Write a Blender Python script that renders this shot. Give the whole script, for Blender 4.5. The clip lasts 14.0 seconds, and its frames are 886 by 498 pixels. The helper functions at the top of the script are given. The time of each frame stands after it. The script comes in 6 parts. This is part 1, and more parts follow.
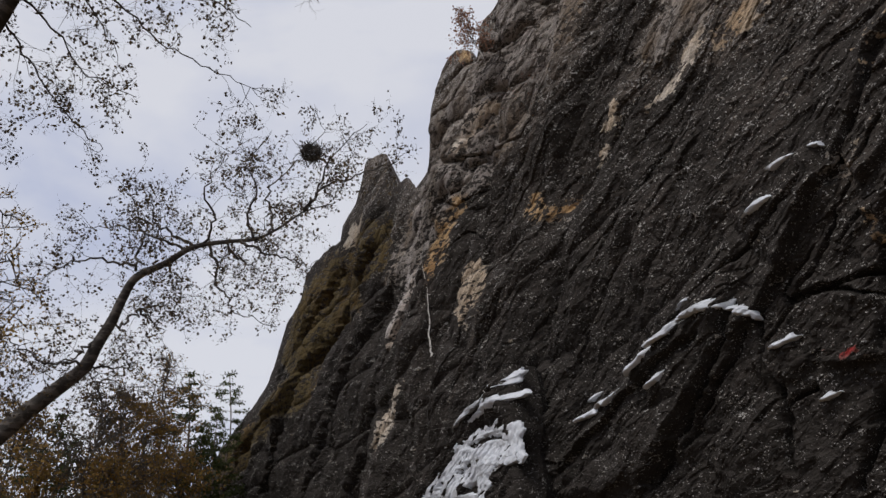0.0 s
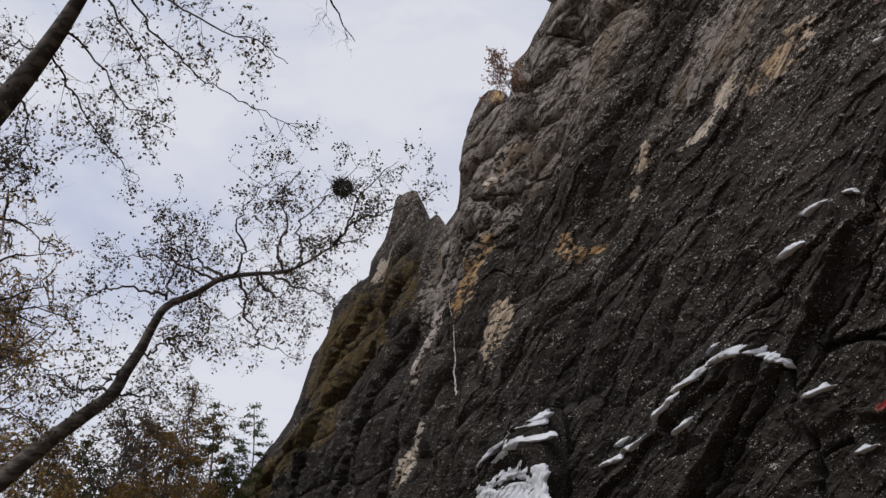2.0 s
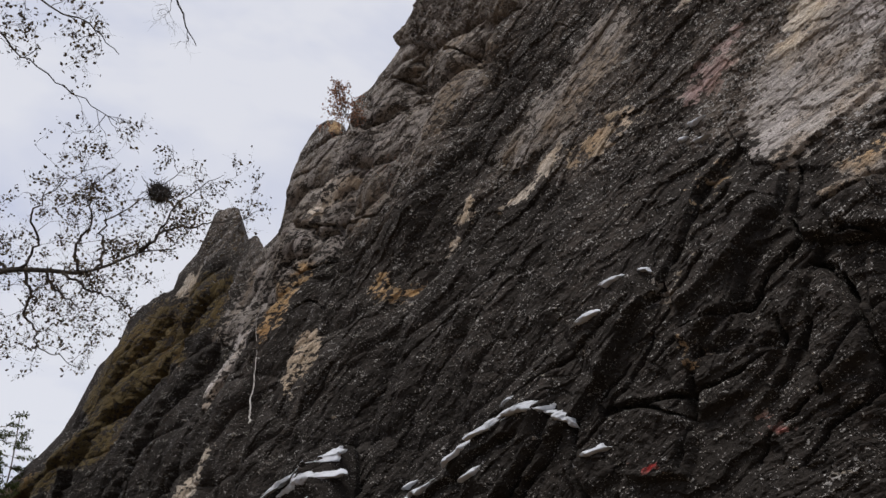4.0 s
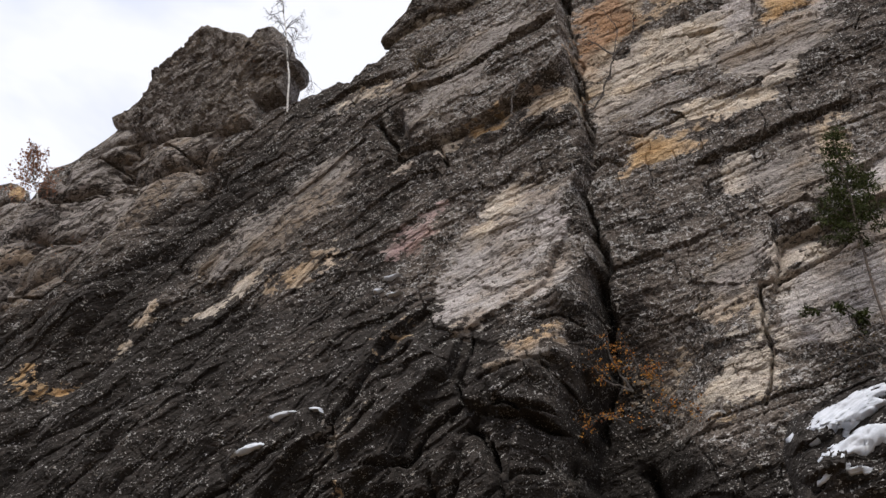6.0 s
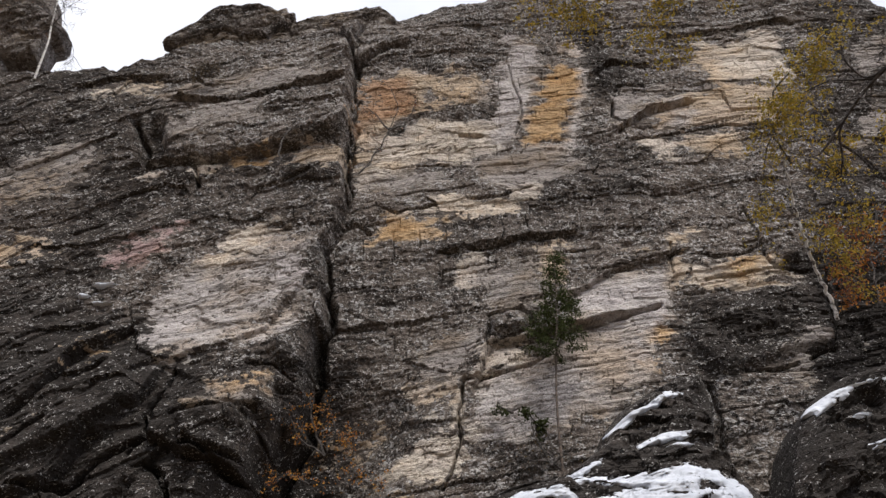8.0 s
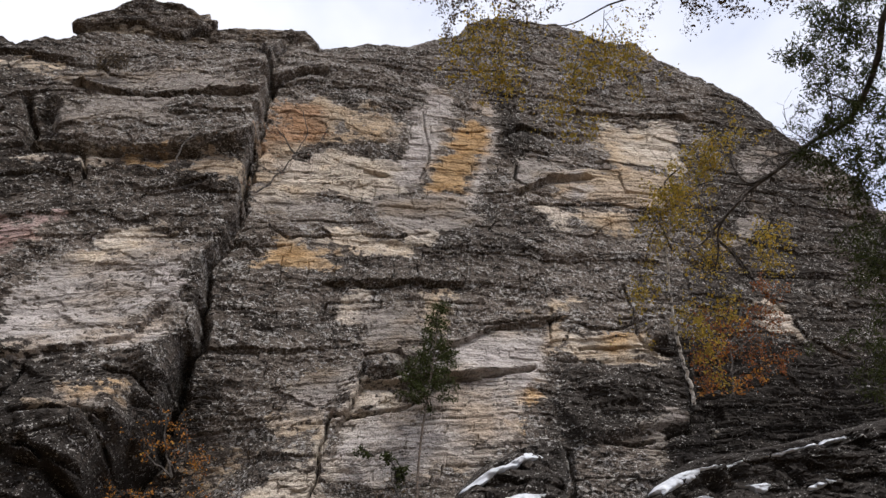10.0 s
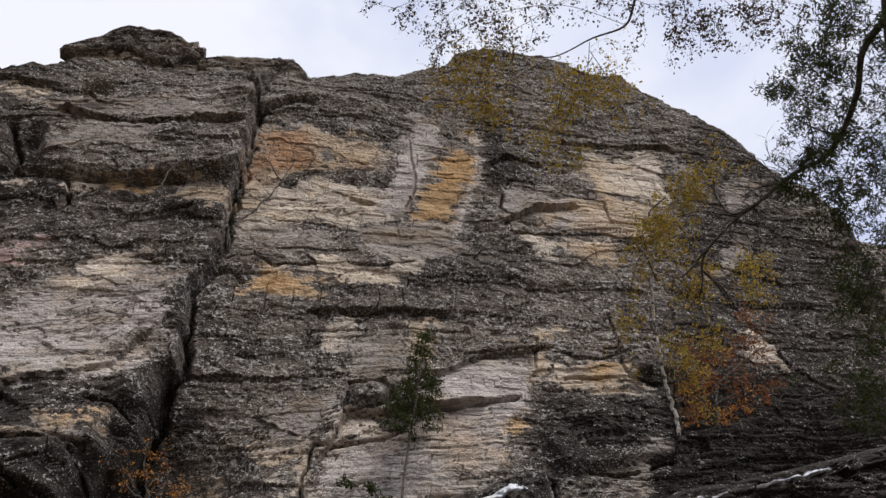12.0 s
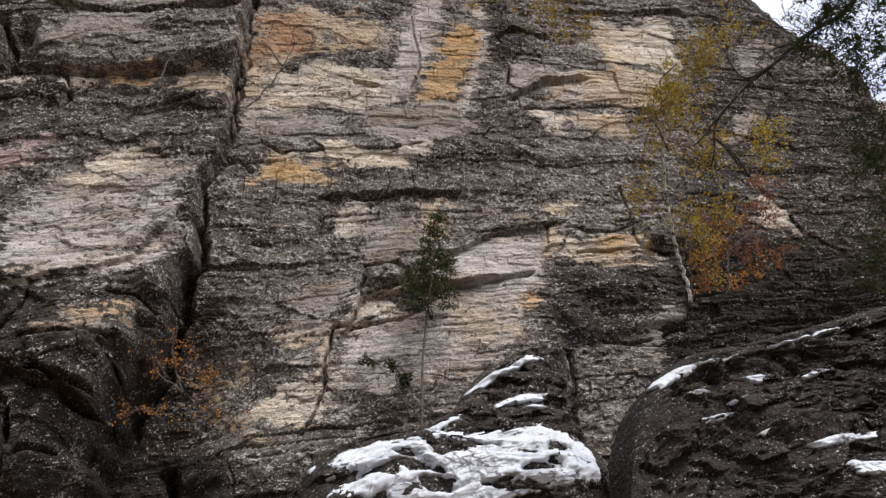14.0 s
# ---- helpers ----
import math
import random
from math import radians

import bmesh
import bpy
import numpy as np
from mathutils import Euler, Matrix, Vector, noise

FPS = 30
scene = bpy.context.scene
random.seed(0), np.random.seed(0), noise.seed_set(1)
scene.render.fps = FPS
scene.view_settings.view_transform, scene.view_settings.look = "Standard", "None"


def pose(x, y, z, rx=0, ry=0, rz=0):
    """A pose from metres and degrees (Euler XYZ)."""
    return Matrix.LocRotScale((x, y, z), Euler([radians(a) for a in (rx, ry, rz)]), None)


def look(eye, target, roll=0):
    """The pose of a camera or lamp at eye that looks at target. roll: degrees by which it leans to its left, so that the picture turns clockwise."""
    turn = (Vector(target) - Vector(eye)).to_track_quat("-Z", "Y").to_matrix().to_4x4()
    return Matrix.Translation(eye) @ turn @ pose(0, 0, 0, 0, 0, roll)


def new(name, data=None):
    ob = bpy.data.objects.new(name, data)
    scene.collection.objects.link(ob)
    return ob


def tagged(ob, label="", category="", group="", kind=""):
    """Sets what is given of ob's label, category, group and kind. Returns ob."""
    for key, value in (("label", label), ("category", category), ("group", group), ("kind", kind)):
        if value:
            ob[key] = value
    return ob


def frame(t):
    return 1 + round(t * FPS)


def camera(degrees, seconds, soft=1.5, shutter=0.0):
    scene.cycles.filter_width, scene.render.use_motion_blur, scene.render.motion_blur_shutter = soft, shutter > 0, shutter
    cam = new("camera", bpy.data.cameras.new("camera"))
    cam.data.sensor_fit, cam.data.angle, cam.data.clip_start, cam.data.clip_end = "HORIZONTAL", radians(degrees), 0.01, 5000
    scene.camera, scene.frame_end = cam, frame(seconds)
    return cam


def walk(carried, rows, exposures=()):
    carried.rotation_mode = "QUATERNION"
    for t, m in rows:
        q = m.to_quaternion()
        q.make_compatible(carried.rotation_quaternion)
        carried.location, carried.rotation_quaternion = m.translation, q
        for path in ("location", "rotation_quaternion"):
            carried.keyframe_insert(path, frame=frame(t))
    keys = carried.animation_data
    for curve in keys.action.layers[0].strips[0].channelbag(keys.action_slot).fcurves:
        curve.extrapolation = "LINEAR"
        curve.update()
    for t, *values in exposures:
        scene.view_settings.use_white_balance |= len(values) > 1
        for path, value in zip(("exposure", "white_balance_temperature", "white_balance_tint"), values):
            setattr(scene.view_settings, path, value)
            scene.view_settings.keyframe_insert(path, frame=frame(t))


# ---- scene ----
cam = camera(59.0, 14.0, soft=1.5)
# seconds and the turn of the camera, which stands on the path below the cliff and swings round
EYE = (0.0, 0.0, 1.6)
TURNS = [
    (0, 109.78, 2.45, 0.89),
    (0.5, 110.45, 1.79, 1.25),
    (1, 110.82, 1.28, 1.80),
    (1.5, 111.52, 0.86, 2.26),
    (2, 112.55, 0.30, 2.26),
    (2.2, 113.04, -0.19, 1.60),
    (4.5, 116.10, -1.40, -19.33),
    (5, 117.21, -1.43, -26.13),
    (5.5, 120.68, -1.88, -31.88),
    (6, 125.52, -1.09, -38.31),
    (6.5, 126.98, -0.70, -44.56),
    (7, 128.17, -0.88, -51.09),
    (7.5, 129.18, -0.93, -57.10),
    (8, 129.98, -1.10, -62.29),
    (8.5, 130.50, -1.47, -67.12),
    (9, 131.15, -1.98, -71.09),
    (11.5, 135.27, -2.17, -75.15),
    (12, 135.44, -1.96, -75.18),
    (12.5, 135.46, -1.90, -75.01),
    (13, 134.10, -0.76, -73.54),
    (13.5, 130.76, -0.54, -73.09),
    (14, 126.66, -0.48, -72.86),
]
EXPOSURES = [(0.0, 0.08), (2.2, 0.17), (4.3, 0.22), (5.0, 0.45), (5.5, 0.6), (7.0, 0.68), (9.2, 0.78), (11.3, 0.56), (12.5, 0.54), (13.5, 0.6), (14.0, 0.94)]
walk(cam, [(t, pose(*EYE, rx, ry, rz)) for t, rx, ry, rz in TURNS], EXPOSURES)

# ---- light: an overcast autumn sky ----
SUN_ELEVATION, SUN_BEARING = 54.0, 226.0
world = bpy.data.worlds.new("overcast_sky")
scene.world = world
world.use_nodes = True
wt = world.node_tree
wt.nodes.clear()


def wnode(kind, **values):
    n = wt.nodes.new(kind)
    for k, v in values.items():
        n.inputs[k].default_value = v
    return n


sky = wt.nodes.new("ShaderNodeTexSky")
sky.sky_type, sky.sun_disc = "NISHITA", False
sky.sun_elevation, sky.sun_rotation = radians(SUN_ELEVATION), radians(SUN_BEARING)
sky_dim = wnode("ShaderNodeMix")
sky_dim.data_type, sky_dim.blend_type = "RGBA", "MULTIPLY"
sky_dim.inputs[0].default_value = 1.0
sky_dim.inputs[7].default_value = (0.09, 0.09, 0.09, 1)
wt.links.new(sky.outputs[0], sky_dim.inputs[6])
coord = wt.nodes.new("ShaderNodeTexCoord")
stretch = wnode("ShaderNodeMapping", Scale=(1.0, 1.0, 2.2))
wt.links.new(coord.outputs["Generated"], stretch.inputs[0])
clouds = wnode("ShaderNodeTexNoise", Scale=2.3, Detail=5.0, Roughness=0.5, Distortion=0.3)
wt.links.new(stretch.outputs[0], clouds.inputs["Vector"])
cover = wt.nodes.new("ShaderNodeValToRGB")
cover.color_ramp.elements[0].position, cover.color_ramp.elements[0].color = 0.36, (0.52, 0.57, 0.76, 1)
cover.color_ramp.elements[1].position, cover.color_ramp.elements[1].color = 0.56, (0.80, 0.81, 0.88, 1)
wt.links.new(clouds.outputs["Fac"], cover.inputs[0])
veil = wnode("ShaderNodeMix")
veil.data_type = "RGBA"
veil.inputs[0].default_value = 0.9
wt.links.new(sky_dim.outputs[2], veil.inputs[6])
wt.links.new(cover.outputs[0], veil.inputs[7])
back = wnode("ShaderNodeBackground", Strength=0.86)
wt.links.new(veil.outputs[2], back.inputs[0])
wt.links.new(back.outputs[0], wt.nodes.new("ShaderNodeOutputWorld").inputs[0])

sun_data = bpy.data.lights.new("sun", "SUN")
sun_data.energy, sun_data.angle, sun_data.color = 1.95, radians(20), (1.0, 0.965, 0.92)
sun = new("sun", sun_data)
sb, se = radians(SUN_BEARING), radians(SUN_ELEVATION)
sun.matrix_world = look((0, 0, 40), (-math.sin(sb) * math.cos(se) * 10, -math.cos(sb) * math.cos(se) * 10, 40 - math.sin(se) * 10))


# ---- materials ----
def material(name, rough=0.9, gloss=0.25):
    m = bpy.data.materials.new(name)
    m.use_nodes = True
    nt = m.node_tree
    nt.nodes.clear()
    out = nt.nodes.new("ShaderNodeOutputMaterial")
    bsdf = nt.nodes.new("ShaderNodeBsdfPrincipled")
    bsdf.inputs["Roughness"].default_value = rough
    bsdf.inputs["Specular IOR Level"].default_value = gloss
    nt.links.new(bsdf.outputs[0], out.inputs[0])
    return m, nt, bsdf


def texnoise(nt, vec, scale, detail=4.0, rough=0.55, distort=0.0):
    n = nt.nodes.new("ShaderNodeTexNoise")
    n.inputs["Scale"].default_value, n.inputs["Detail"].default_value = scale, detail
    n.inputs["Roughness"].default_value, n.inputs["Distortion"].default_value = rough, distort
    if vec is not None:
        nt.links.new(vec, n.inputs["Vector"])
    return n.outputs["Fac"]


def ramp(nt, fac, *stops):
    r = nt.nodes.new("ShaderNodeValToRGB")
    els = r.color_ramp.elements
    while len(els) < len(stops):
        els.new(0.5)
    for e, (p, c) in zip(els, stops):
        e.position = p
        e.color = (c, c, c, 1) if isinstance(c, (int, float)) else (*c, 1)
    nt.links.new(fac, r.inputs[0])
    return r.outputs[0]


def blend(nt, fac, a, b, mode="MIX"):
    m = nt.nodes.new("ShaderNodeMix")
    m.data_type, m.blend_type = "RGBA", mode
    for sock, v in ((m.inputs[0], fac), (m.inputs[6], a), (m.inputs[7], b)):
        if isinstance(v, (int, float)):
            sock.default_value = v if sock.type == "VALUE" else (v, v, v, 1)
        elif isinstance(v, tuple):
            sock.default_value = (*v, 1)
        else:
            nt.links.new(v, sock)
    return m.outputs[2]


def arith(nt, op, a, b=0.0, clamp=False):
    m = nt.nodes.new("ShaderNodeMath")
    m.operation, m.use_clamp = op, clamp
    for sock, v in zip(m.inputs, (a, b)):
        if isinstance(v, (int, float)):
            sock.default_value = v
        else:
            nt.links.new(v, sock)
    return m.outputs[0]


def scaled(nt, vec, sx, sy, sz):
    m = nt.nodes.new("ShaderNodeMapping")
    m.inputs["Scale"].default_value = (sx, sy, sz)
    nt.links.new(vec, m.inputs[0])
    return m.outputs[0]


def relief(nt, bsdf, height, strength=0.5, distance=0.02):
    b = nt.nodes.new("ShaderNodeBump")
    b.inputs["Strength"].default_value, b.inputs["Distance"].default_value = strength, distance
    nt.links.new(height, b.inputs["Height"])
    nt.links.new(b.outputs[0], bsdf.inputs["Normal"])


def joints(nt, vec, scale, width, warp):
    """Thin open joints: 0 in the joint, 1 on the stone."""
    v = nt.nodes.new("ShaderNodeTexVoronoi")
    v.feature = "DISTANCE_TO_EDGE"
    v.inputs["Scale"].default_value = scale
    shift = nt.nodes.new("ShaderNodeVectorMath")
    shift.operation = "ADD"
    nt.links.new(vec, shift.inputs[0])
    nt.links.new(warp, shift.inputs[1])
    nt.links.new(shift.outputs[0], v.inputs["Vector"])
    return ramp(nt, v.outputs["Distance"], (0.0, 0.0), (width, 1.0))


def rock_material(name):
    """Layered quartzite under crustose lichen; the attribute 'tone' holds bare, stained stone and how bare it is,
    another how black the lichen and the painted shade lie.
    """
    m, nt, bsdf = material(name, 0.95, 0.12)

    def attr(n):
        a = nt.nodes.new("ShaderNodeAttribute")
        a.attribute_name = n
        return a
    bed, spot = attr("bed").outputs["Vector"], attr("spot").outputs["Vector"]
    crust_shade_at = attr("crust_shade").outputs["Fac"]
    n_big = texnoise(nt, scaled(nt, bed, 0.7, 1.1, 1.0), 0.7, 5, 0.6)
    n_mid = texnoise(nt, scaled(nt, spot, 0.8, 1.25, 1.1), 2.8, 4, 0.6, 0.1)
    n_fine = texnoise(nt, scaled(nt, spot, 0.9, 1.15, 1.1), 7.0, 3.5, 0.62)
    n_spk = texnoise(nt, scaled(nt, spot, 0.9, 1.1, 1.0), 12.5, 2.6, 0.6)
    n_dot = texnoise(nt, scaled(nt, spot, 0.95, 1.05, 1.0), 26.0, 1.6, 0.5)
    n_grit = texnoise(nt, spot, 40.0, 1.5, 0.6)
    wob = nt.nodes.new("ShaderNodeTexNoise")
    wob.inputs["Scale"].default_value, wob.inputs["Detail"].default_value = 1.7, 5.0
    nt.links.new(bed, wob.inputs["Vector"])
    warp = nt.nodes.new("ShaderNodeVectorMath")
    warp.operation = "SCALE"
    warp.inputs["Scale"].default_value = 0.2
    nt.links.new(wob.outputs["Color"], warp.inputs[0])
    open_a = joints(nt, scaled(nt, bed, 0.14, 1.8, 0.6), 0.8, 0.010, warp.outputs[0])
    open_b = joints(nt, scaled(nt, bed, 0.10, 2.6, 0.8), 1.9, 0.018, warp.outputs[0])
    some = ramp(nt, texnoise(nt, bed, 0.9, 4, 0.6), (0.52, 0.0), (0.6, 1.0))
    open_b = blend(nt, some, 1.0, open_b)
    stone = ramp(nt, n_fine, (0.34, (0.078, 0.063, 0.053)), (0.5, (0.145, 0.12, 0.101)), (0.66, (0.24, 0.204, 0.175)))
    # darkens the stone for black lichen and for shade put into the colour
    stone = blend(nt, arith(nt, "MULTIPLY", crust_shade_at, 0.82), stone, (0.022, 0.0185, 0.0165))
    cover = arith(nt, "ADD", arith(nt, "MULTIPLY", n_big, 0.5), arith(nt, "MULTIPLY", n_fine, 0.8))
    cover = arith(nt, "ADD", cover, arith(nt, "MULTIPLY", crust_shade_at, 0.12))
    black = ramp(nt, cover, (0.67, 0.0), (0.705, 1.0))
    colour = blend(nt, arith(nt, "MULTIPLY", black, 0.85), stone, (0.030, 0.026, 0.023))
    about = arith(nt, "SUBTRACT", n_mid, 0.5)
    flecks = arith(nt, "ADD", n_spk, arith(nt, "MULTIPLY", about, 0.55))
    flecks = arith(nt, "ADD", flecks, arith(nt, "MULTIPLY", arith(nt, "SUBTRACT", n_dot, 0.5), 0.4))
    flecks = arith(nt, "SUBTRACT", flecks, arith(nt, "MULTIPLY", crust_shade_at, 0.115))
    colour = blend(nt, ramp(nt, flecks, (0.575, 0.0), (0.605, 0.8)), colour, (0.395, 0.378, 0.36))
    dots = arith(nt, "ADD", n_dot, arith(nt, "MULTIPLY", about, 0.3))
    dots = arith(nt, "SUBTRACT", dots, arith(nt, "MULTIPLY", crust_shade_at, 0.05))
    colour = blend(nt, ramp(nt, dots, (0.615, 0.0), (0.65, 0.8)), colour, (0.375, 0.355, 0.335))
    tone = attr("tone")
    streak = texnoise(nt, scaled(nt, bed, 0.5, 2.7, 1.3), 3.6, 5, 0.66)
    seams = arith(nt, "ABSOLUTE", arith(nt, "SUBTRACT", texnoise(nt, scaled(nt, bed, 0.22, 2.6, 1.0), 2.6, 3.5, 0.55), 0.5))
    seams = ramp(nt, seams, (0.0, 0.0), (0.016, 1.0))
    seams = blend(nt, ramp(nt, n_mid, (0.44, 0.0), (0.54, 1.0)), 1.0, seams)
    bare = blend(nt, 1.0, tone.outputs["Color"], ramp(nt, streak, (0.34, 0.5), (0.48, 0.93), (0.66, 1.22)), "MULTIPLY")
    bare = blend(nt, 1.0, bare, ramp(nt, n_big, (0.35, (0.90, 0.80, 0.68)), (0.5, (1, 1, 1)), (0.65, (1.06, 1.05, 1.08))), "MULTIPLY")
    bare = blend(nt, 1.0, bare, blend(nt, seams, (0.42, 0.36, 0.32), (1.0, 1.0, 1.0)), "MULTIPLY")
    ragged = arith(nt, "ADD", tone.outputs["Alpha"], arith(nt, "MULTIPLY", arith(nt, "SUBTRACT", n_fine, 0.5), 2.0))
    ragged = arith(nt, "ADD", ragged, arith(nt, "MULTIPLY", arith(nt, "SUBTRACT", n_mid, 0.5), 1.6))
    colour = blend(nt, ramp(nt, ragged, (0.45, 0.0), (0.55, 1.0)), colour, bare)
    colour = blend(nt, 1.0, colour, ramp(nt, n_grit, (0.32, 0.66), (0.5, 1.0), (0.68, 1.3)), "MULTIPLY")
    dirt = blend(nt, 1.0, open_a, open_b, "MULTIPLY")
    colour = blend(nt, 1.0, colour, blend(nt, dirt, (0.68, 0.65, 0.62), (1.0, 1.0, 1.0)), "MULTIPLY")
    nt.links.new(colour, bsdf.inputs["Base Color"])
    h = arith(nt, "ADD", arith(nt, "MULTIPLY", n_mid, 0.7), arith(nt, "MULTIPLY", n_fine, 0.6))
    h = arith(nt, "ADD", h, arith(nt, "MULTIPLY", streak, 0.3))
    h = arith(nt, "ADD", h, arith(nt, "MULTIPLY", n_spk, 0.22))
    h = arith(nt, "ADD", h, arith(nt, "MULTIPLY", dirt, 0.2))
    h = arith(nt, "ADD", h, arith(nt, "MULTIPLY", seams, 0.35))
    h = arith(nt, "ADD", h, arith(nt, "MULTIPLY", n_grit, 0.15))
    relief(nt, bsdf, h, 1.0, 0.12)
    return m


ROCK = rock_material("lichen_quartzite")


# ---- numbers: cheap lattice noise on arrays ----
def hashed(ix, iy, seed=0):
    h = (ix.astype(np.int64) * 374761393 + iy.astype(np.int64) * 668265263 + seed * 974711) & 0x7FFFFFFF
    h = ((h ^ (h >> 13)) * 1274126177) & 0x7FFFFFFF
    return ((h ^ (h >> 16)) & 0xFFFF) / 65535.0


def lattice(x, y, seed=0):
    ix, iy = np.floor(x), np.floor(y)
    fx, fy = x - ix, y - iy
    fx, fy = fx * fx * (3 - 2 * fx), fy * fy * (3 - 2 * fy)
    a, b = hashed(ix, iy, seed), hashed(ix + 1, iy, seed)
    c, d = hashed(ix, iy + 1, seed), hashed(ix + 1, iy + 1, seed)
    return (a + (b - a) * fx) * (1 - fy) + (c + (d - c) * fx) * fy - 0.5


def fractal(x, y, octaves=5, seed=0, gain=0.5):
    total, amp = 0.0, 1.0
    for k in range(octaves):
        total = total + amp * lattice(x * 2 ** k + 17.3 * k, y * 2 ** k - 9.1 * k, seed + k)
        amp *= gain
    return total


def ease(x, a, b):
    t = np.clip((x - a) / (b - a), 0, 1)
    return t * t * (3 - 2 * t)


# ---- the plan of the cliff: one long wall, its foot 14 m from the path ----
FACING = radians(62.0)
REACH = 14.0
INTO = np.array((math.sin(FACING), math.cos(FACING), 0.0))
ALONG = np.array((math.cos(FACING), -math.sin(FACING), 0.0))
# skyline: metres along the wall, height
SKY_S = [-74.11, -64.68, -57.75, -53.29, -50.7, -48.88, -45.88, -44.8, -42.63, -40.12, -38.53, -38.35, -37.63, -36.26, -35.42, -34.83, -34.27, -32.86, -31.75, -31.7, -30.56, -28.67, -28.01, -26.53, -26.39, -26.2, -25.97, -25.54, -24.92, -24.25, -23.51, -22.18, -22.11, -21.77, -21.53, -20.79, -20.24, -18.79, -18.24, -15.98, -12.4, -11.33, -9.9, -9.34, -8.77, -8.49, -8.28, -7.21, -5.93, -5.24, -3.8, -2.45, -1.9, -0.91, 0.95, 2.1, 2.7, 3.2, 3.64, 5.08, 6.45, 7.36, 8.36, 9.2, 9.74, 10.0, 10.73, 11.77, 12.79, 13.73, 14.64, 15.57, 15.99, 16.09, 16.13]
SKY_Z = [5.77, 8.22, 9.91, 11.21, 13.03, 14.71, 15.43, 16.77, 17.18, 17.14, 17.0, 17.78, 18.01, 18.3, 19.11, 20.0, 20.08, 19.65, 19.08, 17.91, 17.15, 16.42, 15.74, 15.83, 16.61, 17.98, 18.4, 19.12, 19.63, 19.86, 19.81, 19.06, 18.56, 18.85, 19.72, 19.86, 19.91, 20.62, 21.05, 21.03, 18.96, 18.92, 19.46, 19.13, 19.66, 19.85, 20.29, 21.11, 22.24, 22.85, 23.56, 24.26, 23.82, 24.11, 24.95, 25.81, 26.39, 27.59, 27.93, 28.34, 28.5, 28.38, 28.05, 28.26, 28.48, 27.86, 27.59, 26.91, 26.28, 25.43, 24.58, 23.93, 21.84, 23.46, 21.04]


def skyline(s):
    return np.interp(s, SKY_S, SKY_Z)


def corner(z):
    """Where the right edge of the big buttress stands at height z."""
    return np.interp(z, [4.09, 6.63, 9.53, 10.9, 12.59, 14.7, 16.18, 20.83], [-4.42, -3.61, -2.74, -2.63, -2.79, -2.53, -2.6, -2.87])


def mass(s, z):
    """How far the large forms stand out of the plane of the wall, in metres."""
    s, z = np.asarray(s, float), np.asarray(z, float)
    c = corner(z) + 0.06 * np.sin(z * 2.3) + 0.05 * np.sin(z * 5.1 + 1.0) + 0.03 * np.sin(z * 11.0)
    top = skyline(s)
    side = 0.14 + 0.6 * (1 - ease(z, 8.8, 11.5))
    d = (0.5 + 0.55 * (1 - ease(z, 8.5, 12.0))) * (1 - np.clip((s - c + side) / side, 0, 1)) * (1 - 0.6 * ease(z, top - 4.5, top - 0.5) * ease(s, -9.0, -5.0))
    d = d - 1.25 * ease(s, c, c + 0.2) * (1 - ease(s, c + 1.0, c + 2.6)) * (1 - ease(z, 7.5, 10.5))
    d = d - 0.95 * np.exp(-((s - c - 0.07) / 0.09) ** 2) * ease(z, 7.0, 7.8) * (1 - ease(z, 10.2, 12.5))
    d = d - 0.4 * np.exp(-((s - c - 0.05) / 0.05) ** 2) * ease(z, 11.0, 12.0) * (0.6 + 0.4 * np.sin(z * 1.7))
    d = d - 0.6 * (1 - ease(s, -34.0, -24.0))
    d = d - 1.0 * ease(s, 8.6, 9.0) * (1 - ease(z, 10.5, 14.5))
    d = d - 0.9 * ease(z, top - 3.5, top + 0.3) ** 2 * ease(s, -9.0, -5.0)
    d = d - 0.06 * np.clip(8.0 - z, 0, 9) * (1 - ease(s, -6.0, -1.0))
    return d


def on_wall(s, z, d):
    """The place at s metres along, z up and d metres out of the wall's plane."""
    s, z, d = np.broadcast_arrays(s, z, d)
    p = (REACH - d)[..., None] * INTO + s[..., None] * ALONG
    p[..., 2] = z
    return p


# beds of the rock: they rise to the right, steeply in the far part of the wall and hardly at all near its end
BED_S = np.linspace(-90.0, 30.0, 1201)
BED_SLOPE = np.interp(BED_S, [-30, -15, -9, -5, -2, 3], [0.95, 0.80, 0.62, 0.36, 0.20, 0.17])
BED_Z = np.cumsum(BED_SLOPE) * 0.1
BED_Z = BED_Z - np.interp(0.0, BED_S, BED_Z)


def bed_rise(s):
    """Height by which a bed that passes s = 0 at height 0 has risen at s."""
    return np.interp(np.asarray(s, float), BED_S, BED_Z)


def polyline_distance(s, z, pts):
    """Distance to a line of points and the signed offset above it."""
    best = np.full(s.shape, 1e9)
    above = np.zeros(s.shape)
    for (s0, z0), (s1, z1) in zip(pts[:-1], pts[1:]):
        ds, dz = s1 - s0, z1 - z0
        l2 = ds * ds + dz * dz + 1e-9
        t = np.clip(((s - s0) * ds + (z - z0) * dz) / l2, 0, 1)
        e, f = s - s0 - t * ds, z - z0 - t * dz
        d = np.hypot(e, f)
        near = d < best
        best = np.where(near, d, best)
        above = np.where(near, (ds * f - dz * e) / math.sqrt(l2), above)
    return best, above


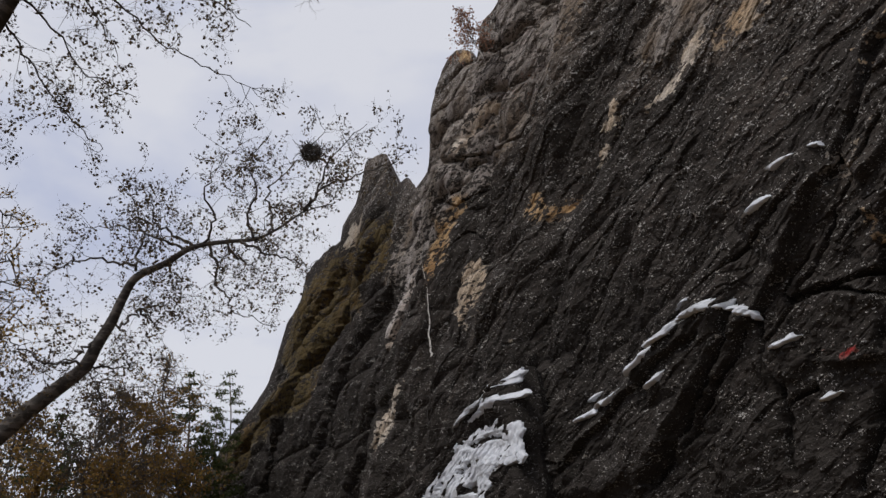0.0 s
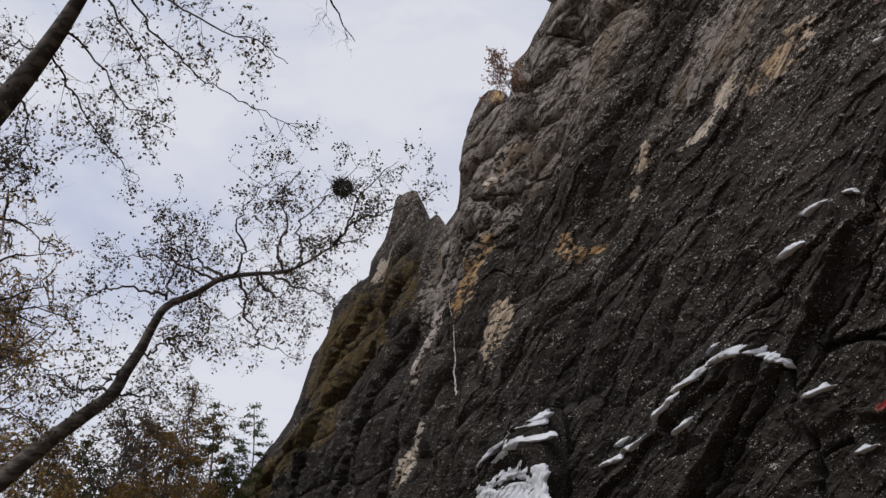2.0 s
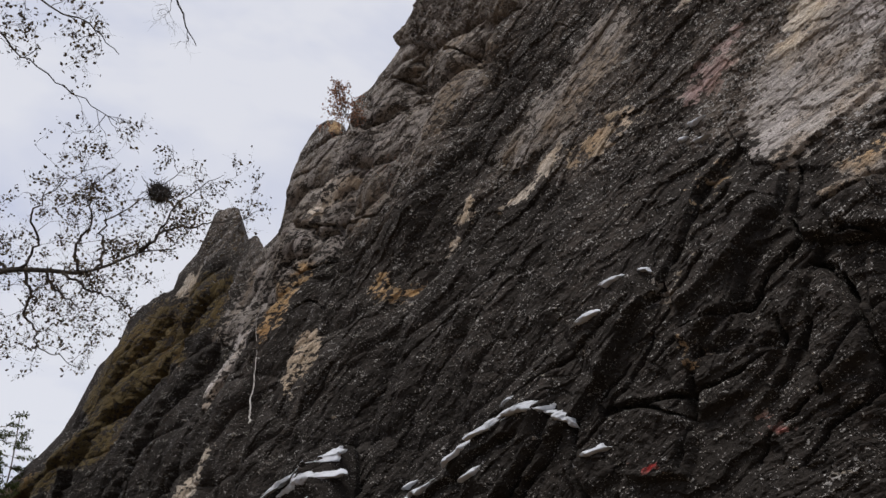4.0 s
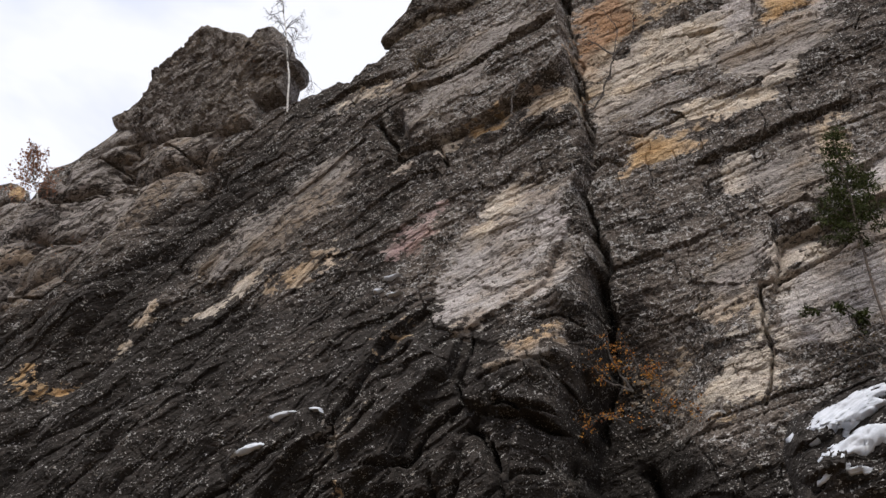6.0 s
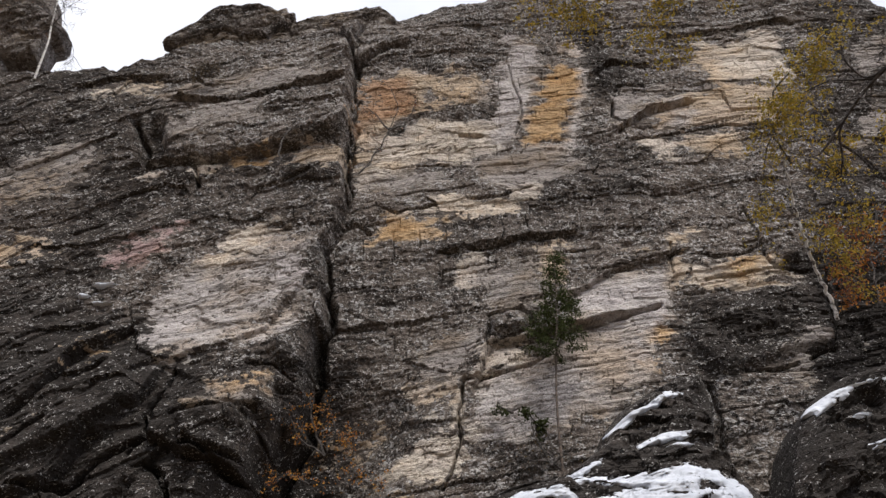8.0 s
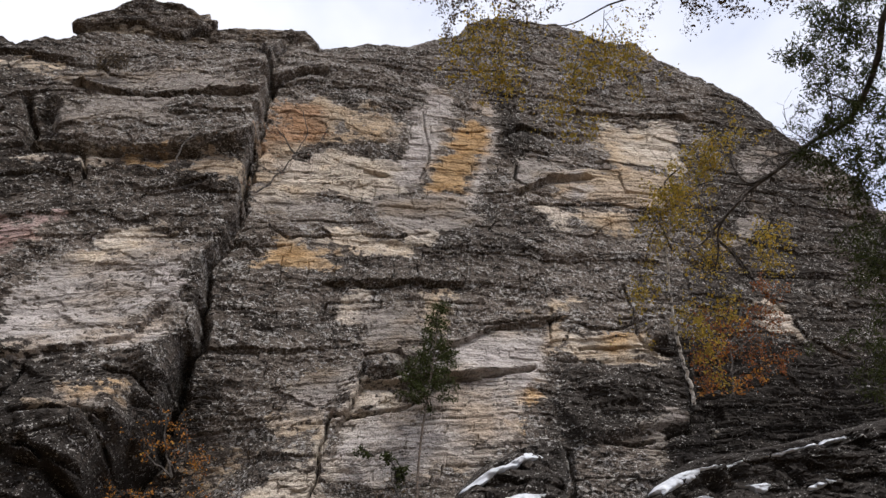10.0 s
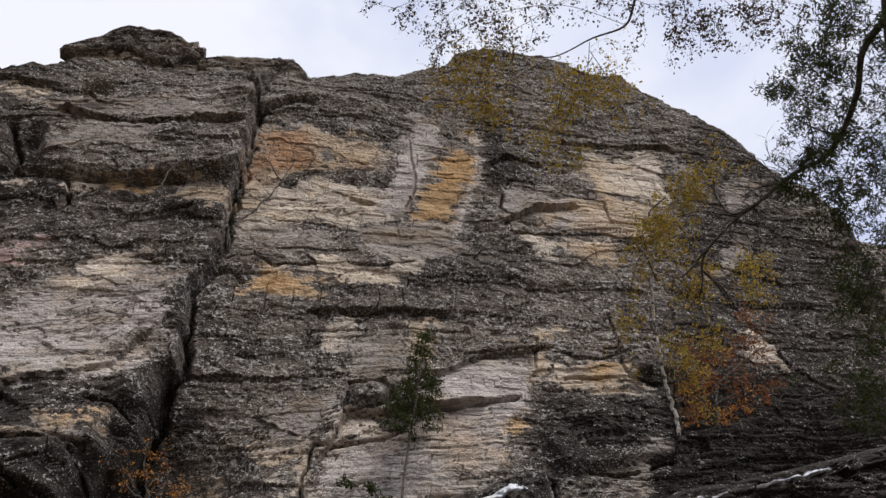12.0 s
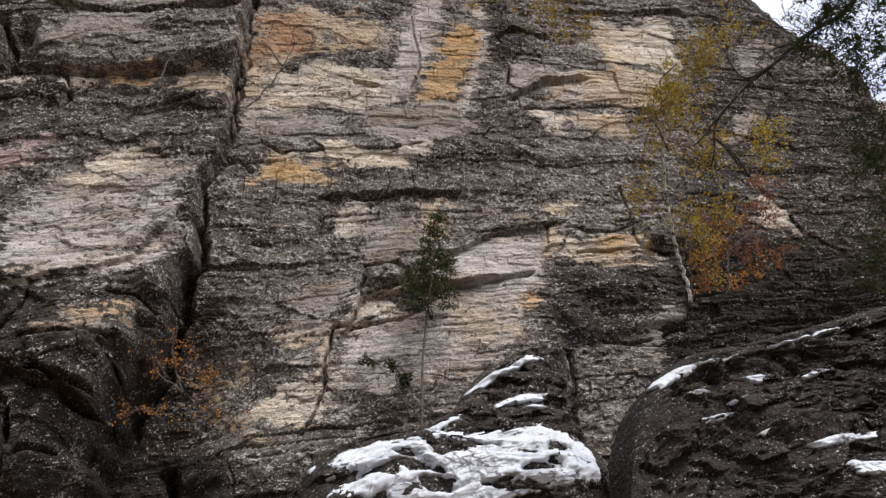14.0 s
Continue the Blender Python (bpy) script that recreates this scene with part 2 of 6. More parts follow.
def inside(s, z, pts):
    """How deep a point lies inside a polygon, in metres (negative outside)."""
    pts = list(pts)
    hit = np.zeros(s.shape, bool)
    for (s0, z0), (s1, z1) in zip(pts, pts[1:] + pts[:1]):
        cross = ((z0 > z) != (z1 > z)) & (s < (s1 - s0) * (z - z0) / (z1 - z0 + 1e-12) + s0)
        hit ^= cross
    d, _ = polyline_distance(s, z, pts + pts[:1])
    return np.where(hit, d, -d)


BARE = []      # colour, how bare, outline
CRACKS = []    # width, depth, line
LEDGES = []    # how far out the rock above the line stands, reach upward, line
KNOBS = []     # height out, softness of the edge, outline
CRUST_SHADE = []     # how black lichen and painted shade lie, outline
PALE, CREAM, TAN = (0.41, 0.372, 0.345), (0.50, 0.435, 0.36), (0.43, 0.345, 0.255)
OCHRE, GREY, BROWN, ROSE = (0.42, 0.285, 0.155), (0.27, 0.24, 0.215), (0.10, 0.075, 0.035), (0.36, 0.26, 0.24)
RUST = (0.34, 0.215, 0.135)
RED = (0.24, 0.025, 0.025)


def near_box(pts, s, z, pad):
    ps, pz = [p[0] for p in pts], [p[1] for p in pts]
    return (s > min(ps) - pad) & (s < max(ps) + pad) & (z > min(pz) - pad) & (z < max(pz) + pad)


# bare stone, from the far end of the wall to the near one
BARE.append((GREY, 0.52, [(-26.32, 15.97), (-26.31, 18.03), (-22.07, 18.46), (-19.56, 19.95), (-17.48, 21.54), (-13.48, 18.92), (-14.18, 16.56), (-15.99, 15.59), (-18.42, 14.55), (-20.75, 13.57), (-23.47, 13.25), (-25.88, 12.10), (-29.66, 11.16), (-32.77, 12.81), (-29.08, 15.11)]))
BARE.append((TAN, 0.80, [(-24.30, 15.19), (-23.18, 15.43), (-21.13, 16.15), (-20.59, 15.85), (-22.17, 15.34), (-23.76, 15.15)]))
BARE.append((GREY, 0.58, [(-18.62, 16.84), (-17.06, 17.36), (-15.17, 16.77), (-15.57, 16.06), (-17.25, 15.42), (-19.27, 14.62), (-19.95, 15.06)]))
BARE.append((OCHRE, 0.60, [(-26.39, 11.89), (-25.02, 12.77), (-24.21, 13.44), (-23.49, 13.29), (-23.77, 12.67), (-24.64, 11.80), (-25.07, 10.80)]))
BARE.append((TAN, 0.60, [(-24.00, 8.91), (-23.84, 10.53), (-22.32, 10.62), (-21.71, 9.47), (-22.63, 8.68), (-23.72, 8.30)]))
BARE.append((PALE, 0.62, [(-31.80, 10.40), (-31.12, 11.72), (-29.51, 12.30), (-28.17, 12.44), (-28.45, 11.71), (-29.98, 10.99), (-29.87, 9.34), (-30.23, 8.96)]))
BARE.append((CREAM, 0.62, [(-32.83, 5.22), (-31.75, 6.30), (-30.08, 7.23), (-28.97, 7.39), (-29.89, 6.50), (-31.24, 5.28), (-32.67, 4.60)]))
BARE.append((PALE, 0.62, [(-31.81, 9.05), (-31.61, 10.84), (-29.65, 12.13), (-28.59, 11.80), (-29.42, 10.26), (-29.96, 9.14), (-31.36, 8.70)]))
BARE.append((CREAM, 0.70, [(-38.51, 16.49), (-37.19, 17.35), (-34.74, 17.23), (-35.55, 16.43), (-37.63, 16.03)]))
BARE.append((BROWN, 0.50, [(-41.85, 16.57), (-38.96, 16.65), (-34.79, 15.23), (-30.97, 15.03), (-31.84, 13.37), (-38.93, 12.73), (-44.94, 14.27)]))
BARE.append((BROWN, 0.40, [(-48.20, 9.97), (-45.69, 11.28), (-42.65, 11.67), (-40.64, 9.96), (-43.93, 8.30), (-46.14, 8.29)]))
BARE.append((OCHRE, 0.60, [(-71.10, 6.50), (-62.58, 8.40), (-53.76, 9.34), (-55.56, 7.65), (-62.56, 6.30)]))
BARE.append((OCHRE, 0.80, [(-23.48, 19.68), (-22.57, 19.30), (-22.40, 18.76), (-23.29, 19.12)]))
BARE.append((CREAM, 0.65, [(-15.91, 11.50), (-15.46, 12.12), (-14.99, 12.82), (-14.74, 12.65), (-14.88, 12.04), (-15.59, 11.60), (-15.98, 11.33)]))
BARE.append((OCHRE, 0.55, [(-19.77, 11.26), (-19.04, 11.48), (-17.21, 10.79), (-17.23, 10.31), (-18.91, 10.64)]))
BARE.append((TAN, 0.90, [(-12.39, 12.61), (-12.02, 13.02), (-11.64, 13.16), (-11.50, 13.10), (-11.41, 12.63), (-11.88, 12.44)]))
BARE.append((CREAM, 0.60, [(-13.46, 11.98), (-12.49, 12.55), (-11.70, 12.64), (-12.07, 12.24), (-13.03, 11.84)]))
BARE.append((TAN, 0.60, [(-11.31, 12.51), (-10.57, 12.59), (-9.86, 13.02), (-8.99, 13.20), (-8.90, 12.66), (-9.67, 12.27), (-10.55, 12.07), (-11.28, 11.98)]))
BARE.append((GREY, 0.58, [(-11.05, 15.18), (-9.91, 16.03), (-8.80, 16.47), (-8.66, 15.42), (-9.16, 14.53), (-10.06, 14.18), (-11.35, 13.23), (-12.94, 13.07), (-13.87, 13.78), (-12.24, 14.71)]))
BARE.append((OCHRE, 0.75, [(-7.66, 9.80), (-7.28, 9.91), (-6.79, 9.98), (-6.59, 9.98), (-6.90, 9.55), (-7.31, 9.46)]))
BARE.append((GREY, 0.50, [(-8.71, 7.53), (-8.34, 7.83), (-8.07, 7.77), (-8.22, 7.43), (-8.65, 7.27)]))
BARE.append((OCHRE, 0.60, [(-8.01, 6.32), (-7.87, 6.47), (-7.42, 6.34), (-7.44, 6.12)]))
BARE.append((OCHRE, 0.60, [(-26.41, 11.35), (-25.74, 12.32), (-24.68, 12.58), (-24.44, 12.14), (-25.22, 11.43), (-25.79, 10.79)]))
BARE.append((CREAM, 0.55, [(-24.40, 15.30), (-22.95, 15.90), (-21.67, 16.44), (-21.28, 16.32), (-22.10, 15.71), (-23.85, 15.07)]))
# the great bare patch on the buttress
BARE.append(((0.355, 0.322, 0.298), 0.70, [(-5.21, 12.98), (-4.90, 13.15), (-4.39, 13.30), (-3.83, 13.28), (-3.31, 12.90), (-3.12, 12.69), (-3.10, 12.21), (-3.28, 11.70), (-3.66, 11.31), (-3.75, 10.88), (-4.30, 10.36), (-4.66, 9.98), (-5.00, 9.77), (-5.83, 9.55), (-6.01, 10.37), (-6.25, 10.83), (-6.14, 11.52), (-5.76, 11.91), (-5.47, 12.44)]))
BARE.append((CREAM, 0.98, [(-5.07, 13.09), (-4.40, 13.33), (-4.38, 12.80), (-4.75, 12.40), (-5.26, 12.15), (-5.32, 12.54)]))
BARE.append((PALE, 0.75, [(-3.77, 10.96), (-3.29, 11.29), (-3.36, 10.70), (-3.65, 10.16), (-4.23, 10.29)]))
BARE.append((ROSE, 0.75, [(-7.70, 12.52), (-7.47, 12.81), (-6.21, 13.27), (-6.31, 12.86), (-6.59, 12.32), (-7.26, 11.96), (-7.47, 11.93)]))
BARE.append((GREY, 0.68, [(-4.61, 8.68), (-4.24, 9.05), (-3.44, 9.44), (-3.32, 9.18), (-3.62, 8.64), (-4.09, 8.58)]))
BARE.append((OCHRE, 0.60, [(-4.18, 9.19), (-3.97, 9.47), (-3.38, 9.59), (-3.49, 9.23), (-4.05, 9.08)]))
# the upper part of the buttress: ochre stone under the roof
BARE.append((CREAM, 0.85, [(-7.56, 15.06), (-7.23, 15.23), (-5.76, 15.49), (-5.59, 15.39), (-6.17, 15.12), (-7.23, 14.84)]))
BARE.append((OCHRE, 0.85, [(-5.40, 15.63), (-4.53, 15.92), (-4.29, 15.46), (-4.82, 15.45), (-5.41, 15.43)]))
BARE.append((TAN, 0.85, [(-4.35, 15.72), (-3.75, 16.09), (-2.81, 16.20), (-2.65, 15.70), (-3.04, 15.27), (-3.86, 15.35), (-4.27, 15.37)]))
BARE.append((GREY, 0.66, [(-7.22, 18.55), (-4.77, 19.40), (-3.55, 19.42), (-2.98, 18.80), (-4.27, 18.48), (-6.33, 17.98), (-7.72, 17.88)]))
BARE.append((GREY, 0.66, [(-7.36, 16.79), (-6.20, 17.52), (-4.99, 17.82), (-4.91, 16.92), (-6.21, 16.61), (-7.16, 16.18)]))
BARE.append((CREAM, 0.75, [(-9.69, 18.31), (-8.68, 18.65), (-8.00, 18.72), (-8.15, 18.32), (-9.01, 18.00), (-9.44, 18.01)]))
# the right wall: tan and ochre stone high up
BARE.append((TAN, 0.85, [(-2.65, 16.12), (-2.70, 17.20), (-2.44, 19.27), (-1.43, 20.05), (-0.77, 19.95), (-0.46, 18.50), (-1.19, 18.09), (-1.84, 16.37), (-2.46, 15.82)]))
BARE.append((RUST, 0.40, [(-2.56, 17.21), (-2.68, 18.37), (-2.32, 19.56), (-1.37, 19.54), (-0.97, 18.87), (-1.34, 18.06), (-2.05, 17.77)]))
BARE.append((RUST, 0.60, [(-0.97, 16.34), (-0.41, 16.56), (-0.36, 16.04), (-0.85, 15.90)]))
BARE.append((CREAM, 0.97, [(-1.90, 17.23), (-1.57, 17.58), (-0.55, 17.88), (0.67, 17.99), (1.46, 17.86), (1.65, 16.89), (0.48, 16.43), (-0.66, 16.19), (-1.42, 15.42), (-2.42, 14.82), (-2.53, 15.81), (-2.10, 16.21)]))
BARE.append((GREY, 0.75, [(-2.42, 14.78), (-2.02, 15.70), (-0.36, 16.04), (-0.02, 15.50), (-1.08, 15.00)]))
BARE.append((TAN, 0.72, [(-1.05, 19.62), (0.21, 19.93), (1.22, 19.52), (0.93, 18.82), (-0.46, 18.50)]))
BARE.append((PALE, 0.95, [(1.01, 18.84), (1.52, 20.25), (1.64, 21.68), (2.69, 21.38), (2.37, 19.67), (2.07, 18.12), (1.65, 16.89), (1.04, 16.98), (1.14, 17.91)]))
BARE.append((PALE, 0.82, [(3.11, 21.58), (3.75, 21.35), (3.95, 20.02), (3.74, 18.91), (3.5, 17.87), (3.21, 16.22), (2.02, 15.91), (1.74, 16.8), (2.95, 17.25), (3.34, 18.79), (3.5, 20.64)]))
BARE.append((OCHRE, 0.95, [(2.96, 20.57), (3.53, 20.65), (3.34, 18.79), (3.07, 17.74), (2.96, 17.11), (1.85, 16.94), (2.1, 17.93), (2.48, 19.29)]))
BARE.append((GREY, 0.80, [(0.77, 16.49), (2.86, 16.92), (3.17, 16.34), (2.86, 15.46), (1.57, 15.21), (0.53, 15.81)]))
BARE.append((OCHRE, 0.97, [(-1.84, 13.35), (-1.49, 14.07), (-1.43, 14.36), (-0.73, 14.36), (-0.21, 14.59), (0.89, 14.79), (0.94, 14.42), (-0.14, 13.95), (-1.02, 13.53)]))
BARE.append((CREAM, 0.90, [(-1.26, 14.30), (-0.10, 14.86), (1.44, 14.99), (2.14, 15.28), (1.59, 14.73), (0.92, 14.29), (-0.71, 14.21)]))
BARE.append((CREAM, 0.98, [(7.26, 21.67), (8.26, 21.63), (9.91, 22.57), (9.83, 21.17), (9.69, 19.55), (8.29, 19.49), (7.25, 19.52), (6.90, 20.21)]))
BARE.append((TAN, 0.97, [(5.48, 18.63), (6.70, 19.14), (8.29, 19.49), (9.51, 19.51), (8.82, 18.15), (7.54, 17.88), (6.71, 17.83), (5.38, 17.44)]))
BARE.append((PALE, 0.85, [(5.63, 18.54), (6.24, 18.79), (6.44, 18.36), (6.21, 17.72), (5.55, 17.59)]))
BARE.append((CREAM, 0.95, [(5.04, 17.15), (6.01, 17.34), (5.84, 16.33), (5.30, 16.44)]))
BARE.append((TAN, 0.95, [(6.02, 17.46), (7.50, 17.65), (7.62, 16.79), (6.70, 16.44), (6.00, 16.47)]))
BARE.append((GREY, 0.85, [(4.33, 18.62), (5.18, 19.18), (5.87, 19.33), (5.82, 18.82), (5.29, 18.35), (4.43, 17.47), (4.22, 18.00)]))
# the right wall: the long pale slab and what lies round it
BARE.append((PALE, 0.98, [(2.73, 12.07), (3.39, 12.58), (4.20, 12.78), (4.91, 13.15), (5.03, 12.59), (4.73, 11.60), (4.49, 10.83), (4.37, 9.98), (3.33, 9.33), (2.63, 9.00), (1.74, 8.65), (1.08, 8.58), (0.43, 8.50), (0.39, 8.86), (0.55, 9.50), (0.98, 9.94), (1.65, 10.44), (2.49, 11.13), (2.86, 11.48)]))
BARE.append((CREAM, 0.92, [(0.39, 8.86), (0.45, 8.27), (0.10, 7.67), (-0.50, 7.48), (-1.60, 7.79), (-1.32, 8.05), (-0.44, 8.52), (-0.06, 8.92), (0.11, 9.44), (0.30, 9.72)]))
BARE.append((TAN, 0.78, [(-0.84, 9.76), (-0.33, 10.17), (0.26, 10.12), (0.19, 9.71), (-0.10, 9.29), (-0.56, 9.39)]))
BARE.append((CREAM, 0.85, [(0.45, 10.56), (1.15, 10.79), (2.12, 11.07), (2.00, 10.77), (1.18, 10.38), (0.63, 9.90)]))
BARE.append((GREY, 0.80, [(-0.71, 10.39), (0.16, 11.08), (0.64, 11.15), (0.58, 10.43), (0.29, 9.85), (-0.61, 9.76)]))
BARE.append((CREAM, 0.85, [(0.25, 12.00), (0.35, 12.74), (0.67, 13.05), (0.78, 12.57), (0.51, 11.96)]))
BARE.append((TAN, 0.85, [(2.01, 12.60), (2.05, 13.28), (2.89, 13.59), (2.73, 12.88), (2.60, 12.37)]))
BARE.append((GREY, 0.72, [(0.76, 12.73), (1.93, 13.09), (2.09, 11.98), (1.61, 11.30), (0.84, 11.78)]))
BARE.append((OCHRE, 0.80, [(4.26, 10.24), (4.43, 10.96), (4.63, 11.14), (4.53, 10.00), (4.36, 9.85)]))
BARE.append((TAN, 0.90, [(5.04, 13.09), (5.33, 13.22), (5.35, 12.72), (5.12, 12.44), (5.03, 12.59)]))
BARE.append((TAN, 0.75, [(4.23, 13.29), (4.97, 13.94), (5.69, 14.07), (5.96, 13.93), (5.49, 13.50), (4.78, 13.30)]))
BARE.append((CREAM, 0.95, [(5.59, 12.75), (6.13, 12.92), (6.86, 13.21), (7.46, 13.38), (8.05, 12.72), (7.46, 12.55), (6.36, 12.54), (5.73, 12.40)]))
BARE.append((OCHRE, 0.80, [(6.42, 13.05), (7.04, 13.40), (7.40, 13.46), (7.26, 13.01), (6.67, 12.84)]))
BARE.append((GREY, 0.80, [(7.13, 10.61), (7.75, 11.12), (7.99, 11.01), (7.64, 10.54), (7.36, 10.09), (7.15, 10.34)]))
BARE.append((CREAM, 0.95, [(11.06, 15.46), (11.64, 15.27), (12.00, 14.38), (12.25, 14.16), (11.46, 14.05), (10.93, 14.39)]))
BARE.append((GREY, 0.80, [(10.64, 17.60), (11.86, 19.02), (12.16, 18.84), (11.34, 17.74), (10.36, 16.46), (10.13, 16.84)]))
BARE.append((GREY, 0.70, [(12.00, 21.68), (13.72, 22.38), (13.08, 20.83), (11.83, 20.28)]))
BARE.append((TAN, 0.45, [(-2.46, 8.78), (-1.65, 9.23), (-0.93, 8.95), (-1.37, 8.33), (-2.15, 8.34)]))
# withered growth on the far ridge
BARE.append((BROWN, 0.62, [(-35.48, 14.54), (-42.76, 16.51), (-47.19, 14.86), (-49.49, 12.41), (-44.6, 10.07), (-39.7, 11.67), (-34.77, 12.25)]))
BARE.append((BROWN, 0.6, [(-42.54, 10.67), (-48.08, 10.68), (-56.18, 8.91), (-64.91, 8.24), (-70.81, 6.03), (-58.88, 5.64), (-49.08, 8.02), (-42.46, 8.42)]))
BARE.append((BROWN, 0.5, [(-31.13, 15.68), (-35.43, 16.7), (-37.95, 15.65), (-34.0, 13.19), (-31.22, 14.02)]))
# daubs of red paint
BARE.append((RED, 0.90, [(-6.71, 4.95), (-6.64, 5.04), (-6.48, 5.00), (-6.45, 4.89), (-6.61, 4.86)]))
BARE.append((RED, 0.55, [(-9.04, 4.39), (-9.00, 4.40), (-9.01, 4.31), (-9.06, 4.30)]))
# black lichen bands; shade of the lower wall and corner recess painted in
CRUST_SHADE.append((0.80, [(-20.45, 12.45), (-16.28, 14.23), (-13.70, 16.34), (-12.05, 18.17), (-11.13, 16.83), (-13.07, 14.45), (-14.66, 12.90), (-11.67, 12.10), (-8.80, 11.46), (-6.64, 10.81), (-6.85, 9.76), (-7.91, 8.91), (-9.37, 7.66), (-12.62, 6.14), (-14.77, 5.07), (-19.98, 5.24), (-23.91, 6.06), (-21.88, 9.50)]))
CRUST_SHADE.append((0.50, [(-8.64, 18.11), (-7.62, 18.44), (-6.78, 15.84), (-7.57, 15.46)]))
CRUST_SHADE.append((0.45, [(-6.42, 9.53), (-5.33, 9.57), (-3.51, 10.03), (-2.80, 10.64), (-2.81, 9.35), (-3.32, 7.75), (-3.66, 6.57), (-5.70, 6.38), (-6.74, 8.93)]))
# shade right of the buttress edge, put into the stone colour
CRUST_SHADE.append((0.70, [(-3.66, 6.57), (-3.46, 8.43), (-2.95, 9.52), (-2.63, 10.76), (-1.94, 9.59), (-1.99, 8.64), (-2.00, 7.60)]))
CRUST_SHADE.append((0.50, [(10.30, 19.94), (14.00, 20.76), (16.55, 16.95), (15.32, 14.02), (8.69, 13.01)]))
CRUST_SHADE.append((0.30, [(-8.40, 14.31), (-7.20, 14.75), (-5.69, 15.27), (-3.33, 15.37), (-2.75, 13.78), (-5.02, 13.36), (-6.56, 13.24), (-7.88, 12.99)]))
CRUST_SHADE.append((0.15, [(-2.60, 13.00), (-0.58, 13.17), (0.10, 11.67), (-0.01, 10.49), (-1.06, 9.75), (-2.31, 9.76), (-2.63, 10.90)]))
CRUST_SHADE.append((0.30, [(1.84, 15.66), (3.17, 16.76), (4.98, 16.27), (4.85, 14.29), (2.86, 13.76), (-0.58, 13.17), (-0.13, 13.87), (1.46, 14.61)]))
CRUST_SHADE.append((0.70, [(5.35, 12.00), (7.45, 12.47), (8.38, 12.28), (8.16, 10.89), (7.13, 10.61), (5.27, 9.83), (5.02, 11.19)]))
CRUST_SHADE.append((0.80, [(3.94, 22.29), (4.91, 20.28), (4.50, 18.90), (4.02, 19.29), (3.81, 20.82)]))
CRUST_SHADE.append((1.00, [(8.15, 13.24), (10.64, 13.70), (15.32, 14.02), (13.90, 9.18), (7.17, 8.08)]))
CRUST_SHADE.append((0.50, [(12.35, 27.56), (14.25, 24.51), (14.18, 21.35), (12.33, 20.13), (11.00, 22.31)]))
CRUST_SHADE.append((0.88, [(-13.35, 6.23), (-11.00, 8.55), (-7.99, 9.83), (-6.08, 10.59), (-3.65, 8.47), (-3.88, 5.71), (-4.41, 2.92), (-14.20, 3.28)]))
# the chimney recess: its shade is painted as black stone
CRUST_SHADE.append((0.80, [(-3.55, 8.44), (-2.52, 8.29), (-1.32, 6.38), (-2.06, 2.91), (-4.58, 2.92), (-3.74, 6.52)]))
CRUST_SHADE.append((1.00, [(-3.6, 7.6), (-2.0, 7.4), (-0.6, 6.6), (0.6, 6.2), (0.6, 4.0), (-4.0, 4.0)]))
CRUST_SHADE.append((0.95, [(-78.0, 7.0), (-50.0, 16.0), (-40.0, 18.0), (-31.0, 16.5), (-30.0, 6.0), (-40.0, 0.0), (-78.0, 0.0)]))
CRUST_SHADE.append((0.85, [(-58.86, 7.60), (-42.77, 13.72), (-31.00, 14.48), (-22.17, 15.09), (-19.51, 12.14), (-22.96, 7.36), (-27.36, 2.39), (-59.08, 3.70)]))
CRUST_SHADE.append((0.40, [(-50.50, 19.92), (-37.51, 19.65), (-22.71, 17.20), (-12.30, 22.18), (-8.09, 19.54), (-6.57, 9.67), (-12.46, 3.22), (-37.08, 4.18)]))
CRUST_SHADE.append((1.00, [(-32.04, -2.81), (-8.14, -0.47), (-6.38, 5.35), (-10.84, 5.47), (-17.09, 9.43), (-22.13, 7.57), (-26.88, 4.38)]))
# joints and cracks
CRACKS.append((0.090, 0.50, [(-8.19, 17.04), (-7.78, 16.25), (-7.60, 15.55)]))
CRACKS.append((0.110, 0.60, [(-3.69, 22.56), (-3.42, 21.71), (-3.09, 21.08), (-2.85, 20.3), (-2.7, 19.4)]))
CRACKS.append((0.070, 0.45, [(-2.94, 19.94), (-2.18, 20.81), (-1.73, 21.15)]))
CRACKS.append((0.050, 0.30, [(-2.55, 18.50), (-2.72, 17.31), (-2.66, 16.33), (-2.65, 15.46), (-2.52, 14.62)]))
CRACKS.append((0.060, 0.40, [(-2.70, 16.76), (-2.68, 16.12)]))
CRACKS.append((0.030, 0.20, [(-2.58, 14.24), (-1.84, 14.56), (-1.27, 14.39), (-0.75, 14.52), (-0.09, 14.78), (1.16, 14.98), (1.99, 15.37)]))
CRACKS.append((0.030, 0.20, [(-2.62, 13.81), (-2.26, 13.93), (-1.90, 13.73)]))
CRACKS.append((0.025, 0.20, [(-0.32, 13.13), (0.72, 13.28), (1.77, 13.61), (3.00, 13.88)]))
CRACKS.append((0.025, 0.15, [(-1.19, 18.14), (0.02, 18.32), (0.63, 18.63)]))
CRACKS.append((0.020, 0.12, [(1.60, 20.27), (1.85, 18.79), (1.92, 18.08), (1.71, 17.34)]))
CRACKS.append((0.020, 0.12, [(-1.35, 14.94), (-0.27, 15.21), (0.56, 15.37)]))
CRACKS.append((0.020, 0.12, [(-1.78, 15.96), (-0.09, 16.20)]))
CRACKS.append((0.050, 0.30, [(0.80, 10.72), (1.63, 11.00), (2.61, 11.12), (3.63, 11.47), (4.68, 11.82)]))
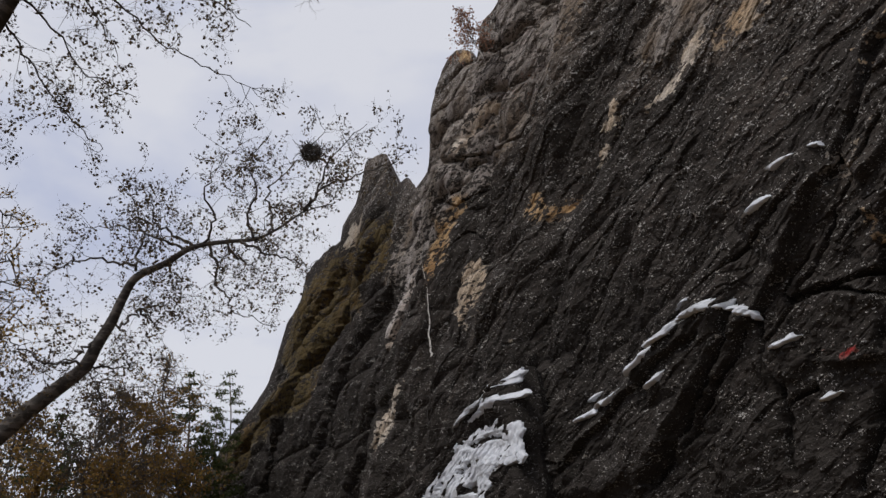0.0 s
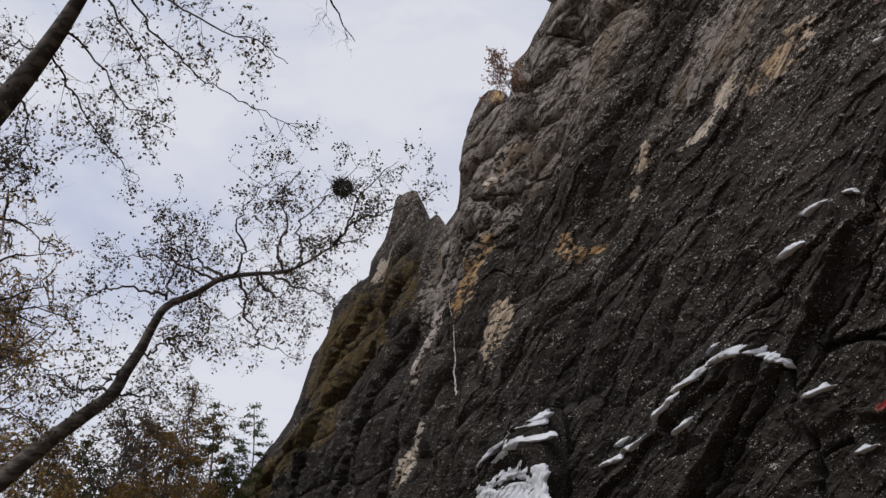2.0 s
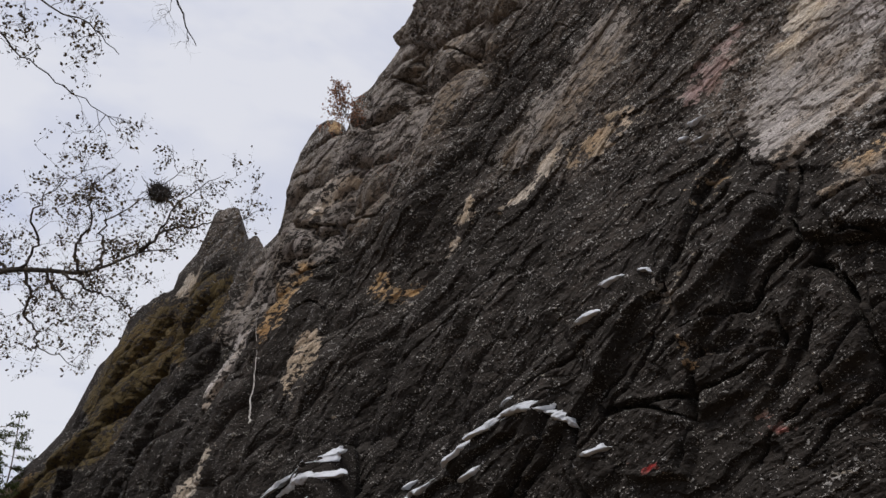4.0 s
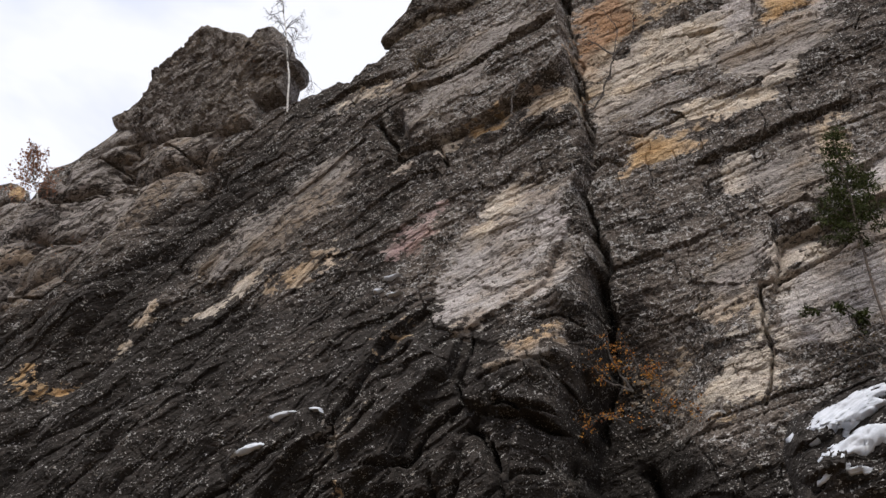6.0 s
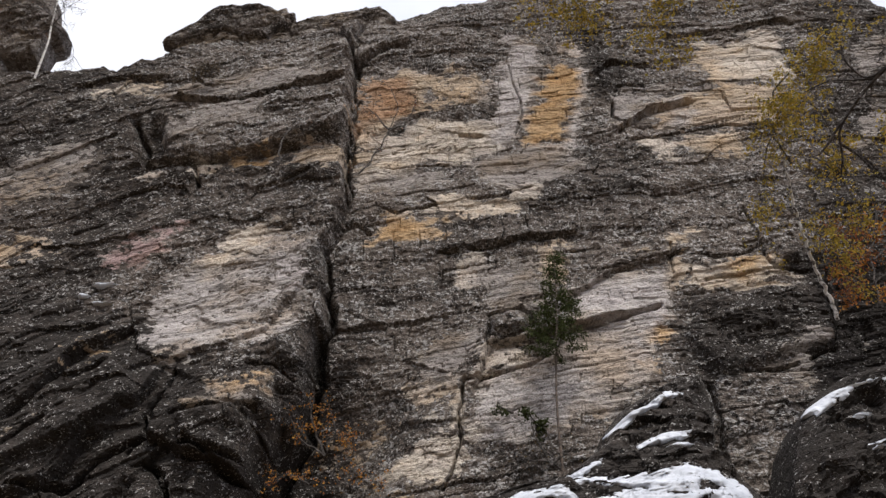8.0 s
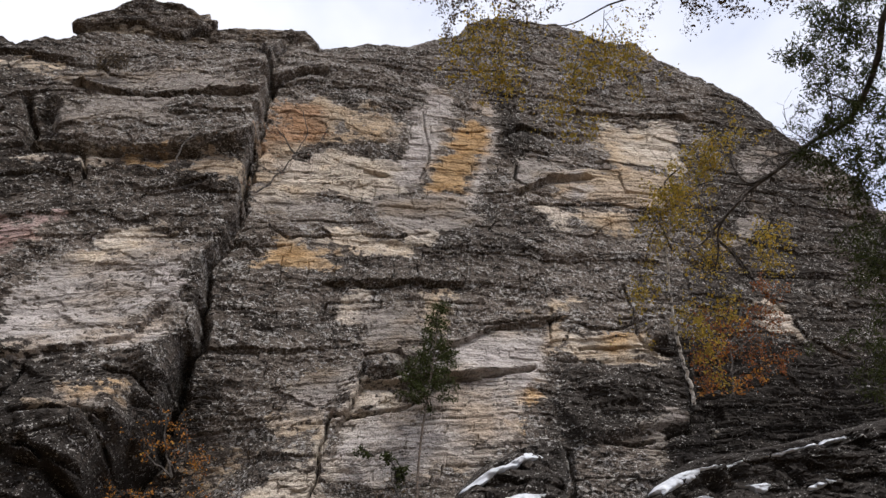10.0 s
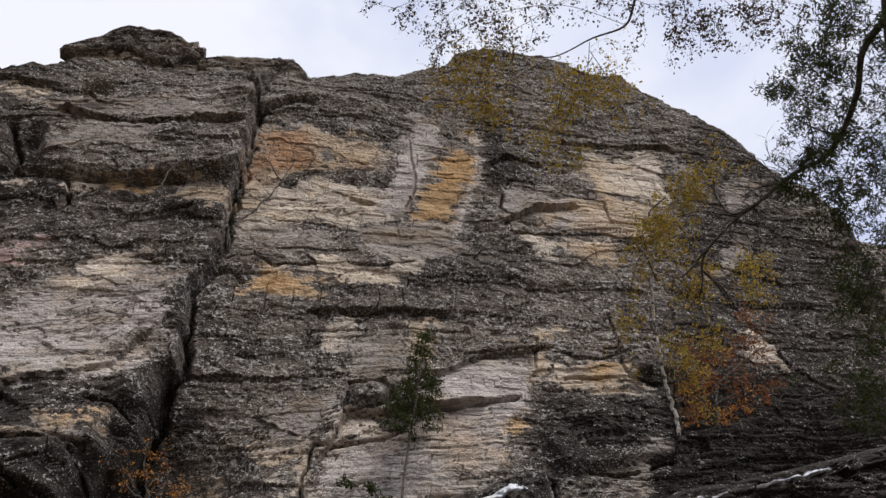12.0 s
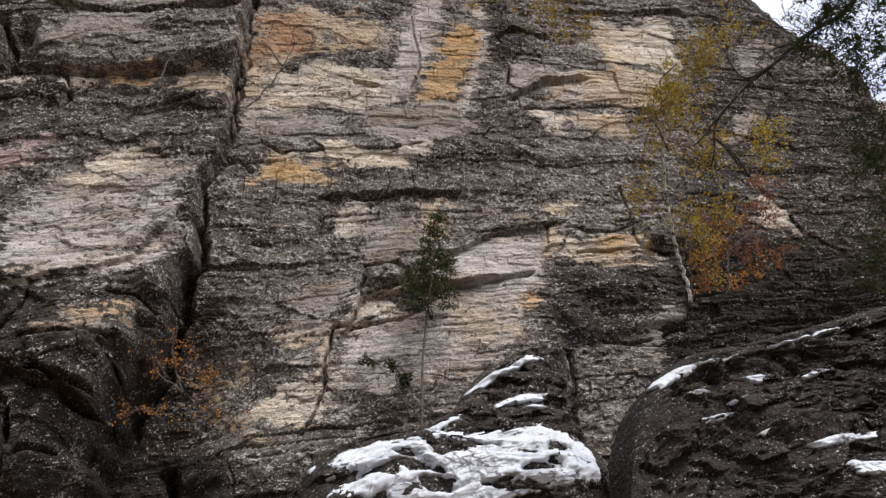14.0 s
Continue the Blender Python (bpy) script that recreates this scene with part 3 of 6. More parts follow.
CRACKS.append((0.040, 0.25, [(0.32, 9.57), (0.35, 9.86), (0.97, 10.02), (1.66, 10.28), (2.13, 10.58)]))
CRACKS.append((0.030, 0.22, [(0.32, 9.73), (0.34, 9.34), (0.25, 8.96), (0.27, 8.48), (0.12, 7.95), (-0.04, 7.53)]))
CRACKS.append((0.025, 0.20, [(3.40, 12.79), (4.22, 13.02), (5.34, 13.39)]))
CRACKS.append((0.020, 0.15, [(5.15, 13.62), (5.12, 12.68)]))
CRACKS.append((0.030, 0.25, [(7.15, 14.69), (7.34, 13.98), (7.36, 13.20), (7.53, 12.97)]))
CRACKS.append((0.020, 0.15, [(5.61, 13.26), (6.45, 13.22), (7.36, 13.63)]))
CRACKS.append((0.030, 0.20, [(5.82, 12.58), (7.53, 12.94), (8.22, 12.88)]))
CRACKS.append((0.050, 0.35, [(5.40, 9.85), (5.44, 9.08), (5.33, 8.09)]))
CRACKS.append((0.040, 0.30, [(6.18, 10.21), (6.96, 10.31), (7.36, 10.43)]))
CRACKS.append((0.040, 0.30, [(8.69, 13.01), (8.46, 11.67), (8.20, 10.75), (7.63, 10.51)]))
CRACKS.append((0.030, 0.20, [(6.45, 21.85), (8.35, 22.23), (10.17, 22.90), (11.35, 22.99)]))
CRACKS.append((0.030, 0.20, [(5.35, 19.21), (6.36, 19.19), (7.55, 19.21), (7.60, 18.37), (8.46, 18.50)]))
CRACKS.append((0.040, 0.30, [(4.72, 17.04), (6.03, 17.53), (7.36, 17.78), (8.34, 17.77)]))
CRACKS.append((0.050, 0.40, [(4.41, 18.63), (4.30, 18.01), (4.60, 17.69), (5.08, 17.65)]))
CRACKS.append((0.030, 0.25, [(11.20, 15.39), (11.69, 14.89), (12.09, 14.14), (13.21, 13.82)]))
CRACKS.append((0.060, 0.40, [(10.50, 17.02), (10.84, 16.44), (11.15, 15.78)]))
# blocks of the lower buttress
CRACKS.append((0.100, 0.60, [(-2.78, 10.80), (-2.75, 10.00), (-2.81, 9.35), (-2.88, 8.87), (-3.14, 8.70), (-3.29, 7.95), (-3.46, 7.57), (-3.60, 6.96), (-3.67, 6.74)]))
CRACKS.append((0.040, 0.30, [(-3.26, 9.13), (-2.82, 9.39)]))
CRACKS.append((0.040, 0.30, [(-3.28, 9.61), (-2.71, 10.01)]))
CRACKS.append((0.040, 0.30, [(-4.96, 8.30), (-4.45, 8.47), (-3.86, 8.47), (-3.46, 8.26), (-3.32, 8.00)]))
CRACKS.append((0.050, 0.35, [(-4.61, 7.54), (-4.12, 7.45), (-3.67, 7.34)]))
CRACKS.append((0.050, 0.40, [(-4.80, 7.03), (-4.71, 6.64)]))
CRACKS.append((0.060, 0.40, [(-5.65, 7.63), (-5.39, 7.92), (-5.31, 8.20), (-5.51, 8.51), (-5.32, 9.02), (-5.28, 9.43)]))
CRACKS.append((0.050, 0.40, [(-6.01, 14.61), (-6.36, 15.52)]))
CRACKS.append((0.060, 0.40, [(-4.96, 4.96), (-4.66, 5.42), (-4.66, 6.14), (-4.83, 6.92), (-5.04, 7.24)]))
CRACKS.append((0.050, 0.35, [(-4.6, 8.65), (-4.13, 8.67), (-3.58, 8.55)]))
CRACKS.append((0.050, 0.35, [(-4.66, 7.75), (-4.11, 7.57), (-3.68, 7.57)]))
CRACKS.append((0.180, 0.90, [(-2.34, 6.94), (-2.26, 6.21), (-2.2, 5.44), (-2.12, 4.8)]))
CRACKS.append((0.140, 0.60, [(-3.35, 5.46), (-2.93, 5.38), (-2.46, 5.47)]))
CRACKS.append((0.040, 0.30, [(-3.87, 9.66), (-3.05, 9.50)]))
CRACKS.append((0.070, 0.50, [(-5.57, 8.41), (-5.37, 7.99), (-6.14, 7.47), (-6.55, 6.98), (-7.98, 6.79), (-8.69, 6.31)]))
CRACKS.append((0.050, 0.35, [(-4.74, 6.73), (-4.90, 7.20), (-5.32, 7.40), (-5.94, 7.09), (-6.47, 6.52)]))
CRACKS.append((0.050, 0.35, [(-5.58, 5.21), (-5.19, 5.76), (-4.69, 6.30), (-4.73, 6.83)]))
CRACKS.append((0.050, 0.40, [(-8.08, 5.10), (-7.79, 5.61), (-6.78, 5.80), (-6.04, 6.11), (-6.00, 6.54)]))
CRACKS.append((0.050, 0.40, [(-8.38, 4.26), (-8.08, 5.10), (-9.14, 5.57), (-10.31, 5.48)]))
CRACKS.append((0.040, 0.30, [(-6.92, 4.26), (-6.53, 4.72), (-5.81, 5.14)]))
CRACKS.append((0.040, 0.30, [(-6.15, 4.08), (-5.65, 4.63), (-4.64, 5.18), (-4.47, 5.65)]))
CRACKS.append((0.050, 0.35, [(-4.60, 7.80), (-4.01, 7.43), (-3.71, 7.36)]))
CRACKS.append((0.050, 0.30, [(-4.47, 6.36), (-4.03, 6.58)]))
CRACKS.append((0.040, 0.30, [(-11.07, 4.73), (-10.01, 5.44), (-10.31, 5.83), (-9.40, 6.43)]))
CRACKS.append((0.060, 0.40, [(-13.58, 3.16), (-12.43, 4.23), (-11.81, 4.73), (-11.36, 5.24)]))
CRACKS.append((0.150, 0.90, [(-20.02, 5.52), (-20.23, 4.37), (-20.58, 3.41), (-21.03, 2.42)]))
CRACKS.append((0.050, 0.40, [(-10.44, 5.37), (-9.46, 6.02), (-8.36, 7.23), (-7.69, 7.95), (-7.31, 8.22)]))
CRACKS.append((0.050, 0.30, [(-23.47, 6.88), (-22.13, 7.57), (-20.85, 8.78)]))
CRACKS.append((0.040, 0.30, [(-17.10, 8.55), (-17.81, 7.75), (-17.66, 7.21)]))
CRACKS.append((0.050, 0.30, [(-14.75, 5.32), (-12.16, 6.46), (-10.08, 7.18), (-8.97, 7.71)]))
CRACKS.append((0.040, 0.25, [(-13.31, 10.42), (-15.26, 9.09), (-17.10, 8.55), (-19.80, 7.04)]))
CRACKS.append((0.040, 0.25, [(-11.92, 11.18), (-13.91, 9.87), (-15.51, 8.85)]))
CRACKS.append((0.040, 0.25, [(-17.94, 13.84), (-20.54, 12.36), (-21.28, 10.96)]))
CRACKS.append((0.100, 0.55, [(-11.55, 5.81), (-11.79, 5.24), (-12.84, 4.22), (-13.9, 3.31), (-15.04, 2.4)]))
CRACKS.append((0.110, 0.60, [(-10.97, 5.38), (-10.91, 4.89), (-10.89, 4.45), (-10.73, 3.87), (-10.83, 3.18), (-10.99, 2.36)]))
CRACKS.append((0.090, 0.50, [(-8.71, 3.49), (-9.09, 2.86), (-9.68, 1.99)]))
CRACKS.append((0.070, 0.45, [(-10.23, 5.62), (-9.67, 5.62), (-9.12, 5.63), (-8.08, 5.55)]))
CRACKS.append((0.050, 0.30, [(-10.81, 3.56), (-10.44, 3.72), (-9.97, 3.83)]))
# the jointed crag at the far end of the crest
CRACKS.append((0.060, 0.35, [(-26.56, 18.12), (-23.47, 17.48), (-21.78, 18.60), (-19.68, 17.69), (-17.35, 17.48), (-16.67, 17.42)]))
CRACKS.append((0.050, 0.30, [(-19.49, 19.61), (-17.53, 18.51), (-16.98, 18.50)]))
CRACKS.append((0.040, 0.30, [(-16.64, 17.41), (-16.41, 16.30)]))
CRACKS.append((0.060, 0.35, [(-18.62, 20.54), (-16.77, 20.64), (-14.59, 20.23)]))
CRACKS.append((0.050, 0.30, [(-16.48, 18.75), (-15.39, 18.47), (-14.54, 17.60)]))
CRACKS.append((0.050, 0.35, [(-19.28, 19.62), (-17.56, 18.35), (-17.13, 18.65), (-16.72, 20.58)]))
CRACKS.append((0.050, 0.35, [(-16.72, 20.58), (-15.45, 20.73), (-13.75, 19.92), (-12.91, 19.04)]))
CRACKS.append((0.050, 0.30, [(-15.39, 19.15), (-13.93, 19.10), (-12.54, 18.32)]))
CRACKS.append((0.040, 0.30, [(-16.63, 17.56), (-16.33, 16.36)]))
CRACKS.append((0.050, 0.30, [(-24.10, 15.13), (-20.91, 14.16), (-19.39, 13.91), (-18.91, 14.28)]))
CRACKS.append((0.040, 0.30, [(-25.31, 13.98), (-24.12, 13.20), (-21.87, 13.25), (-20.94, 14.28)]))
CRACKS.append((0.050, 0.30, [(-24.25, 11.71), (-23.35, 11.93), (-22.06, 11.20), (-21.79, 10.50)]))
# gullies between the ribs of the far ridge
CRACKS.append((0.500, 1.10, [(-48.48, 9.65), (-53.13, 8.53), (-57.55, 7.49), (-64.16, 4.97)]))
CRACKS.append((0.500, 1.10, [(-33.6, 14.38), (-37.11, 12.88), (-39.71, 11.99), (-44.09, 10.64), (-46.67, 7.71), (-51.25, 4.24)]))
CRACKS.append((0.500, 1.10, [(-31.97, 12.04), (-34.8, 10.83), (-37.95, 8.32), (-41.42, 5.86), (-44.25, 3.69)]))
CRACKS.append((0.500, 1.10, [(-38.84, 15.29), (-41.66, 14.11), (-44.19, 12.7)]))
CRACKS.append((0.500, 1.10, [(-28.71, 11.11), (-31.51, 8.76), (-34.23, 6.14), (-37.18, 3.31)]))
# roofs and steps: the rock above the line stands out
LEDGES.append((0.42, 0.40, [(-7.4, 15.45), (-6.7, 15.56), (-5.91, 15.68), (-4.82, 15.96), (-3.82, 16.24), (-3.16, 16.67), (-2.76, 17.07)]))
LEDGES.append((0.38, 0.28, [(-7.22, 17.87), (-6.75, 17.74), (-6.19, 17.72), (-5.41, 17.92), (-4.08, 18.36), (-3.2, 18.75)]))
LEDGES.append((0.40, 0.35, [(-2.86, 20.16), (-2.52, 20.51), (-1.94, 20.98), (-1.56, 21.21)]))
LEDGES.append((0.45, 0.60, [(-2.66, 15.09), (-3.4, 15.16), (-4.08, 15.25), (-4.59, 15.22), (-5.49, 15.21), (-6.45, 15.06), (-7.57, 14.77), (-8.40, 14.31)]))
LEDGES.append((0.20, 0.30, [(-10.03, 18.47), (-8.86, 18.74), (-7.95, 19.02)]))
LEDGES.append((0.20, 0.25, [(0.90, 19.45), (0.33, 18.44), (-0.88, 18.11)]))
LEDGES.append((0.18, 0.25, [(0.11, 17.34), (-0.50, 17.43), (0.72, 17.31)]))
LEDGES.append((0.25, 0.30, [(0.81, 10.60), (0.86, 11.41), (1.60, 11.67), (1.86, 11.33)]))
LEDGES.append((0.30, 0.40, [(0.63, 9.90), (0.92, 10.69), (2.12, 11.00), (3.76, 11.53)]))
LEDGES.append((0.25, 0.35, [(4.27, 19.22), (3.87, 19.76), (4.59, 20.60), (5.44, 20.40)]))
LEDGES.append((0.30, 0.30, [(4.43, 17.47), (5.29, 18.30), (6.48, 18.73)]))
LEDGES.append((0.20, 0.30, [(6.46, 21.91), (10.17, 22.93)]))
LEDGES.append((0.20, 0.25, [(-0.06, 13.18), (2.86, 13.82)]))
LEDGES.append((0.20, 0.30, [(2.73, 12.07), (3.80, 12.80), (5.34, 13.34)]))
LEDGES.append((0.12, 0.40, [(-6.09, 11.88), (-6.66, 11.14), (-6.05, 9.79), (-5.04, 9.29)]))
LEDGES.append((0.15, 0.40, [(-5.90, 9.47), (-4.56, 10.00), (-3.76, 10.54), (-3.12, 12.05)]))
LEDGES.append((0.45, 0.60, [(-15.04, 2.4), (-13.9, 3.31), (-12.84, 4.22), (-11.79, 5.24), (-11.55, 5.81)]))
LEDGES.append((0.42, 0.60, [(-11.06, 5.5), (-10.65, 5.82), (-9.96, 6.35), (-9.3, 7.06), (-8.89, 7.44), (-8.41, 7.75), (-8.22, 8.1), (-7.81, 8.62), (-7.62, 9.05), (-7.21, 9.79), (-6.72, 10.24)]))
LEDGES.append((0.36, 0.55, [(-8.09, 5.29), (-7.98, 5.66), (-7.74, 6.2), (-7.49, 6.57), (-6.98, 6.91), (-6.73, 7.23), (-6.47, 8.04), (-5.75, 8.65), (-5.61, 9.14)]))
LEDGES.append((0.28, 0.45, [(-6.5, 5.3), (-5.9, 5.87), (-5.48, 6.47), (-5.39, 7.13), (-5.14, 7.55)]))
LEDGES.append((0.35, 0.50, [(-18.40, 3.06), (-14.95, 4.52), (-13.83, 5.00), (-12.62, 5.41)]))
# proud blocks
KNOBS.append((0.45, 0.05, [(-5.35, 8.23), (-4.96, 8.61), (-4.28, 8.65), (-3.52, 8.31), (-3.63, 7.34), (-4.42, 7.48), (-5.27, 7.85)]))
KNOBS.append((0.40, 0.05, [(-5.34, 7.29), (-4.88, 7.36), (-4.79, 6.74), (-4.52, 6.37), (-4.67, 5.68), (-5.48, 5.20), (-5.62, 5.83), (-5.41, 6.65)]))
KNOBS.append((0.35, 0.05, [(-6.46, 6.63), (-5.94, 7.09), (-5.32, 7.40), (-5.62, 6.80), (-6.02, 6.33), (-6.63, 6.10)]))
KNOBS.append((0.40, 0.06, [(-7.98, 6.90), (-6.66, 7.12), (-6.71, 6.56), (-7.49, 6.24), (-7.99, 6.61)]))
KNOBS.append((0.45, 0.06, [(-9.42, 5.49), (-8.20, 5.34), (-8.03, 4.78), (-8.27, 4.07), (-9.59, 4.16)]))
KNOBS.append((0.40, 0.06, [(-7.89, 6.19), (-6.74, 6.23), (-6.05, 6.01), (-6.82, 5.38), (-7.82, 5.18)]))
KNOBS.append((0.40, 0.08, [(-8.34, 7.96), (-7.10, 9.39), (-6.57, 9.67), (-5.79, 8.85), (-6.21, 7.96), (-7.13, 7.69), (-7.96, 7.26)]))
KNOBS.append((0.30, 0.05, [(-4.33, 7.40), (-3.68, 7.19), (-3.89, 6.14), (-4.36, 5.73), (-4.52, 6.37)]))
KNOBS.append((0.80, 0.10, [(-4.09, 5.04), (-3.97, 5.68), (-3.69, 5.54), (-3.38, 4.98), (-3.37, 3.99), (-4.38, 3.82)]))
KNOBS.append((0.45, 0.12, [(0.87, 11.36), (1.35, 11.56), (1.79, 11.47), (1.62, 11.15), (0.96, 10.98)]))
KNOBS.append((0.40, 0.20, [(5.49, 12.02), (8.45, 12.61), (8.23, 10.90), (7.13, 10.61), (5.68, 10.15), (5.12, 10.91)]))
KNOBS.append((0.35, 0.10, [(7.53, 13.83), (8.13, 13.93), (8.06, 13.14), (7.53, 12.97)]))
KNOBS.append((0.50, 0.30, [(-17.63, 4.04), (-14.82, 5.05), (-13.30, 5.56), (-12.10, 6.05), (-11.36, 5.79), (-11.15, 5.43), (-12.02, 4.53), (-13.58, 3.16), (-16.20, 2.20), (-18.58, 2.33)]))
KNOBS.append((0.35, 0.20, [(-11.16, 4.60), (-10.31, 4.88), (-9.81, 4.33), (-10.84, 3.97)]))
KNOBS.append((0.35, 0.20, [(-11.04, 7.53), (-9.62, 8.37), (-8.80, 8.37), (-8.55, 7.42), (-9.94, 6.17)]))
KNOBS.append((0.30, 0.20, [(-4.85, 8.25), (-3.85, 8.44), (-3.45, 8.21), (-3.73, 7.39), (-4.52, 7.55)]))
KNOBS.append((0.30, 0.20, [(-3.51, 8.77), (-2.87, 8.82), (-3.10, 8.42), (-3.35, 7.69)]))
KNOBS.append((0.25, 0.15, [(-3.51, 10.42), (-2.83, 10.79), (-2.85, 9.33), (-3.27, 9.19)]))
KNOBS.append((-0.55, 0.2, [(-7.83, 16.32), (-7.77, 16.67), (-7.56, 16.98), (-7.37, 16.81), (-7.2, 16.19), (-7.18, 15.66), (-7.52, 15.55), (-7.86, 15.76)]))
KNOBS.append((0.30, 0.15, [(-7.82, 17.37), (-4.88, 17.96), (-2.74, 19.20), (-2.56, 18.13), (-2.90, 16.71), (-5.10, 16.01), (-7.00, 15.69)]))


def facets(x, y, seed):
    """Broken stone: tilted flakes with sharp edges between them."""
    ix, iy = np.floor(x), np.floor(y)
    best, out = np.full(x.shape, 9.0), np.zeros(x.shape)
    for i in (-1, 0, 1):
        for j in (-1, 0, 1):
            cx, cy = ix + i, iy + j
            ex = x - cx - 0.1 - 0.8 * hashed(cx, cy, seed)
            ey = y - cy - 0.1 - 0.8 * hashed(cx, cy, seed + 1)
            d = ex * ex + ey * ey
            h = hashed(cx, cy, seed + 2) - 0.5 + (hashed(cx, cy, seed + 3) - 0.5) * ex * 1.3 + (hashed(cx, cy, seed + 4) - 0.5) * ey * 1.6
            near = d < best
            best, out = np.where(near, d, best), np.where(near, h, out)
    return out


def bulges(x, y, seed):
    """Rounded blocks with narrow joints between them: 0 in the joint, 1 on the block."""
    ix, iy = np.floor(x), np.floor(y)
    first, second = np.full(x.shape, 9.0), np.full(x.shape, 9.0)
    for i in (-1, 0, 1):
        for j in (-1, 0, 1):
            cx, cy = ix + i, iy + j
            d = np.hypot(x - cx - 0.1 - 0.8 * hashed(cx, cy, seed), y - cy - 0.1 - 0.8 * hashed(cx, cy, seed + 1))
            second = np.minimum(second, np.maximum(first, d))
            first = np.minimum(first, d)
    return 1 - np.exp(-(second - first) / 0.16)


LAYERS = np.cumsum(np.random.RandomState(5).choice([0.09, 0.14, 0.22, 0.34, 0.5, 0.75], 700, p=[0.24, 0.26, 0.2, 0.15, 0.1, 0.05])) - 40.0


def wall_relief(s, z):
    """Out-of-plane relief of the whole wall, large forms to small ledges."""
    d = mass(s, z)
    massive = d.copy()
    bare = np.zeros(s.shape)
    for colour, strength, pts in BARE:
        k = near_box(pts, s, z, 1.0)
        if k.any():
            bare[k] = np.maximum(bare[k], ease(inside(s[k], z[k], pts), -0.3, 0.3))
    rough = (1.0 - 0.3 * bare) * (1 - 0.35 * (1 - ease(s, -30.0, -14.0)))
    sv = REACH * np.arcsinh(s / REACH)
    b = z - bed_rise(s) + 0.5 * fractal(s * 0.16, z * 0.2, 3, 3) + 0.10 * fractal(s * 0.9, z * 0.9, 3, 9)
    k = np.searchsorted(LAYERS, b)
    low, high = LAYERS[k - 1], LAYERS[k]
    thick = high - low
    # every bed is broken into blocks by joints across it
    width = 0.5 + 2.6 * hashed(k, k * 0 + 7, 2) * np.clip(thick * 2.5, 0.35, 1.3)
    u = s / width + 10 * hashed(k, k * 0 + 3, 4) + 0.25 * fractal(s * 0.8, z * 1.3, 2, 21)
    j = np.floor(u)
    left = 1 - ease(s, -8.0, -2.0)
    amp = np.clip(thick * 0.36, 0.025, 0.17) * (0.5 - 0.24 * left)
    step = (hashed(k, j, 11) - 0.5) * amp + (hashed(k, k * 0, 12) - 0.5) * amp * 1.3
    edge = np.minimum(b - low, high - b)
    groove = np.exp(-(edge / 0.028) ** 2) * (0.01 + 0.08 * hashed(k, j, 14) ** 4) * (1 - 0.6 * left)
    joint = np.minimum(u - j, 1 - (u - j)) * width
    groove = groove + np.exp(-(joint / 0.02) ** 2) * 0.06 * (hashed(k, j, 13) > 0.55) * (1 - 0.7 * left)
    tilt = ((b - low) / thick - 0.5) * amp * 0.9 * (hashed(k, j, 15) - 0.25)
    d = d + rough * (step + tilt - groove)
    d = d + 0.24 * fractal(s * 0.22, (z - bed_rise(s)) * 0.34, 4, 31) + rough * 0.10 * fractal(sv * 1.1, z * 1.3, 5, 41, 0.56)
    tilted = z - 0.75 * (z - b)
    ws, wb = sv + 0.25 * fractal(sv * 1.5, z * 2, 3, 61), tilted + 0.16 * fractal(sv * 1.5, z * 2, 3, 62)
    d = d + rough * (0.06 + 0.05 * left) * facets(ws * 0.6, wb * 1.3, 200)
    d = d + rough * (0.04 + 0.02 * left) * facets(ws * 1.6, wb * 3.0, 210) + rough * (1 - 0.6 * bare) * 0.02 * facets(sv * 4.5, tilted * 7.0, 220)
    d = d + 0.05 * rough * (1 - 0.6 * bare) * fractal(sv * 5.0, z * 6.0, 3, 51, 0.6)
    for out, soft, pts in KNOBS:
        n = near_box(pts, s, z, soft + 0.1)
        if n.any():
            d[n] += 0.62 * out * ease(inside(s[n], z[n], pts) + 0.09 * fractal(s[n] * 2.0, z[n] * 2.0, 4, 87), -0.6 * soft - 0.03, 0.6 * soft + 0.03)
    for out, reach, pts in LEDGES:
        n = near_box(pts, s, z, 3 * reach)
        if n.any():
            dist, above = polyline_distance(s[n], z[n], pts)
            up = ease(above + 0.09 * fractal(s[n] * 2.5, z[n] * 2.5, 3, 83), -0.035, 0.035)
            d[n] += up * 0.55 * out * np.exp(-dist / reach) - (1 - up) * 0.5 * out * np.exp(-dist / (0.5 * reach))
    for wide, deep, pts in CRACKS:
        n = near_box(pts, s, z, 3 * wide + 0.1)
        if n.any():
            w = np.maximum(0.75 * wide * (1 + 0.8 * fractal(s[n] * 3, z[n] * 3, 2, 77)), 0.026)
            dist, _ = polyline_distance(s[n] + 0.08 * fractal(s[n] * 2.3, z[n] * 2.3, 2, 78), z[n] + 0.08 * fractal(s[n] * 2.3, z[n] * 2.3, 2, 79), pts)
            d[n] -= 0.85 * deep * np.exp(-(dist / w) ** 2)
    # far along the wall steep ribs stand out below the crest
    top = skyline(s)
    far = (1 - ease(s, -18.0, -9.0))
    below = 1 - ease(z, top - 3.0, top - 0.4)
    lean = s - 0.55 * z
    rib = np.abs(fractal(lean * 0.16, z * 0.07, 4, 131, 0.5))
    d = d + far * below * (1.5 * rib - 0.3 + 0.35 * fractal(lean * 0.7, z * 0.35, 4, 141))
    crown = ease(s, -30.0, -25.0) * (1 - ease(s, -14.5, -12.0)) * ease(z, top - 6.0 + 0.25 * (s + 20.0), top - 4.8 + 0.25 * (s + 20.0))
    d = massive + (d - massive) * (1 - 0.45 * far * (1 - below))
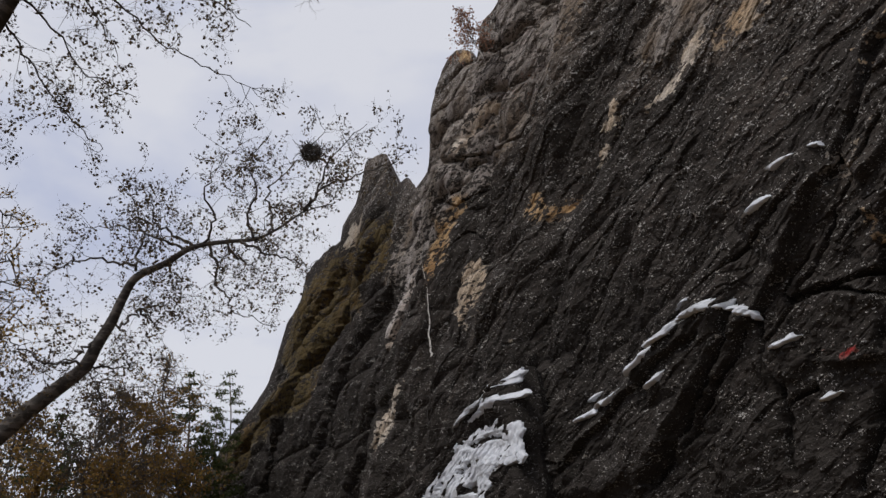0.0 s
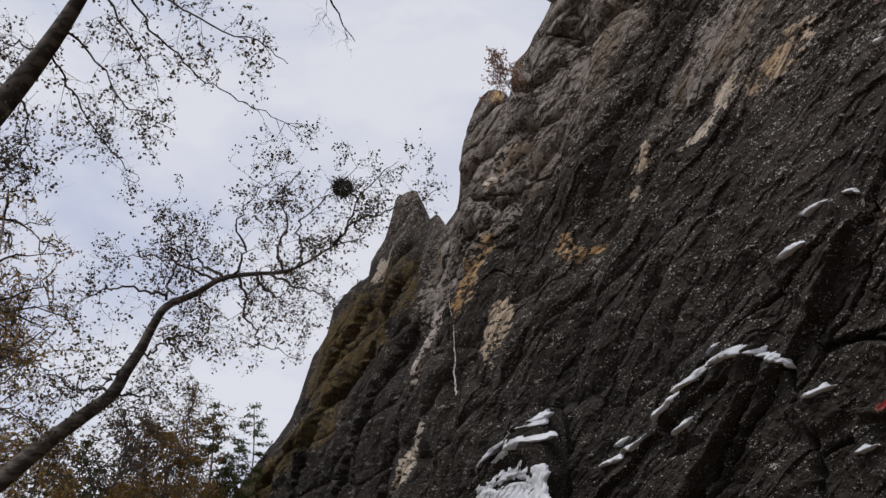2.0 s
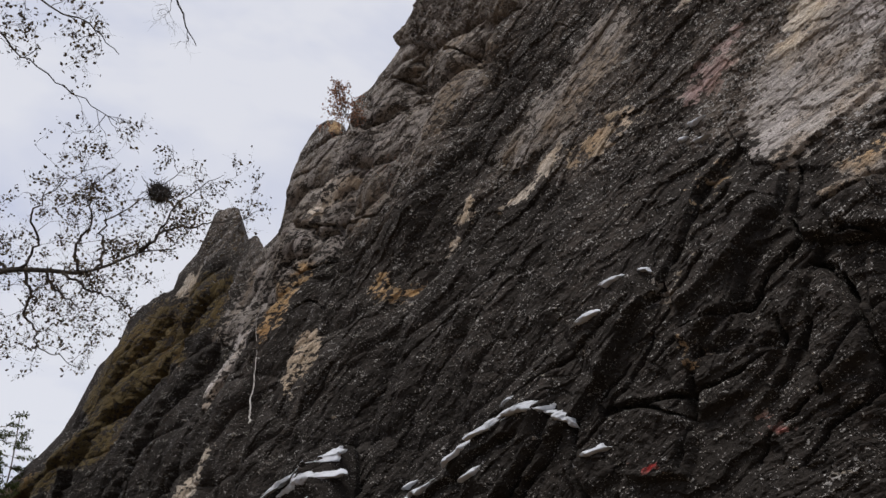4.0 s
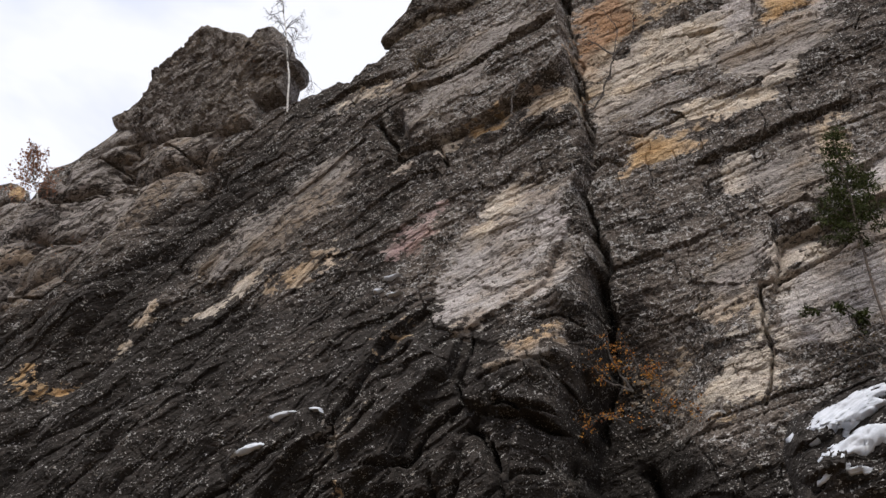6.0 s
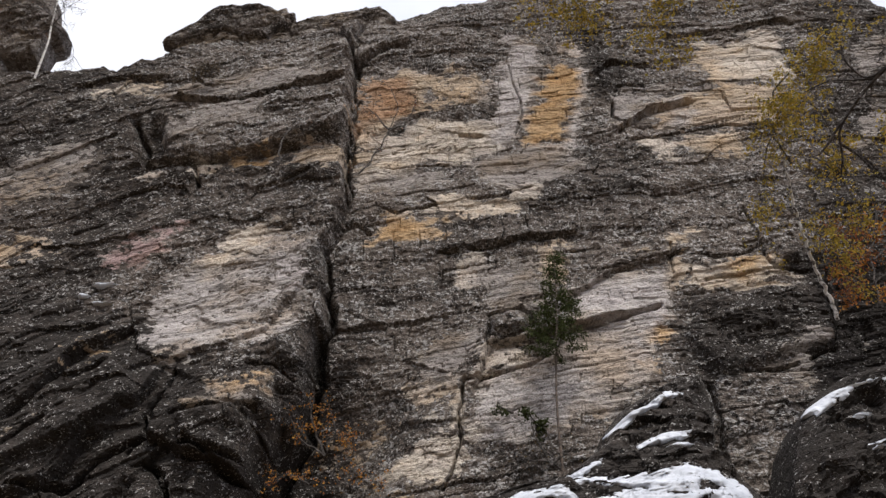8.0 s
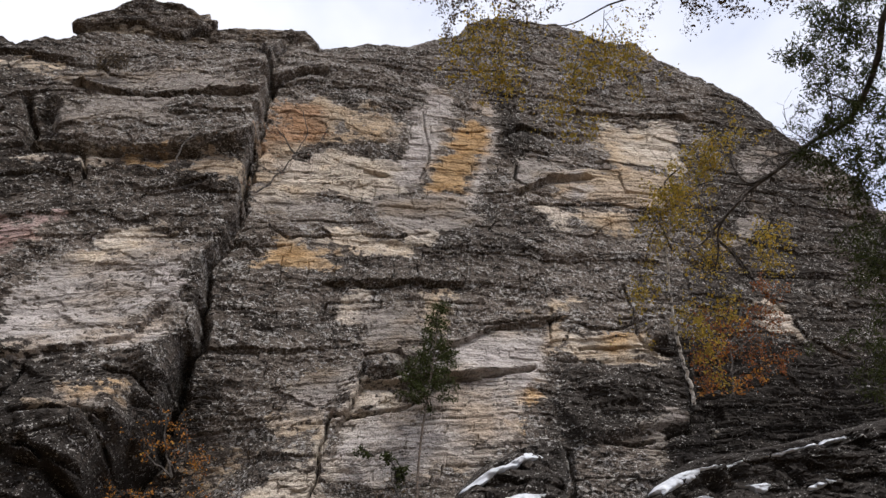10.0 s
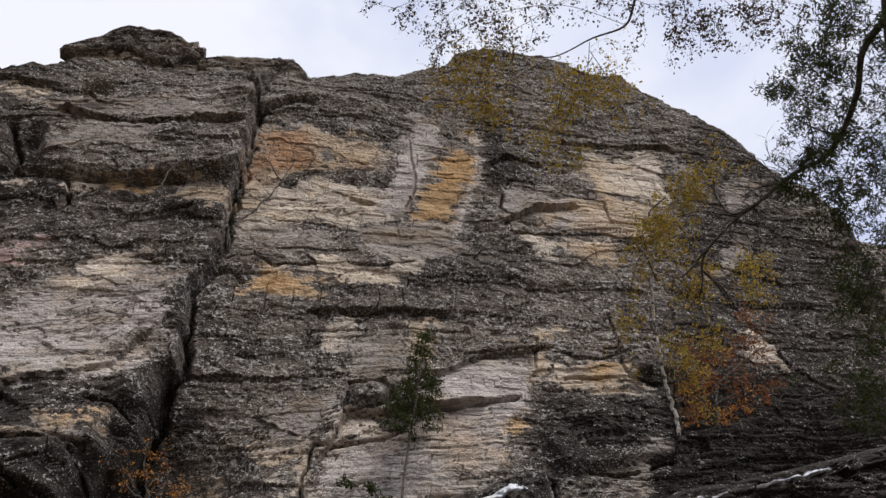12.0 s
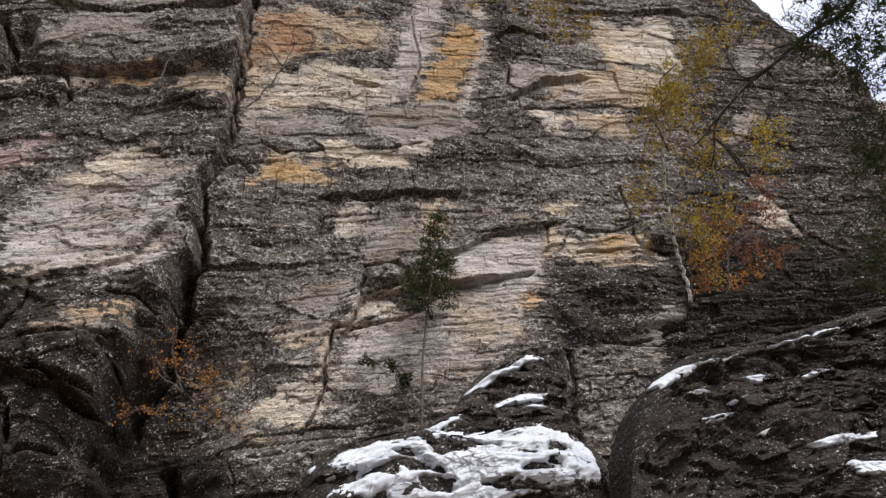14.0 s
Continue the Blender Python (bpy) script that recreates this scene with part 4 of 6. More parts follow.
    d = d + 0.5 * crown * (bulges(ws * 0.42 + 0.3 * fractal(sv, z, 3, 305), (z + 0.1 * sv) * 0.55 + 0.3 * fractal(sv, z, 3, 306), 301) - 0.6)
    d = d + 0.22 * (1 - ease(s, -14.0, -9.0)) * below * (bulges(ws * 0.33, (z - 0.6 * sv) * 0.5, 311) - 0.7)
    brink = far * ease(z, top - 1.2, top - 0.1)
    return massive + (d - massive) * (1 - 0.85 * brink)


def sheet_mesh(name, grid, mat, bed=None, tone=None, crust_shade=None, up=None):
    """A mesh over a rectangular grid of places (rows, columns, 3)."""
    rows, cols = grid.shape[:2]
    me = bpy.data.meshes.new(name)
    idx = np.arange(rows * cols).reshape(rows, cols)
    quads = np.stack([idx[:-1, :-1], idx[:-1, 1:], idx[1:, 1:], idx[1:, :-1]], -1).reshape(-1, 4)
    me.vertices.add(rows * cols)
    me.vertices.foreach_set("co", grid.reshape(-1).astype(np.float32))
    me.loops.add(quads.size)
    me.loops.foreach_set("vertex_index", quads.reshape(-1).astype(np.int32))
    me.polygons.add(len(quads))
    me.polygons.foreach_set("loop_start", np.arange(0, quads.size, 4, dtype=np.int32))
    me.polygons.foreach_set("use_smooth", np.full(len(quads), mat is not ROCK))
    if bed is not None:
        me.attributes.new("bed", "FLOAT_VECTOR", "POINT").data.foreach_set("vector", bed.reshape(-1).astype(np.float32))
        me.attributes.new("spot", "FLOAT_VECTOR", "POINT").data.foreach_set("vector", np.stack([bed[..., 0], up, bed[..., 2]], -1).reshape(-1).astype(np.float32))
    if tone is not None:
        me.attributes.new("tone", "FLOAT_COLOR", "POINT").data.foreach_set("color", tone.reshape(-1).astype(np.float32))
    if crust_shade is not None:
        me.attributes.new("crust_shade", "FLOAT", "POINT").data.foreach_set("value", crust_shade.reshape(-1).astype(np.float32))
    me.update()
    me.validate()
    me.materials.append(mat)
    return me


def tones(s, z):
    out = np.zeros(s.shape + (4,))
    out[..., :3] = (0.3, 0.27, 0.23)
    for colour, strength, pts in BARE:
        k = near_box(pts, s, z, 0.9)
        if not k.any():
            continue
        w = ease(inside(s[k], z[k], pts) + 0.5 * fractal(s[k] * 1.5, z[k] * 3.0, 4, 91, 0.6), -0.3, 0.25)
        a = out[k]
        a[:, :3] = a[:, :3] * (1 - w[:, None]) + np.array(colour) * w[:, None]
        a[:, 3] = np.maximum(a[:, 3], strength * w)
        out[k] = a
    return out


def crust_shades(s, z):
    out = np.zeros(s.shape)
    for value, pts in CRUST_SHADE:
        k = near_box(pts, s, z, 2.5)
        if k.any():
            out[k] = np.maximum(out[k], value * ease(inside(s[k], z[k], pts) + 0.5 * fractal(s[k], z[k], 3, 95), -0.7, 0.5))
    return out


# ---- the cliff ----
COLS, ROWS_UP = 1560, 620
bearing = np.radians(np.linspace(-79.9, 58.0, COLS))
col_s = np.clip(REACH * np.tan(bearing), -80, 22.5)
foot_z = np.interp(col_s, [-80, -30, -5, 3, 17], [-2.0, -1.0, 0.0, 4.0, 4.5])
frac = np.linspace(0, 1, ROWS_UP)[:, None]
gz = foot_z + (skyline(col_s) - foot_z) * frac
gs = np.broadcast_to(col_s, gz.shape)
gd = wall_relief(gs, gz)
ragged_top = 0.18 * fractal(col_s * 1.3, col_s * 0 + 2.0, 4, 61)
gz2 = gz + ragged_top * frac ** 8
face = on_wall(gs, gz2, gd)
# the crest rolls back from the edge and down behind
drop = 1.3 * (1 - ease(col_s, -26.0, -16.0))
crest = [on_wall(col_s, gz2[-1] - 0.02 * q * q - drop * q + 0.1 * lattice(col_s, col_s * 0 + q, 5), gd[-1] - q * 0.7) for q in range(1, 8)]
crest.append(on_wall(col_s, col_s * 0 - 2.0, gd[-1] - 9.0))
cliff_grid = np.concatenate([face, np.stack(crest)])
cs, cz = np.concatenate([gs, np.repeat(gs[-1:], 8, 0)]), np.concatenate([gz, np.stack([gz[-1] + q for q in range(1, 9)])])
# both ends turn back into the hill
def returned(a, move=0.0):
    return np.concatenate([a[:, :1] + move, a, a[:, -1:] + move], 1)


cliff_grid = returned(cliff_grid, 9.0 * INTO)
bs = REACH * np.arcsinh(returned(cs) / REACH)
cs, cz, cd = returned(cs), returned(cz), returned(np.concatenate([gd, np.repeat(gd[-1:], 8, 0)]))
cliff = new("cliff_wall", sheet_mesh("cliff_wall", cliff_grid, ROCK, np.stack([bs, cz - bed_rise(cs), cd], -1), tones(cs, cz), crust_shades(cs, cz), cz))
tagged(cliff, "long grey quartzite cliff with dark lichen and bare tan patches", "cliff", kind="structure")

# ---- the ground: a slope that climbs to the foot of the cliff ----
gx, gy = np.meshgrid(np.sinh(np.linspace(-6.2, 6.2, 160)) * 5, np.sinh(np.linspace(-6.2, 6.2, 160)) * 5)
toward = gx * INTO[0] + gy * INTO[1]
sideways = gx * ALONG[0] + gy * ALONG[1]
rise = np.clip(toward, 0, 15) / 14.0 * np.interp(sideways, [-60, -20, -5, 3, 17], [-0.5, 0.5, 1.5, 5.5, 6.0])
ground_z = rise * ease(toward, 0.0, 4.0) + 0.25 * fractal(gx * 0.3, gy * 0.3, 4, 8) * ease(np.hypot(gx, gy), 1, 5) - 0.02 * np.clip(-toward, 0, 200)
GROUND, nt, bsdf = material("leaf_litter")
co = nt.nodes.new("ShaderNodeNewGeometry").outputs["Position"]
nt.links.new(blend(nt, ramp(nt, texnoise(nt, co, 9.0, 6, 0.7), (0.4, 0.0), (0.6, 1.0)), (0.05, 0.04, 0.025), (0.15, 0.09, 0.035)), bsdf.inputs["Base Color"])
relief(nt, bsdf, texnoise(nt, co, 14.0, 5), 0.7, 0.05)
ground = new("ground", sheet_mesh("ground", np.stack([gx, gy, ground_z], -1), GROUND))
tagged(ground, "forest floor of brown leaf litter below the cliff", "ground", kind="structure")


# ---- loose rock and snow ----
def part(name, me, parent=None, label=""):
    ob = new(name, me)
    if parent is not None:
        ob.parent = parent
    return tagged(ob, label)


def outline_disc(pts, rings, around):
    """Points over an outline, ring by ring from its middle to its edge: arrays of s, z and the share of the way out."""
    pts = np.array(list(pts) + [pts[0]], float)
    seg = np.hypot(*np.diff(pts, axis=0).T)
    along = np.r_[0, np.cumsum(seg)]
    u = np.linspace(0, along[-1], around, endpoint=False)
    es, ez = np.interp(u, along, pts[:, 0]), np.interp(u, along, pts[:, 1])
    area = pts[:-1, 0] * pts[1:, 1] - pts[1:, 0] * pts[:-1, 1]
    mid = ((pts[:-1] + pts[1:]) * area[:, None]).sum(0) / (3 * area.sum())
    rho = np.linspace(0, 1, rings)[:, None]
    return mid[0] + (es - mid[0]) * rho, mid[1] + (ez - mid[1]) * rho, np.broadcast_to(rho, (rings, around))


def closed(grid):
    return np.concatenate([grid, grid[:, :1]], 1)


def block(name, pts, out, thick, soft, seed, label, category="rock", back=1.6, rings=66, around=330, crusty=0.6, tone=None, lean=0.0, mid=0.0, parent=None, wave=0.4):
    """A rock mass of its own with the given outline, standing `out` metres before the wall's plane. Returns how far out its face lies."""
    def front(s, z):
        i = np.maximum(inside(s, z, pts), 0)
        b = z - bed_rise(s) + 0.5 * fractal(s * 0.5, z * 0.6, 3, seed)
        k = np.searchsorted(LAYERS, b)
        low, high = LAYERS[k - 1], LAYERS[k]
        step = (hashed(k, np.floor(s / (0.4 + 1.2 * hashed(k, k * 0, seed)) + seed), seed + 1) - 0.5) * np.clip((high - low) * 0.3, 0.02, 0.14)
        groove = 0.02 * np.exp(-(np.minimum(b - low, high - b) / 0.025) ** 2)
        fade = ease(i, 0.0, 0.25)
        flake = min(1.0, wave / 0.3)
        return out + lean * (mid - z) + thick * (1 - np.exp(-i / soft)) + fade * (step - groove) + fade * (wave * fractal(s * 0.6, z * 0.8, 5, seed + 2, 0.55) + flake * 0.22 * facets(s * 1.1, b * 2.2, seed + 3) + 0.10 * facets(s * 2.6, b * 5.0, seed + 9) + 0.04 * facets(s * 6.0, b * 9.0, seed + 19) + 0.06 * fractal(s * 4, b * 6, 3, seed + 4, 0.6))

    s, z, rho = outline_disc(pts, rings, around)
    edge = 0.06 * fractal(s * 1.6, z * 1.6, 4, seed + 4) * rho ** 3
    d = front(s, z)
    face = on_wall(s + edge, z + edge, d)
    behind = [on_wall(s[-1] * k + (1 - k) * s[0], z[-1] * k + (1 - k) * z[0], d[-1] - back * b) for k, b in ((1.0, 0.45), (0.85, 0.9), (0.4, 1.0), (0.02, 1.0))]
    grid = closed(np.concatenate([face, np.stack(behind)])[::-1])
    ss, zz = closed(np.concatenate([s, np.repeat(s[-1:], 4, 0)])[::-1]), closed(np.concatenate([z, np.repeat(z[-1:], 4, 0)])[::-1])
    tn = np.zeros(ss.shape + (4,))
    tn[...] = tone if tone else (0.27, 0.24, 0.215, 0.3)
    bed = np.stack([ss, zz - bed_rise(ss), closed(np.concatenate([d] + [d[-1:] - back * b for b in (0.45, 0.9, 1.0, 1.0)])[::-1])], -1)
    ob = new(name, sheet_mesh(name, grid, ROCK, bed, tn, np.full(ss.shape, crusty), zz))
    if parent is None:
        tagged(ob, label, category)
    else:
        ob.parent = parent
        ob.matrix_parent_inverse = Matrix.Translation(-parent.location)
    return front


SNOW, nt, bsdf = material("old_snow", 0.6)
co = nt.nodes.new("ShaderNodeNewGeometry").outputs["Position"]
nt.links.new(ramp(nt, texnoise(nt, co, 6.0, 5, 0.6), (0.35, (0.46, 0.48, 0.52)), (0.6, (0.58, 0.595, 0.63))), bsdf.inputs["Base Color"])
bsdf.inputs["Subsurface Weight"].default_value = 0.0
relief(nt, bsdf, texnoise(nt, co, 22.0, 4), 0.35, 0.02)
snow_count = 0


def snow_patch(host, pts, slope=0.9, holes=()):
    """A cushion of snow draped over the face of its host."""
    global snow_count
    snow_count += 1
    s, z, rho = outline_disc(pts, *((90, 260) if holes else (26, 120)))
    wob = (0.08 + 0.05 * math.sqrt(np.ptp(s) * np.ptp(z))) * fractal(s * 4, z * 5, 4, snow_count, 0.65) * rho
    s, z = s + wob, z + 0.7 * wob
    size = math.sqrt(np.ptp(s) * np.ptp(z))
    lift = np.clip(0.2 * size, 0.09, 0.13) if slope > 0.5 else np.clip(0.12 * size, 0.03, 0.07)
    tip = slope * np.clip(z.mean() - z, -0.25, 0.25)
    patchy = 0.95 + 1.5 * fractal(s * 1.6, (z - 0.3 * s) * 4.0, 3, 7 + snow_count, 0.5) if size > 0.8 else 1 + 0.6 * fractal(s * 4, z * 4, 3, 7)
    rest = sum(host(s + a, z + b) for a, b in ((-0.15, 0.05), (0.15, -0.05), (0.04, 0.1), (-0.04, -0.1))) / 4
    d = rest + 0.03 + tip + lift * (1 - rho ** 5) * patchy - 0.04 * rho ** 5
    if holes:
        d = sum(host(s + a, z + b) for a in (-0.25, 0.0, 0.25) for b in (-0.15, 0.15)) / 6 + (0.09 + 0.05 * fractal(s * 1.5, (z - 0.3 * s) * 4.0, 3, 5, 0.5)) * (1 - rho ** 9) + 0.03
        for hole in holes:
            d = d - 0.22 * ease(inside(s, z, hole) + 0.12 * fractal(s * 3, z * 6, 4, 8, 0.6), -0.04, 0.06)
    under = on_wall(s[-1], z[-1], d[-1] - 0.10)
    grid = closed(np.concatenate([on_wall(s, z, d), under[None]])[::-1])
    ob = new("snow_patch", sheet_mesh("snow_patch", grid, SNOW))
    tagged(ob, "thin cushion of old white snow lying on a rock ledge", "snow", "snow on the ledges")


crag = new("rock_crag")
crag.location = on_wall(np.array([-14.0]), np.array([20.0]), np.array([0.4]))[0]
tagged(crag, "leaning grey rock crag on the crest of the cliff", "crag")
for outline, seed in (([(-19.01, 20.93), (-19.0, 21.2), (-17.98, 21.59), (-17.74, 22.08), (-17.71, 22.8), (-17.17, 23.31), (-16.56, 23.98), (-16.22, 24.42), (-15.84, 24.76), (-14.98, 24.18), (-14.39, 23.65), (-13.9, 23.46), (-13.45, 23.0), (-13.25, 22.57), (-12.89, 21.03), (-12.67, 19.65), (-12.57, 19.24), (-12.63, 18.64), (-13.06, 18.41), (-14.29, 18.88), (-16.5, 19.27)], 101), ([(-13.44, 22.93), (-13.17, 23.19), (-12.65, 23.3), (-12.2, 22.68), (-12.13, 22.02), (-12.23, 21.83), (-11.7, 21.53), (-11.33, 20.99), (-11.45, 20.68), (-11.71, 20.58), (-11.75, 19.99), (-11.8, 19.75), (-12.56, 19.61), (-12.93, 19.47), (-13.69, 20.49)], 111)):
    block("block", outline, 0.4, 0.4, 0.07, seed, "", crusty=0.0, tone=(0.22, 0.195, 0.172, 0.5), parent=crag, wave=0.2, back=0.9)
cap = block("cap_rock", [(-8.77, 21.34), (-8.7, 21.49), (-8.39, 21.85), (-7.92, 22.38), (-7.79, 22.74), (-7.44, 23.21), (-6.96, 23.29), (-6.58, 23.17), (-6.13, 23.38), (-5.73, 23.2), (-5.51, 23.02), (-5.27, 23.2), (-5.15, 22.88), (-4.97, 22.92), (-5.01, 22.73), (-5.25, 22.67), (-5.01, 22.53), (-5.24, 22.31), (-5.46, 22.16), (-5.69, 21.8), (-6.03, 21.82), (-6.39, 21.77), (-7.03, 22.14), (-7.88, 21.78), (-8.39, 21.41)], -0.1, 0.12, 0.04, 131, "flat layered cap rock jutting over the crest", crusty=0.15, tone=(0.25, 0.22, 0.19, 0.3), rings=60, wave=0.08, back=0.7)
block_e = block("cap_rock", [(-8.56, 20.83), (-8.46, 21.64), (-8.15, 22.16), (-7.61, 22.52), (-7.00, 22.71), (-6.64, 22.47), (-5.58, 22.84), (-5.19, 22.67), (-4.94, 21.81), (-6.56, 21.02), (-7.99, 20.55)], -0.45, 0.2, 0.1, 141, "pale jointed rock carrying the cap rock", crusty=0.0, tone=(0.33, 0.29, 0.24, 0.6), rings=60, wave=0.08, back=0.7)
block_c = block("cap_rock", [(-5.06, 22.16), (-5.16, 22.67), (-4.43, 23.10), (-3.26, 23.48), (-2.31, 23.71), (-1.84, 23.12), (-2.52, 22.36), (-4.12, 21.74)], -0.4, 0.2, 0.06, 151, "squat jointed grey block on the edge of the crest", crusty=0.1, tone=(0.27, 0.24, 0.21, 0.5), rings=60, wave=0.08, back=0.7)
block_a = block("boulder", [(0.06, 4.62), (0.04, 5.63), (0.18, 6.11), (0.92, 6.49), (1.88, 6.82), (2.45, 7.37), (2.63, 7.74), (3.08, 8.40), (3.71, 8.95), (4.31, 9.39), (4.85, 9.55), (4.89, 9.00), (4.71, 8.17), (4.47, 7.42), (4.67, 6.86), (4.84, 6.11), (4.53, 4.96)], 2.6, 0.6, 0.2, 171, "dark wedge-shaped boulder covered with melting snow", "boulder", crusty=0.8, back=3.0, lean=0.5, mid=6.0, tone=(0.27, 0.24, 0.21, -0.4))
block_b = block("boulder", [(4.86, 5.15), (5.38, 6.79), (5.83, 7.78), (6.17, 8.27), (6.96, 8.87), (7.76, 9.15), (8.73, 9.49), (9.80, 9.94), (11.45, 10.64), (13.29, 11.43), (15.26, 12.22), (13.73, 8.97), (11.05, 5.59), (7.69, 4.98)], 2.6, 0.2, 0.1, 191, "broad dark slab with thin snow along its edges", "boulder", crusty=1.0, back=3.0, rings=110, lean=0.25, mid=6.5, tone=(0.27, 0.24, 0.21, -0.4))
block_d = block("boulder", [(-27.24, 1.29), (-25.31, 2.62), (-23.51, 3.67), (-22.77, 4.22), (-21.79, 5.21), (-20.51, 5.88), (-19.21, 6.07), (-18.91, 5.29), (-18.77, 4.16), (-18.94, 3.57), (-18.63, 2.50), (-18.52, 1.22)], 1.9, 0.3, 0.15, 211, "dark pointed rock with snow caught on its steps", "boulder", crusty=1.0, back=1.8, lean=0.1, mid=4.0, tone=(0.27, 0.24, 0.21, -0.4))
snow_patch(wall_relief, [(-19.90, 3.26), (-19.55, 3.49), (-19.19, 3.40), (-19.68, 2.93), (-19.96, 2.99)])
snow_patch(wall_relief, [(-14.66, 5.01), (-13.94, 5.34), (-13.28, 5.67), (-13.78, 5.18), (-14.54, 4.92)])
snow_patch(wall_relief, [(-13.7, 5.38), (-13.1, 5.78), (-12.57, 6.0), (-12.2, 6.02), (-12.3, 5.80), (-12.62, 5.74), (-13.24, 5.42)])
snow_patch(wall_relief, [(-12.8, 5.88), (-12.3, 6.06), (-11.78, 6.1), (-11.4, 5.98), (-11.5, 5.82), (-11.98, 5.84), (-12.6, 5.76)])
snow_patch(wall_relief, [(-11.72, 5.99), (-11.22, 5.80), (-10.85, 5.52), (-10.84, 5.40), (-11.22, 5.52), (-11.53, 5.81)])
snow_patch(wall_relief, [(-13.06, 6.15), (-12.46, 6.36), (-12.59, 6.21)])
snow_patch(wall_relief, [(-17.40, 4.15), (-16.77, 4.50), (-16.05, 4.54), (-16.23, 4.28), (-16.60, 4.19)])
snow_patch(wall_relief, [(-16.31, 4.41), (-15.46, 4.66), (-14.78, 4.80), (-15.63, 4.41)])
snow_patch(wall_relief, [(-17.25, 4.75), (-16.92, 4.90), (-16.31, 4.90), (-16.84, 4.69)])
snow_patch(wall_relief, [(-14.06, 4.48), (-13.68, 4.83), (-13.26, 4.91), (-13.64, 4.63)])
snow_patch(wall_relief, [(-10.58, 4.71), (-10.21, 4.80), (-10.22, 5.03), (-10.08, 5.05), (-10.06, 4.88), (-9.92, 4.82), (-10.38, 4.69)])
snow_patch(wall_relief, [(-9.92, 3.57), (-9.69, 3.74), (-9.29, 3.70), (-9.74, 3.57)])
snow_patch(wall_relief, [(-9.76, 8.18), (-9.33, 8.37), (-8.98, 8.30), (-9.10, 8.21), (-9.52, 8.12)], 0.6)
snow_patch(wall_relief, [(-8.84, 8.33), (-8.67, 8.40), (-8.37, 8.14), (-8.77, 8.25)], 0.6)
snow_patch(wall_relief, [(-10.52, 7.49), (-10.05, 7.72), (-9.70, 7.73), (-9.64, 7.59), (-10.03, 7.52)], 0.6)
snow_patch(wall_relief, [(-7.81, 11.28), (-7.42, 11.27), (-7.61, 11.17)])
snow_patch(wall_relief, [(-7.46, 11.15), (-6.94, 11.03), (-7.30, 11.02)])
snow_patch(wall_relief, [(-7.63, 11.58), (-7.07, 11.65), (-7.40, 11.50)])
snow_patch(block_d, [(-22.11, 4.44), (-21.69, 4.84), (-20.99, 5.20), (-20.15, 5.49), (-19.50, 5.80), (-18.78, 5.91), (-18.63, 5.78), (-19.02, 5.63), (-18.96, 5.45), (-19.65, 5.54), (-20.31, 5.32), (-20.88, 5.07), (-21.57, 4.73)], 0.4)
snow_patch(block_d, [(-21.02, 4.61), (-20.45, 4.82), (-20.06, 5.06), (-19.74, 5.21), (-19.16, 5.19), (-18.62, 5.25), (-18.35, 5.09), (-18.85, 5.05), (-19.46, 4.85), (-20.61, 4.69)], 0.4)
snow_patch(block_d, [(-22.22, 3.59), (-21.82, 4.11), (-21.10, 4.20), (-20.59, 4.42), (-19.45, 4.40), (-18.68, 4.33), (-18.64, 3.76), (-18.37, 3.44), (-18.57, 3.26), (-19.40, 3.24), (-19.69, 2.87), (-19.98, 2.28), (-24.01, 2.47), (-23.06, 3.11)], 0.4, [[(-21.15, 3.92), (-20.41, 4.12), (-19.43, 4.07), (-19.24, 3.94), (-20.40, 3.94), (-21.01, 3.86)], [(-21.74, 3.21), (-20.54, 3.54), (-20.76, 3.35), (-21.55, 3.05)], [(-21.34, 2.70), (-20.50, 2.85), (-20.32, 2.57), (-21.15, 2.54)], [(-23.22, 2.74), (-22.46, 2.98), (-22.59, 2.71)]])
snow_patch(block_a, [(2.58, 7.58), (3.09, 8.06), (3.45, 8.34), (3.96, 8.82), (4.49, 8.99), (4.33, 8.77), (3.77, 8.39), (3.28, 7.94), (2.94, 7.68)], 0.15)
snow_patch(block_a, [(2.90, 7.11), (3.18, 7.37), (3.60, 7.53), (3.99, 7.59), (3.97, 7.48), (3.45, 7.27), (3.04, 7.09)], 0.15)
snow_patch(block_a, [(3.37, 7.08), (3.64, 7.26), (4.00, 7.30), (3.72, 7.15)], 0.15)
snow_patch(block_a, [(1.75, 6.41), (2.08, 6.72), (2.28, 6.89), (2.48, 6.95), (2.30, 6.71), (2.02, 6.47)], 0.15)
dark_strips = []
dark_strips += [[(1.61, 6.18), (2.04, 6.25), (2.82, 6.20), (2.37, 6.09), (1.94, 5.99), (1.73, 6.05)], [(0.29, 5.53), (0.63, 5.58), (0.87, 5.70), (1.27, 5.74), (1.31, 5.59), (0.95, 5.53), (0.57, 5.34), (0.31, 5.19)], [(1.35, 5.75), (1.84, 5.80), (1.99, 5.68), (1.50, 5.61)], [(1.70, 5.53), (2.15, 5.58), (2.13, 5.36), (1.73, 5.29)]]
dark_strips += [[(3.01, 5.78), (3.47, 5.97), (3.78, 6.00), (3.72, 5.92), (3.17, 5.76)], [(2.56, 5.60), (2.99, 5.67), (2.88, 5.55)], [(3.62, 6.26), (4.15, 6.37), (4.07, 6.27), (3.60, 6.18)], [(0.80, 5.23), (1.18, 5.34), (1.33, 5.07), (0.73, 5.02)]]
dark_strips += [[(1.27, 5.93), (1.68, 5.96), (1.60, 5.88), (1.31, 5.87)]]
